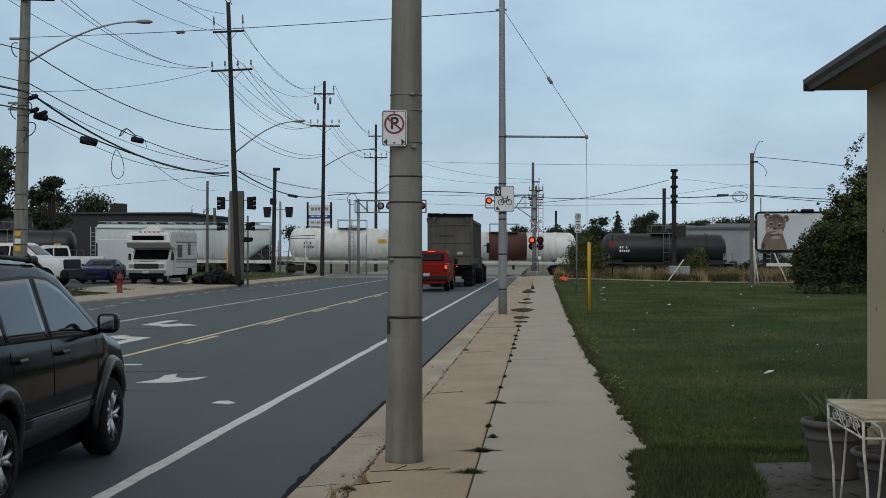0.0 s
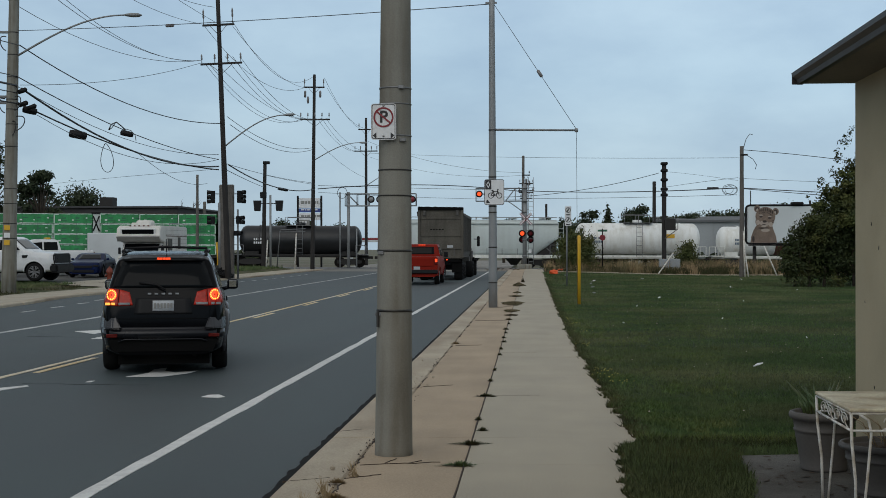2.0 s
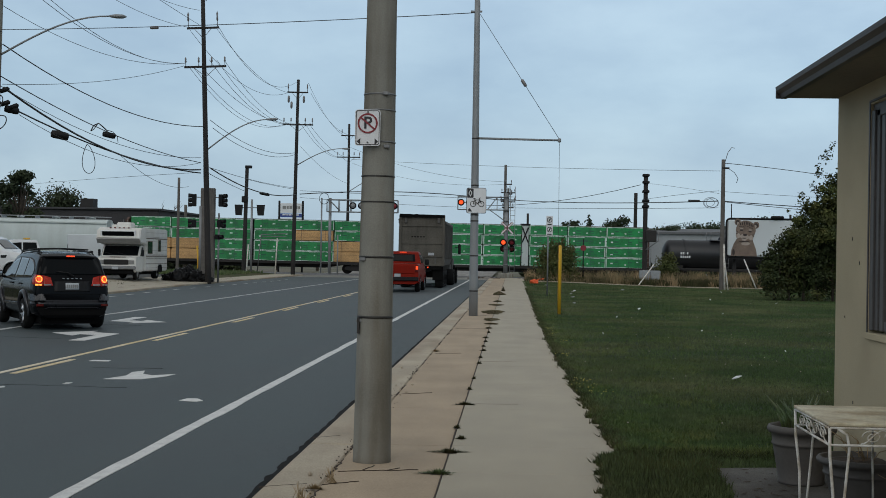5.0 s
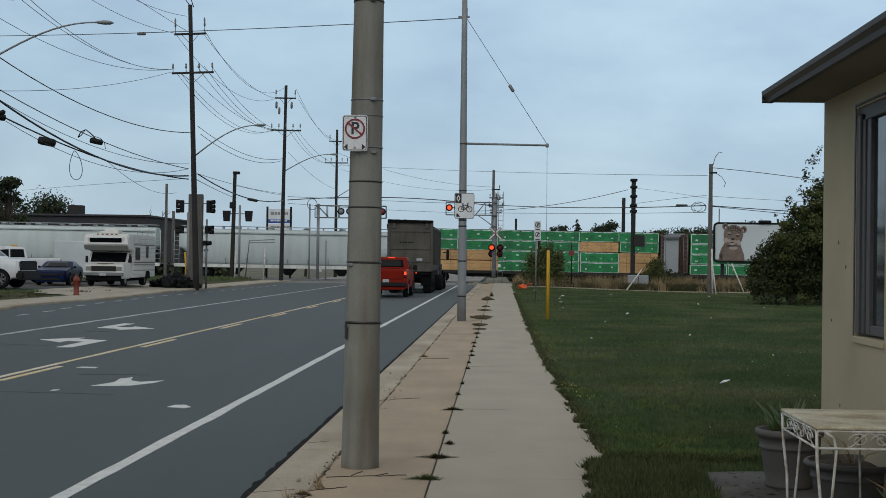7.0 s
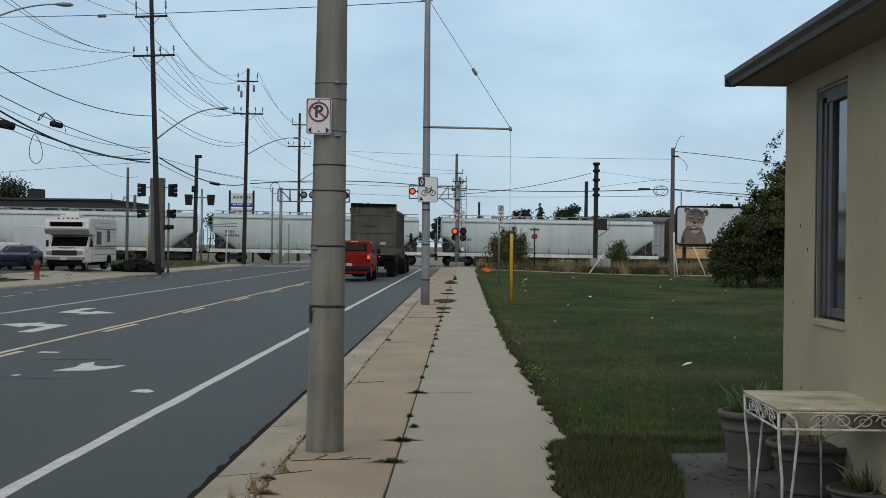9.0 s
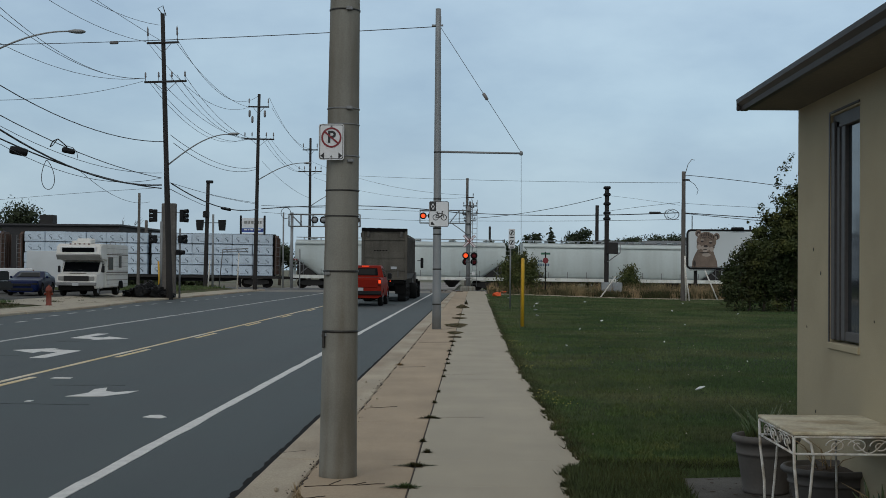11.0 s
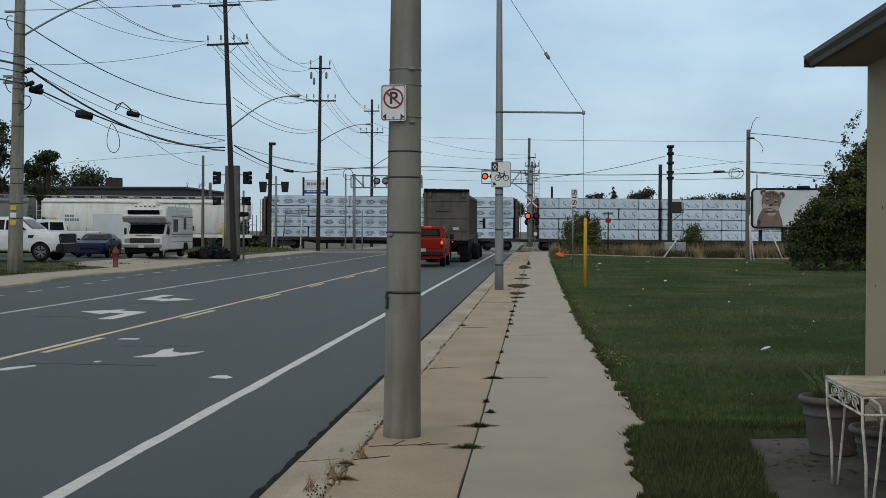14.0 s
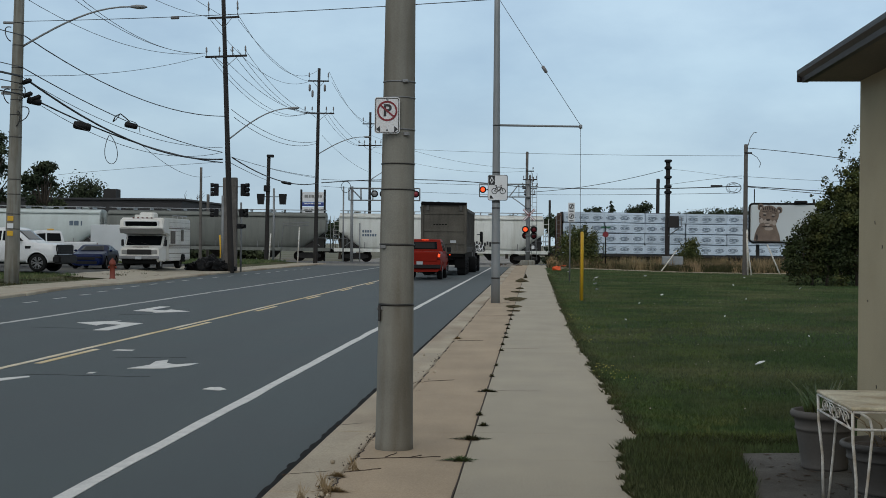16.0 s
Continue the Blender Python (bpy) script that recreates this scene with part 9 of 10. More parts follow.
# ---- buildings in the distance ----
def far_buildings():
    w = thing("warehouse", pose(-57, 162.3, 0.7), "long low dark industrial building with a flat roof", "building")
    b = B()
    bx(b, (0, 0, 2.55), (34.4, 22.7, 6.5))
    part("wall", b, M["dark_wall"], w, "dark wall")
    b = B()
    bx(b, (0, 0, 5.9), (35.0, 23.3, 0.22), 0.03)
    part("roof", b, M["roof_dark"], w, "flat dark roof edge")
    for k in range(6):
        b = B()
        bx(b, (-14 + k * 5.5, -11.4, 3.6), (2.6, 0.12, 1.2))
        part("window", b, M["window"], w)
    b = B()
    bx(b, (7.6, -6.3, 6.6), (1.5, 1.7, 1.2))
    part("roof_unit", b, M["bogie"], w, "brown rooftop unit")
    s = thing("shed", pose(25.5, 175, 0), "pale grey metal shed behind the track", "building")
    b = B()
    bx(b, (0, 0, 2.55), (20, 12, 5.1))
    part("wall", b, M["shed_wall"], s)
    b = B()
    slab(b, [(-6.4, 5.1), (6.4, 5.1), (6.4, 5.35), (0, 5.9), (-6.4, 5.35)], "x", -10.3, 10.3)
    part("roof", b, M["flat_roof"], s)
    for k in range(10):
        b = B()
        bx(b, (-9 + k * 2, -6.03, 2.5), (0.08, 0.06, 4.9))
        part("wall_rib", b, M["shed_wall"], s)
    c = thing("fuel_canopy", pose(-25.5, 222, 0), "white flat filling-station canopy with a red band", "canopy")
    b = B()
    bx(b, (0, 0, 3.3), (11, 7, 0.7), 0.03)
    part("canopy_roof", b, M["trailer_white"], c)
    b = B()
    bx(b, (0, -3.52, 3.42), (11.02, 0.03, 0.3))
    part("red_band", b, M["sign_red"], c)
    for x in (-4, 4):
        b = B()
        bx(b, (x, 0, 1.5), (0.4, 0.4, 3.0), 0.02)
        part("post", b, M["trailer_white"], c)
    c = thing("cargo_box", pose(-27.7, 90.0, 0.24), "white cargo box parked behind the motorhome", "trailer")
    b = B()
    bx(b, (0, 0, 1.5), (2.7, 5.5, 2.35), 0.04)
    part("box", b, M["trailer_white"], c)
    for s2 in (-1, 1):
        for y in (-1.2, 1.2):
            wheel(c, s2 * 1.05, y, 0.36, s2, "steel", 5, 0.25)


far_buildings()


# ---- plants ----
def leaves(name, blobs, count, size, m, seed, parent=None, core=0.55, loose=0.0):
    """A crown of many small leaf cards, gathered in clumps inside the given blobs (x, y, z, rx, ry, rz)."""
    g = np.random.default_rng(seed)
    vol = np.array([b[3] * b[4] * b[5] for b in blobs])
    pick = g.choice(len(blobs), count, p=vol / vol.sum())
    bl = np.array(blobs)[pick]
    d = g.normal(size=(count, 3))
    d /= np.linalg.norm(d, axis=1)[:, None]
    r = (core + (1 - core) * g.random(count) ** 0.75)
    # clumps: pull the shell in and out over its surface
    k = np.array([1 + 0.42 * noise.noise(Vector(v * 3.1 + p)) + 0.3 * noise.noise(Vector(v * 7.3 - p)) for v, p in zip(d, pick[:, None] * 3.1)])
    c = bl[:, :3] + d * bl[:, 3:] * (r * k)[:, None]
    c = c + g.normal(size=(count, 3)) * bl[:, 3:] * loose
    n = d + g.normal(size=(count, 3)) * 0.7
    n /= np.linalg.norm(n, axis=1)[:, None]
    a = np.cross(n, g.normal(size=(count, 3)))
    a /= np.linalg.norm(a, axis=1)[:, None]
    b = np.cross(n, a)
    s = size * (0.6 + 0.8 * g.random(count))[:, None]
    v = np.stack([c - a * s, c - b * s * 0.55 + a * s * 0.1, c + a * s, c + b * s * 0.55 + a * s * 0.1], 1).reshape(-1, 3)
    f = np.arange(count * 4).reshape(-1, 4)
    me = raw(name, v.tolist(), f.tolist(), m)
    ob = new(name, me)
    if parent is not None:
        ob.parent = parent
    return ob


def tree(x, y, H, spread, label, seed, m="leaf_far", count=2600, size=0.3, trunk=0.35, airy=False, conifer=False):
    t = thing("tree", pose(x, y, 0), label, "tree", "trees in the distance")
    rg = random.Random(seed)
    b = B()
    tube(b, [(0, 0, -0.2), (rg.uniform(-0.2, 0.2), 0, H * 0.4), (rg.uniform(-0.4, 0.4), rg.uniform(-0.3, 0.3), H * 0.85)], [trunk, trunk * 0.7, trunk * 0.2], 8)
    part("trunk", b, M["bark"], t)
    blobs = []
    if conifer:
        for k in range(9):
            z = H * (0.15 + 0.09 * k)
            r = spread * (1 - k / 9.5)
            blobs.append((0, 0, z, r, r, H * 0.075))
    else:
        n = 26 if airy else 14
        for k in range(n):
            a = rg.uniform(0, 6.28)
            rr = spread * rg.uniform(0.15, 0.75)
            z = H * rg.uniform(0.45, 0.88)
            s = spread * rg.uniform(0.2, 0.42) * (0.75 if airy else 1)
            p = (rr * math.cos(a), rr * math.sin(a), z)
            blobs.append((*p, s, s, s * 0.75))
            b = B()
            tube(b, [(0, 0, H * rg.uniform(0.25, 0.45)), (p[0] * 0.5, p[1] * 0.5, z * 0.8), p], [trunk * 0.4, trunk * 0.25, trunk * 0.08], 5)
            part("limb", b, M["bark"], t)
    leaves("crown", blobs, int(count * (1.7 if airy else 2.4)), size * 0.6, M[m], seed, t, 0.12, 0.22)
    return t


def plants():
    tree(-52.8, 128, 13.6, 4.2, "tall dark broadleaf tree by the warehouse", 1, count=4200, airy=True)
    tree(-58.0, 126, 13.0, 4.0, "tall dark broadleaf tree by the warehouse", 2, count=3600, airy=True)
    tree(-47.9, 130, 10.4, 2.5, "leaning dark tree beside the warehouse", 3, count=2200, airy=True)
    tree(-68.0, 178, 11.4, 4.4, "round dark tree behind the warehouse", 4, count=3200)
    tree(-62.0, 180, 10.3, 6.0, "round dark tree behind the warehouse", 5, count=2600)
    # bare shrub top over the roof
    t = thing("bare_tree", pose(-46.6, 172, 0), "leafless grey tree behind the warehouse", "tree", "trees in the distance")
    rg = random.Random(9)
    b = B()
    for tx in (-1.9, 0.0, 1.6, 3.1):
        top = rg.uniform(6.4, 8.0)
        tube(b, [(tx, 0, -0.2), (tx + 0.1, 0, top * 0.6), (tx + 0.2, 0, top)], [0.12, 0.07, 0.02], 5)
        for k in range(14):
            h = rg.uniform(0.5, 0.95) * top
            sd, up = rg.uniform(-1.1, 1.1), rg.uniform(0.5, 1.3)
            tube(b, [(tx + 0.1, 0, h), (tx + 0.1 + sd * 0.6, rg.uniform(-0.4, 0.4), h + up * 0.5), (tx + 0.1 + sd, rg.uniform(-0.6, 0.6), h + up)], [0.035, 0.025, 0.008], 4)
    part("branch", b, M["bark"], t, "bare branches")
    for x, y, H, sp, sd, con in ((3.5, 160, 6.6, 3.2, 11, False), (7.0, 166, 7.0, 2.6, 12, False), (8.9, 158, 7.6, 1.5, 13, True), (12.4, 165, 7.4, 2.7, 14, False), (15.2, 170, 6.4, 2.2, 21, False), (19.5, 172, 6.4, 2.6, 15, False), (24.0, 192, 7.4, 3.2, 16, False), (25.2, 180, 7.2, 4.2, 17, False), (-3.5, 175, 6.0, 2.5, 18, False), (33, 175, 7.5, 3.5, 19, False), (-24.5, 170, 5.6, 2.6, 20, False), (-30, 172, 6.0, 2.6, 22, False)):
        tree(x, y, H, sp, "dark evergreen beyond the railway" if con else "dark broadleaf tree beyond the railway", sd, conifer=con, count=2200, size=0.26, trunk=0.2)
    # the big hedge-like bush at the lawn's edge
    t = thing("bush", pose(0, 0, 0), "big rounded dark green bush at the edge of the lawn", "bush")
    rg = random.Random(31)
    crest = ((11.9, 1.5), (12.35, 2.5), (12.9, 3.3), (13.4, 4.0), (14.2, 4.8), (14.7, 5.5), (15.3, 6.4), (16.2, 7.0), (18.5, 7.2), (22.0, 6.2))
    # an inner mass, then loose clumps of uneven size over its surface
    blobs = [(13.3, 66.6, 1.3, 1.0, 1.4, 1.1), (14.3, 66.8, 1.9, 1.3, 1.8, 1.8), (15.6, 67.2, 2.6, 1.6, 2.0, 2.5), (17.4, 67.6, 3.2, 2.0, 2.2, 3.1), (20.0, 68.2, 3.2, 2.4, 2.4, 2.9)]
    lit_clumps = []
    for k in range(210):
        x = 12.1 + 8.4 * rg.random() ** 1.5
        top = curve(crest, x)
        q = 0.42 if x < 13 else 0.62
        r = rg.uniform(0.22, q)
        z = max(0.25, (top - r) * rg.random() ** 0.55)
        y = 66.6 - rg.uniform(0.3, 2.3) * (1 - (z / (top + 0.6)) ** 2) + rg.uniform(-0.3, 0.5)
        blobs.append((x + rg.uniform(-0.15, 0.15), y, z, r * rg.uniform(0.8, 1.4), r, r * rg.uniform(0.6, 1.1)))
    for x, z, r in ((14.72, 6.5, 0.24), (14.78, 6.9, 0.16), (14.66, 6.1, 0.22), (15.1, 7.0, 0.3), (15.3, 7.5, 0.2), (13.35, 4.35, 0.2), (13.9, 5.0, 0.22), (12.6, 3.05, 0.18), (15.45, 7.7, 0.14), (14.45, 5.5, 0.26), (16.4, 7.5, 0.4)):
        blobs.append((x, 66.2, z, r, r, r * 1.35))
    # paler leaf clumps paint the light on the bush's upper outer face
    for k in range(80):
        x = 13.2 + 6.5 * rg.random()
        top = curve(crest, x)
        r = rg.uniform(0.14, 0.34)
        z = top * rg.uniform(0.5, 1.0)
        lit_clumps.append((x, 66.2 - 1.7 * (1 - (z / (top + 0.6)) ** 2), z, r * 1.2, r, r))
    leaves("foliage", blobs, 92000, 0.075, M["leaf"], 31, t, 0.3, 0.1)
    leaves("young_foliage", lit_clumps, 15000, 0.07, M["leaf_light"], 32, t, 0.2, 0.2)
    for k in range(9):
        b = B()
        x = 12.6 + k * 0.7
        tube(b, [(x, 66, 0), (x + rg.uniform(-0.4, 0.4), 66, 1.5), (x + rg.uniform(-0.6, 0.6), 66, 2.6 + k * 0.35)], [0.08, 0.06, 0.02], 6)
        part("stem", b, M["bark"], t)
    for x, y, bl, cnt, lab, sd in ((3.45, 105.8, [(0, 0, 1.0, 1.5, 1.2, 1.0), (-0.6, 0, 1.8, 0.8, 0.7, 0.9), (0.7, 0.1, 1.9, 0.8, 0.8, 0.9), (0.1, 0, 2.5, 0.5, 0.5, 0.8), (-1.0, 0, 2.3, 0.3, 0.3, 0.7), (1.2, 0, 2.4, 0.3, 0.3, 0.7), (0.5, 0, 3.0, 0.22, 0.3, 0.6), (-0.4, 0, 2.9, 0.22, 0.3, 0.6)], 5200, "loose green shrub by the crossing", 41), (12.2, 107.5, [(0, 0, 1.0, 0.8, 0.7, 0.9), (0.1, 0, 1.8, 0.5, 0.5, 0.6)], 2000, "small green shrub in the dry grass", 42),
                                   (-31.5, 59.5, [(0, 0, 0.6, 1.6, 1.0, 0.7), (1.2, 0, 0.4, 1.0, 0.8, 0.5)], 3000, "low green weeds beside the parked truck", 43)):
        t = thing("shrub", pose(x, y, 0), lab, "shrub")
        leaves("foliage", bl, cnt * 2, 0.085, M["leaf_light"], sd, t, 0.1, 0.28)
        for k in range(4):
            b = B()
            tube(b, [(0, 0, 0), (0.15 * (k - 1.5), 0, 0.9), (0.3 * (k - 1.5), 0.05, 1.8 if cnt > 2500 else 1.2)], [0.03, 0.025, 0.01], 5)
            part("stem", b, M["bark"], t)


plants()


def rubble():
    """Dark stones and clods heaped round the foot of the crossing mast."""
    rg = random.Random(21)
    for k in range(46):
        b = B()
        r = rg.uniform(0.12, 0.38)
        bmesh.ops.create_icosphere(b, subdivisions=1, radius=r)
        for v in b.verts:
            q = 1 + 0.5 * noise.noise(v.co * 5 + Vector((k, 0, 0)))
            v.co = Vector((v.co.x * q * 1.3, v.co.y * q, v.co.z * q * 0.5))
        solo("stone", b, M["ballast"] if rg.random() < 0.5 else M["soil"], pose(rg.choice((rg.uniform(-3.4, -1.2), rg.uniform(0.6, 3.0))), rg.uniform(112.5, 118.5), rg.uniform(0.0, 0.08), 0, 0, rg.uniform(0, 360)), "dark stone lying by the crossing mast", "stone", "stones by the crossing")


rubble()


def track_hedge():
    """Low scrub behind the track that hides the far horizon."""
    rg = random.Random(12)
    for k in range(26):
        x = -75 + k * 4.6
        if -25 < x < 2:
            continue
        t = thing("scrub", pose(x, 139 + TRACK_SLOPE * x + rg.uniform(-1.5, 1.5), -0.1), "low dark scrub growing behind the railway track", "shrub", "scrub behind the track")
        bl = [(rg.uniform(-2, 2), rg.uniform(-0.5, 0.5), rg.uniform(0.3, 1.3), rg.uniform(1.0, 2.0), 1.0, rg.uniform(0.5, 1.0)) for q in range(5)]
        leaves("foliage", bl, 520, 0.3, M["leaf_far"], 200 + k, t, 0.1)


track_hedge()


def blades(name, xy, h, w, m, seed, z0, label, category, lean=0.5, fn=None):
    """Grass as single bent blades; xy are their feet."""
    g = np.random.default_rng(seed)
    n = len(xy)
    base = np.concatenate([xy, np.full((n, 1), z0) if np.isscalar(z0) else np.asarray(z0)[:, None]], 1)
    a = g.random(n) * 6.283
    side = np.stack([np.cos(a), np.sin(a), np.zeros(n)], 1)
    b = g.random(n) * 6.283
    hh = h * (0.5 + g.random(n))
    tip = base + np.stack([np.cos(b) * lean * hh * g.random(n), np.sin(b) * lean * hh * g.random(n), hh], 1)
    ww = (w * (0.6 + 0.8 * g.random(n)))[:, None]
    v = np.stack([base - side * ww, base + side * ww, tip], 1).reshape(-1, 3)
    me = raw(name, v.tolist(), np.arange(3 * n).reshape(-1, 3).tolist(), m)
    return tagged(new(name, me), label, category, kind="stuff")


def edge_x(y):
    """Where the lawn creeps over the sidewalk."""
    line = ((8, 0.75), (10.6, 0.74), (11.3, 0.77), (11.75, 0.76), (11.95, 0.86), (12.2, 1.0), (12.55, 1.02), (12.8, 0.95), (13.3, 0.98), (14.5, 0.95), (16.7, 0.93), (18.6, 0.88), (21.5, 0.86), (25.7, 0.81), (40, 0.8), (84, 0.85))
    return curve(line, y) + 0.025 * noise.noise((y * 2.3, 0.3, 0)) + 0.06 * noise.noise((y * 6.1, 1.3, 0)) + 0.085 * noise.noise((y * 13.1, 1.3, 2)) - 0.12 * max(0.0, noise.noise((y * 3.3, 4.3, 5)) - 0.15)


def patio_x(y):
    """Where the patio's edge stops the grass."""
    return curve(((8, 1.5), (9.43, 1.53), (10.1, 1.66), (10.9, 1.69), (11.42, 1.72), (11.5, 2.1), (11.6, 2.6)), y)


def grass():
    g = np.random.default_rng(5)
    # lawn: thinning with distance
    pts = []
    for k0, (y0, y1, x1, n) in enumerate(((8.3, 12.2, 1.9, 26000), (12.0, 16, 4.6, 52000), (16, 24, 7, 60000), (24, 40, 11, 60000), (40, 62, 15, 50000), (62, 100.5, 24, 60000))):
        y = y0 + (y1 - y0) * g.random(n)
        ex = np.array([edge_x(v) for v in y])
        x = ex + ((np.array([patio_x(v) for v in y]) if k0 == 0 else x1) - ex) * g.random(n)
        pts.append((np.stack([x, y], 1), n, y0))
    for k, (p, n, y0) in enumerate(pts):
        blades("grass_blades", p, (0.05, 0.034, 0.034, 0.038, 0.045, 0.06)[k], (0.0035, 0.004, 0.0055, 0.008, 0.013, 0.02)[k], M["blade"], 50 + k, [WALK_Z + fall(u, v) for u, v in p], "short green lawn grass", "grass", 0.8)
    # taller fringe creeping over the slab edge
    for m, n, wd, sd, off in (("leaf", 16000, 0.011, 60, 0.02), ("blade", 24000, 0.006, 67, 0.06), ("weed", 7000, 0.010, 68, 0.0)):
        y = 8.3 + 70 * g.random(n) ** 1.7
        ex = np.array([edge_x(v) for v in y])
        p = np.stack([ex + g.normal(size=n) * 0.022 + off + 0.1 * g.random(n) ** 2, y], 1)
        blades("grass_fringe", p, 0.042, wd, M[m], sd, WALK_Z, "ragged grass fringe along the sidewalk", "grass", 1.5)
    # tuft between sidewalk and patio
    n = 26000
    y = 8.3 + 3.6 * g.random(n)
    x = 0.80 + (1.78 - 0.80) * g.random(n)
    keep = (x > np.array([edge_x(v) for v in y])) & (x < np.array([patio_x(v) for v in y]) + 0.02 * np.sin(y * 17))
    tuft = np.stack([x, y], 1)[keep]
    blades("long_grass", tuft[::3], 0.08, 0.0045, M["blade"], 61, WALK_Z - 0.01, "longer grass between sidewalk and patio", "grass", 0.7)
    blades("long_grass", tuft[1::2], 0.075, 0.006, M["leaf"], 73, WALK_Z - 0.01, "longer grass between sidewalk and patio", "grass", 0.7)
    # clover and broad leaves, in patches
    n = 60000
    y = 12.6 + 45 * g.random(n) ** 1.6
    x = np.array([edge_x(v) for v in y]) + 0.04 + (0.5 + 0.12 * (y - 8)) * g.random(n) ** 1.5
    keep = np.array([noise.noise((a * 1.3, c * 0.7, 11)) + 0.5 * noise.noise((a * 5, c * 2.5, 3)) for a, c in zip(x, y)]) > 0.16
    p = np.stack([x, y], 1)[keep]
    blades("clover_patches", p, 0.035, 0.007, M["clover"], 72, WALK_Z + 0.005, "pale green clover patches in the lawn", "grass", 1.6)
    # a ragged ridge of weeds where the lawn stops short of the building's bed
    n = 5200
    x, y = 0.98 + 1.5 * g.random(n), 12.15 + 0.4 * g.random(n)
    blades("weed_ridge", np.stack([x, y], 1)[:2600], 0.07, 0.006, M["clover"], 70, WALK_Z, "ragged clover along the end of the lawn", "grass", 1.3)
    # these blades carry the shadow of the lawn's edge in their dark colour
    blades("weed_ridge", np.stack([x, y - 0.15], 1)[2600:], 0.06, 0.009, M["leaf"], 71, WALK_Z, "broad weeds coloured dark for the shadowed edge of the lawn", "grass", 1.5)
    # dry grass along the railway
    n = 60000
    x = 1.2 + 24 * g.random(n)
    y = 102.5 + 9 * g.random(n)
    lush = np.array([noise.noise((a * 0.45, c * 0.5, 0)) + 0.6 * noise.noise((a * 1.7, c * 1.7, 4)) for a, c in zip(x, y)])
    keep = lush > 0.3
    blades("dry_grass", np.stack([x, y], 1)[keep], 0.95, 0.03, M["blade_dry"], 66, -0.3, "tall dry straw-coloured grass along the track", "grass", 0.5)
    keep = (lush <= 0.3) & (lush > -0.05)
    blades("dry_grass", np.stack([x, y], 1)[keep], 0.5, 0.03, M["blade_dry"], 62, -0.28, "tall dry straw-coloured grass along the track", "grass", 0.5)
    keep = (lush <= 0.0) | ((lush > 0.05) & (lush < 0.2))
    blades("rough_grass", np.stack([x, y], 1)[keep], 0.55, 0.035, M["weed"], 63, -0.28, "green-brown rough grass along the track", "grass", 0.5)
    n = 26000
    x, y = -60 + 38.5 * g.random(n), 96.5 + 21 * g.random(n)
    blades("verge_grass", np.stack([x, y], 1), 0.2, 0.03, M["blade"], 64, 0.19, "rough green grass on the bank", "grass", 0.6)
    n = 9000
    x, y = -36 + 14.6 * g.random(n), 55.8 + 7.0 * g.random(n)
    blades("verge_grass", np.stack([x, y], 1), 0.13, 0.02, M["blade"], 65, 0.21, "rough green grass beside the lot", "grass", 0.6)
    n = 5000
    x, y = -22.6 + 2.3 * g.random(n), 46 + 30 * g.random(n)
    keep = np.array([noise.noise((a * 0.9, c * 0.5, 7)) for a, c in zip(x, y)]) > 0.12
    blades("verge_weeds", np.stack([x, y], 1)[keep], 0.12, 0.02, M["weed"], 69, 0.09, "brown weeds creeping over the far sidewalk", "grass", 1.2)
    # weeds in the long joint
    rg = random.Random(77)
    spots = [(-0.53, 16.1, 0.12), (-0.53, 12.15, 0.145), (-0.57, 10.95, 0.14), (-0.53, 13.85, 0.04), (-0.46, 13.05, 0.06), (-0.53, 17.9, 0.03), (-0.52, 19.5, 0.03), (-0.51, 22.3, 0.05), (-0.52, 23.6, 0.04), (-0.5, 25.4, 0.08), (-0.53, 26.6, 0.05), (-0.52, 28.1, 0.05), (-0.54, 29.4, 0.1), (-0.51, 31.5, 0.05), (-1.4, 9.5, 0.16), (-1.45, 10.1, 0.1), (-1.38, 25, 0.1)]
    for x, y, r in spots:
        r *= 0.7 if x < -1.2 else 0.65 if r < 0.11 else 1.0
        t = thing("weed_tuft", pose(x, y, WALK_Z), "low green-brown weed growing in a pavement joint", "weed", "weeds in the joints")
        n = int(160 + 1500 * r)
        gg = np.random.default_rng(int(y * 100))
        a, rr = gg.random(n) * 6.283, r * gg.random(n) ** 0.7
        lobe = 0.7 + 0.35 * np.sin(a * 3 + y) + 0.25 * np.sin(a * 7 + 2 * y)
        dome = np.clip(1.15 - rr / r, 0.15, 1)
        rr = rr * lobe
        base = np.stack([rr * np.cos(a) * 1.15, rr * np.sin(a) * 0.5, np.zeros(n)], 1)
        tip = base + np.stack([np.cos(a) * (0.012 + 0.12 * r) + gg.normal(size=n) * 0.012, np.sin(a) * 0.03, (0.01 + 0.04 * gg.random(n)) * dome], 1)
        sd = np.stack([-np.sin(a), np.cos(a), np.zeros(n)], 1) * 0.006 * (1 + y / 25)
        v = np.stack([base - sd, base + sd, tip], 1).reshape(-1, 3)
        me = raw("leaf_mat", v.tolist(), np.arange(3 * n).reshape(-1, 3).tolist(), M["blade_dry"] if x < -1.2 else M["blade"] if 10.5 < y < 11.5 else M["weed"])
        new("leaf_mat", me).parent = t
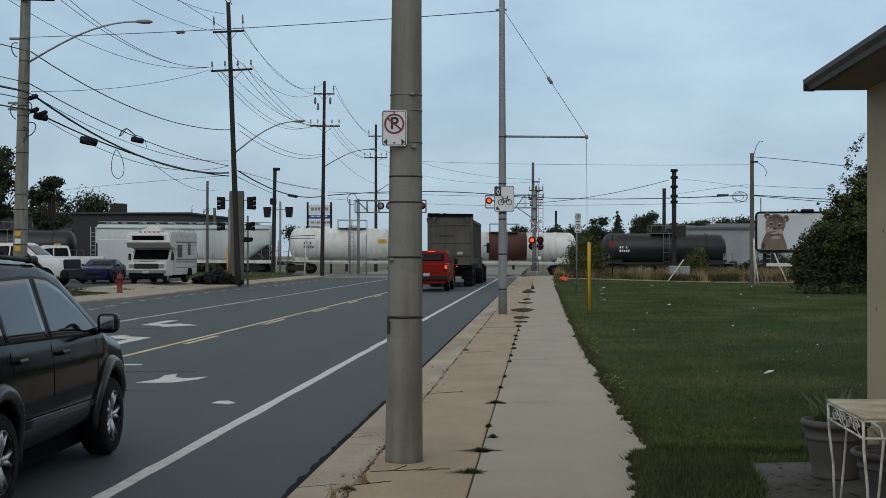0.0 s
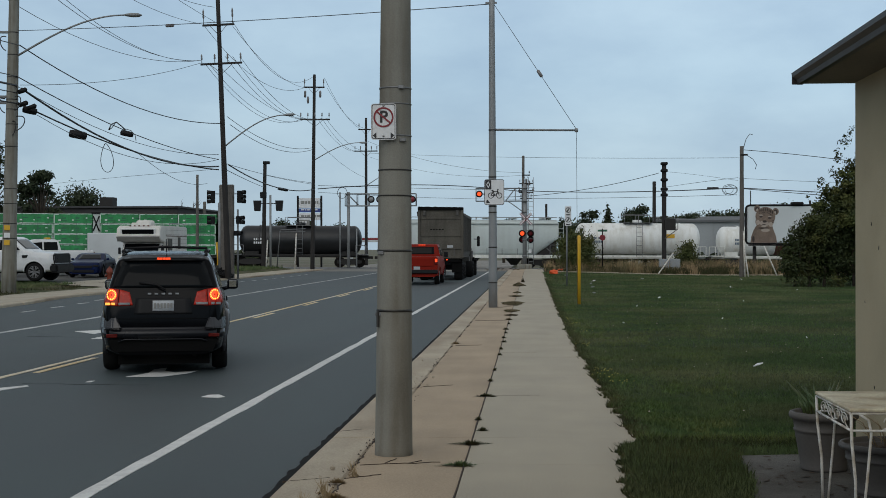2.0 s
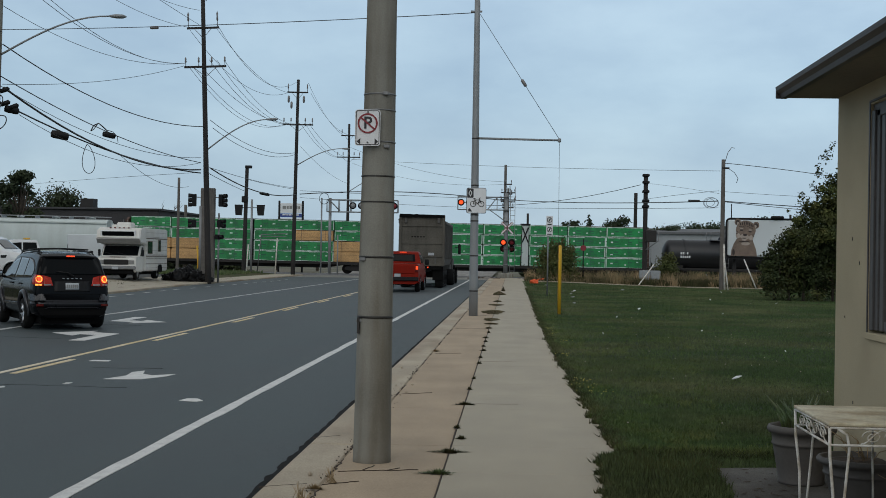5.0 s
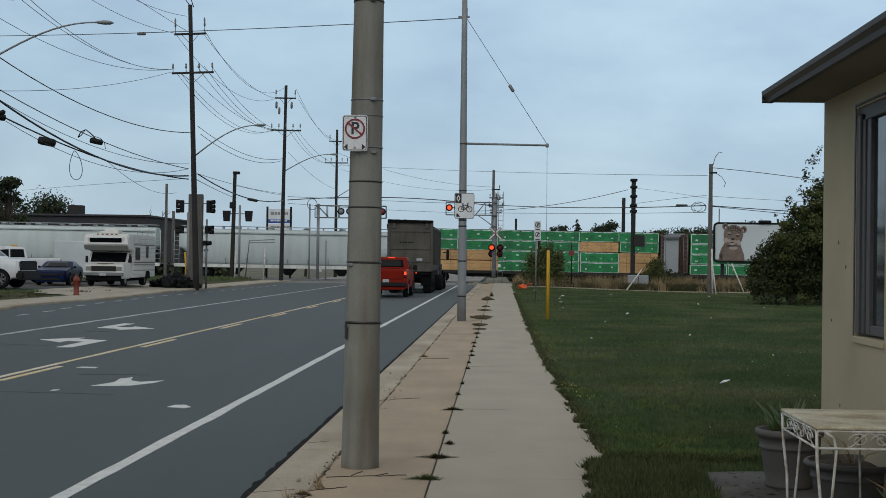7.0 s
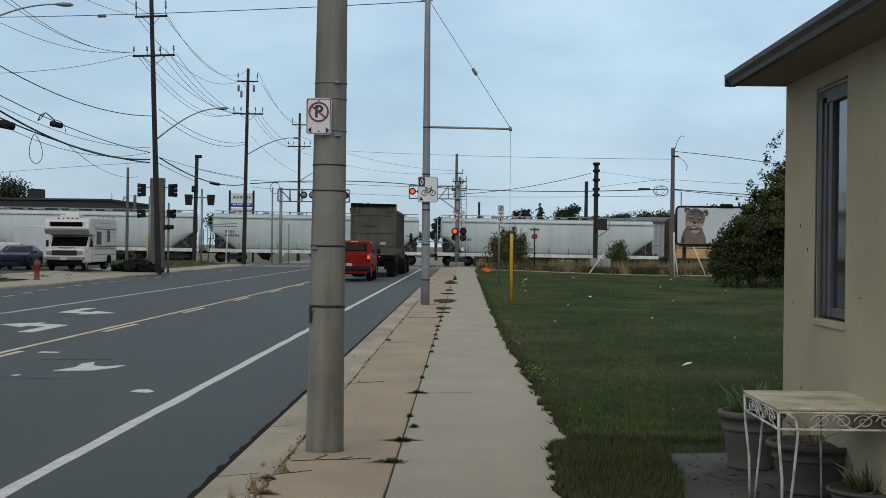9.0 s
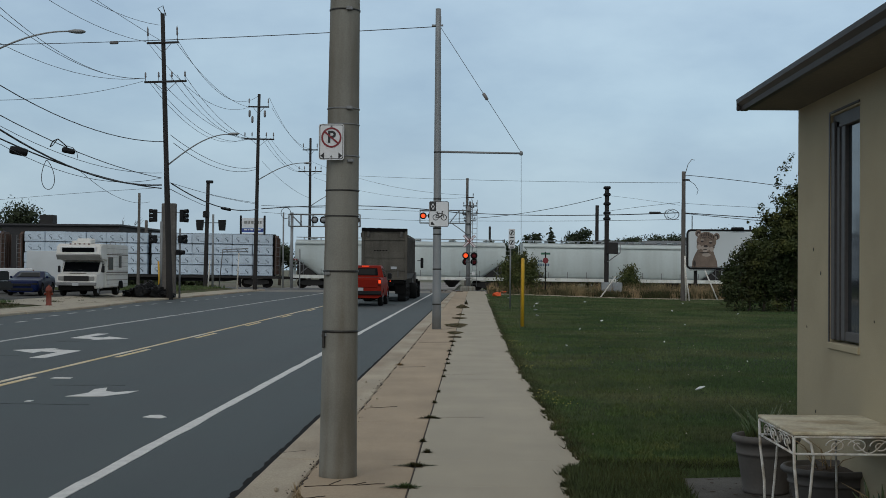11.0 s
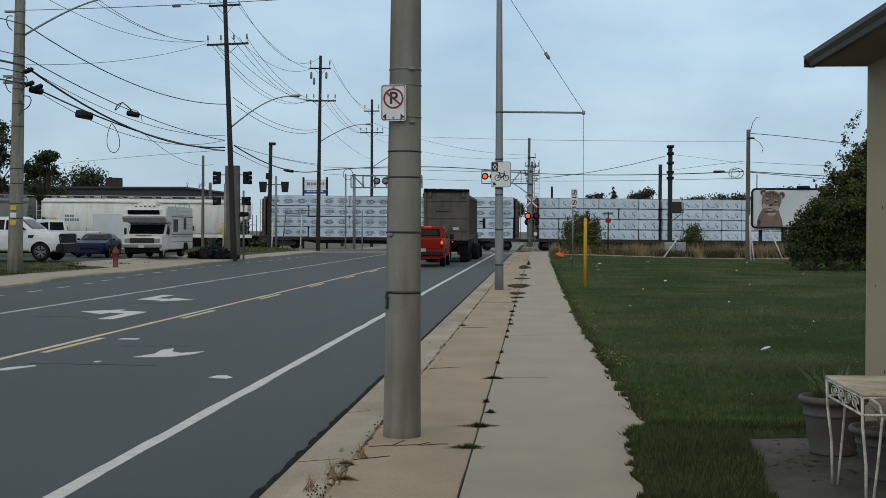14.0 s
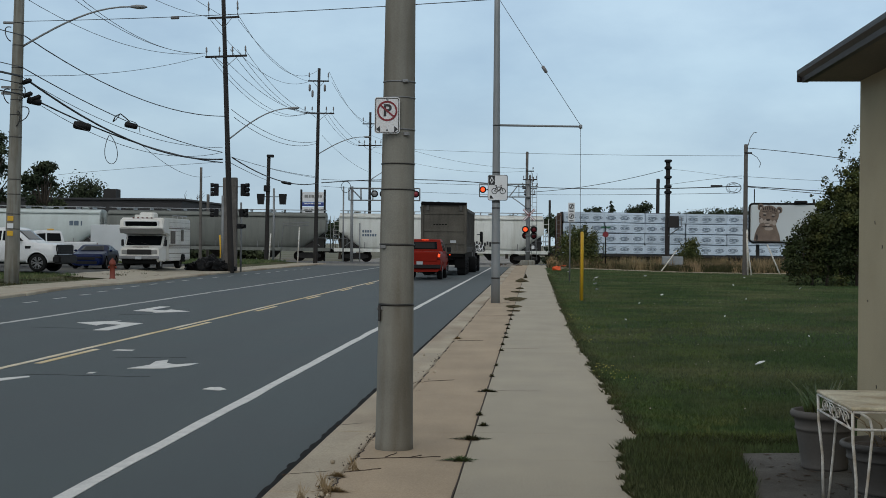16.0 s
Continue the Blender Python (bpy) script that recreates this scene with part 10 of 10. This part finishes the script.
    # flat olive mats farther along the joint
    for x, y, rx, ry, up in ((-0.54, 33.4, 0.06, 0.12, 0.03), (-0.5, 35.6, 0.17, 0.2, 0.03), (-0.55, 38.1, 0.21, 0.75, 0.03), (-0.57, 43.2, 0.36, 1.5, 0.07), (-0.54, 49.8, 0.27, 0.5, 0.04), (-0.54, 53.8, 0.15, 0.6, 0.06), (-0.58, 64.0, 0.31, 1.2, 0.2), (-0.42, 70.5, 0.08, 0.2, 0.3)):
        t = thing("weed_mat", pose(x, y, WALK_Z), "flat olive-brown mat of weeds over a pavement joint", "weed", "weeds in the joints")
        n = int(900 + 6000 * rx * ry ** 0.5)
        gg = np.random.default_rng(int(y * 100))
        a, rr = gg.random(n) * 6.283, gg.random(n) ** 0.5
        rr = rr * (0.9 + 0.13 * np.sin(a * 3 + y) + 0.1 * np.sin(a * 8 + 2 * y))
        base = np.stack([rr * np.cos(a) * rx, rr * np.sin(a) * ry, np.zeros(n)], 1)
        dome = np.clip(1.1 - rr, 0.12, 1)
        base[:, 2] = up * dome * gg.random(n) * 0.8
        b = gg.random(n) * 6.283
        tip = base + np.stack([np.cos(b) * 0.045, np.sin(b) * 0.045, (0.004 + 0.02 * gg.random(n))], 1)
        sd = np.stack([-np.sin(b), np.cos(b), np.zeros(n)], 1) * 0.017
        v = np.stack([base - sd, base + sd, tip], 1).reshape(-1, 3)
        me = raw("leaf_mat", v.tolist(), np.arange(3 * n).reshape(-1, 3).tolist(), M["weed_mat"])
        new("leaf_mat", me).parent = t
    # dry stalks at the kerb
    for x, y in ((-1.42, 9.35), (-1.5, 9.7), (-1.36, 10.4), (-1.55, 9.1)):
        t = thing("dry_weed", pose(x, y, WALK_Z - 0.02), "dry brown weed stalks at the kerb", "weed", "dry weeds at the kerb")
        for k in range(22):
            b = B()
            a, l = rg.uniform(0, 6.28), rg.uniform(0.04, 0.15)
            q = rg.uniform(0.1, 0.6)
            tube(b, [(rg.uniform(-0.06, 0.06), rg.uniform(-0.06, 0.06), 0), (math.cos(a) * l * q * 0.5, math.sin(a) * l * q * 0.5, l * 0.6), (math.cos(a) * l * q, math.sin(a) * l * q, l)], [0.003, 0.002, 0.001], 4)
            part("stalk", b, M["blade_dry"], t)
    # long joint line of moss, litter, clover flowers
    b = B()
    pts = [(-0.535 + 0.008 * noise.noise((k * 0.35, 0, 0)), 7 + 0.5 * k) for k in range(200)]
    slab(b, [(x - 0.004 - 0.009 * abs(noise.noise((y * 3, 2, 0))), y) for x, y in pts] + [(x + 0.004 + 0.009 * abs(noise.noise((y * 3, 5, 0))), y) for x, y in pts[::-1]], "z", 0.08, WALK_Z + 0.006)
    solo("joint_moss", b, M["soil"], Matrix(), "dark mossy line in the pavement joint", "moss", kind="structure")
    for x, y, s in ((3.29, 19.9, 0.15), (2.7, 60, 0.2), (3.3, 72, 0.25), (6.5, 80, 0.2), (4.4, 47, 0.1), (9.0, 62, 0.12), (13, 85, 0.2), (2.2, 86, 0.2), (3.1, 40, 0.08), (2.4, 52, 0.12), (2.9, 66, 0.16), (4.6, 33, 0.05), (6.8, 44, 0.06), (5.2, 26, 0.04), (11.2, 58, 0.1), (2.1, 31, 0.05)):
        b = B()
        bx(b, (0, 0, 0), (s, s * 0.6, 0.02), 0.008, rot=Matrix.Rotation(0.2, 3, "X"))
        for v in b.verts:
            v.co.z += 0.02 * noise.noise(v.co * 9)
        solo("paper_litter", b, M["sign_white"], pose(x, y, WALK_Z + 0.07 + fall(x, y), 8, -6, x * 90), "scrap of white paper lying in the grass", "litter", "litter on the lawn")
    b = B()
    bmesh.ops.create_icosphere(b, subdivisions=3, radius=0.24)
    for v in b.verts:
        q = 1 + 0.6 * noise.noise(v.co * 6)
        v.co = Vector((v.co.x * 1.3 * q, v.co.y * 0.8 * q, max(0, v.co.z + 0.12) * 0.8 * q))
    solo("orange_tarp", b, M["orange"], pose(1.6, 92.5, 0.09), "crumpled bright orange plastic sheet on the grass", "litter", smooth=True)
    n = 130
    x, y = 1.0 + 9 * g.random(n), 14 + 50 * g.random(n) ** 1.3
    s = 0.011
    v, f = [], []
    for i in range(n):
        z = WALK_Z + 0.07
        k = len(v)
        v += [(x[i] - s, y[i], z), (x[i], y[i] - s, z), (x[i] + s, y[i], z), (x[i], y[i] + s, z), (x[i], y[i], z + s * 1.3)]
        f += [(k, k + 1, k + 4), (k + 1, k + 2, k + 4), (k + 2, k + 3, k + 4), (k + 3, k, k + 4)]
    tagged(new("clover_flowers", raw("clover_flowers", v, f, M["fur_light"])), "tiny pale clover flowers scattered in the lawn", "flowers", kind="stuff")
    for x, y in ((0.98, 18.4), (1.03, 18.9), (1.1, 17.6), (0.95, 24), (0.98, 31), (0.95, 33), (1.1, 28)):
        v, f = [], []
        for i in range(12):
            px_, py_ = x + rg.gauss(0, 0.09), y + rg.gauss(0, 0.35)
            k, z = len(v), WALK_Z + rg.uniform(0.05, 0.075)
            v += [(px_ - 0.009, py_, z), (px_, py_ - 0.009, z), (px_ + 0.009, py_, z + 0.006), (px_, py_ + 0.009, z + 0.01)]
            f.append((k, k + 1, k + 2, k + 3))
        tagged(new("yellow_flowers", raw("yellow_flowers", v, f, M["petal"])), "small yellow flowers at the sidewalk edge", "flowers", kind="stuff")


grass()


def street_behind():
    """Unseen plain blocks added behind the camera to close the street and darken reflections."""
    for x, y, w, d, h, m in ((-30, -45, 34, 14, 8.5, "brick_brown"), (8, -60, 30, 14, 7.5, "dark_wall"), (-75, -20, 20, 60, 8, "brick_brown")):
        b = B()
        bx(b, (x, y, h / 2), (w, d, h))
        solo("backdrop_wall", b, M[m], Matrix(), "unseen plain dark block added to close the street and darken reflections", "wall", kind="structure")
    b = B()
    bx(b, (-9.9, -90, -0.05), (16, 110, 0.1))
    solo("road_behind", b, M["asphalt"], Matrix(), "plain asphalt street running back from the view", "road", kind="structure")


street_behind()

def motions():
    for ob, s in TRAIN:
        walk(ob, [(t, train_pose(s, t)) for t in range(0, 17, 2)])
    at = suv_track()
    steps = [k * 0.25 for k in range(65)]
    rows = []
    for t in steps:
        x, y, h = at(t)
        # the body's origin lies half a wheelbase before the rear axle
        rows.append((t, pose(x - 1.445 * math.sin(radians(h)), y + 1.445 * math.cos(radians(h)), 0.004, 0, 0, h)))
    walk(SUV, rows)
    fine = [k / 15 for k in range(241)]
    roll, spin, last = 0.0, [], None
    for t in fine:
        x, y, h = at(t)
        if last is not None:
            roll += math.hypot(x - last[0], y - last[1])
        last = (x, y)
        spin.append((t, roll))
    for w, wx, wy in SUV_WHEELS:
        walk(w, [(t, pose(wx, wy, 0.36, -math.degrees(d / 0.36), 0, 0)) for t, d in spin])


motions()
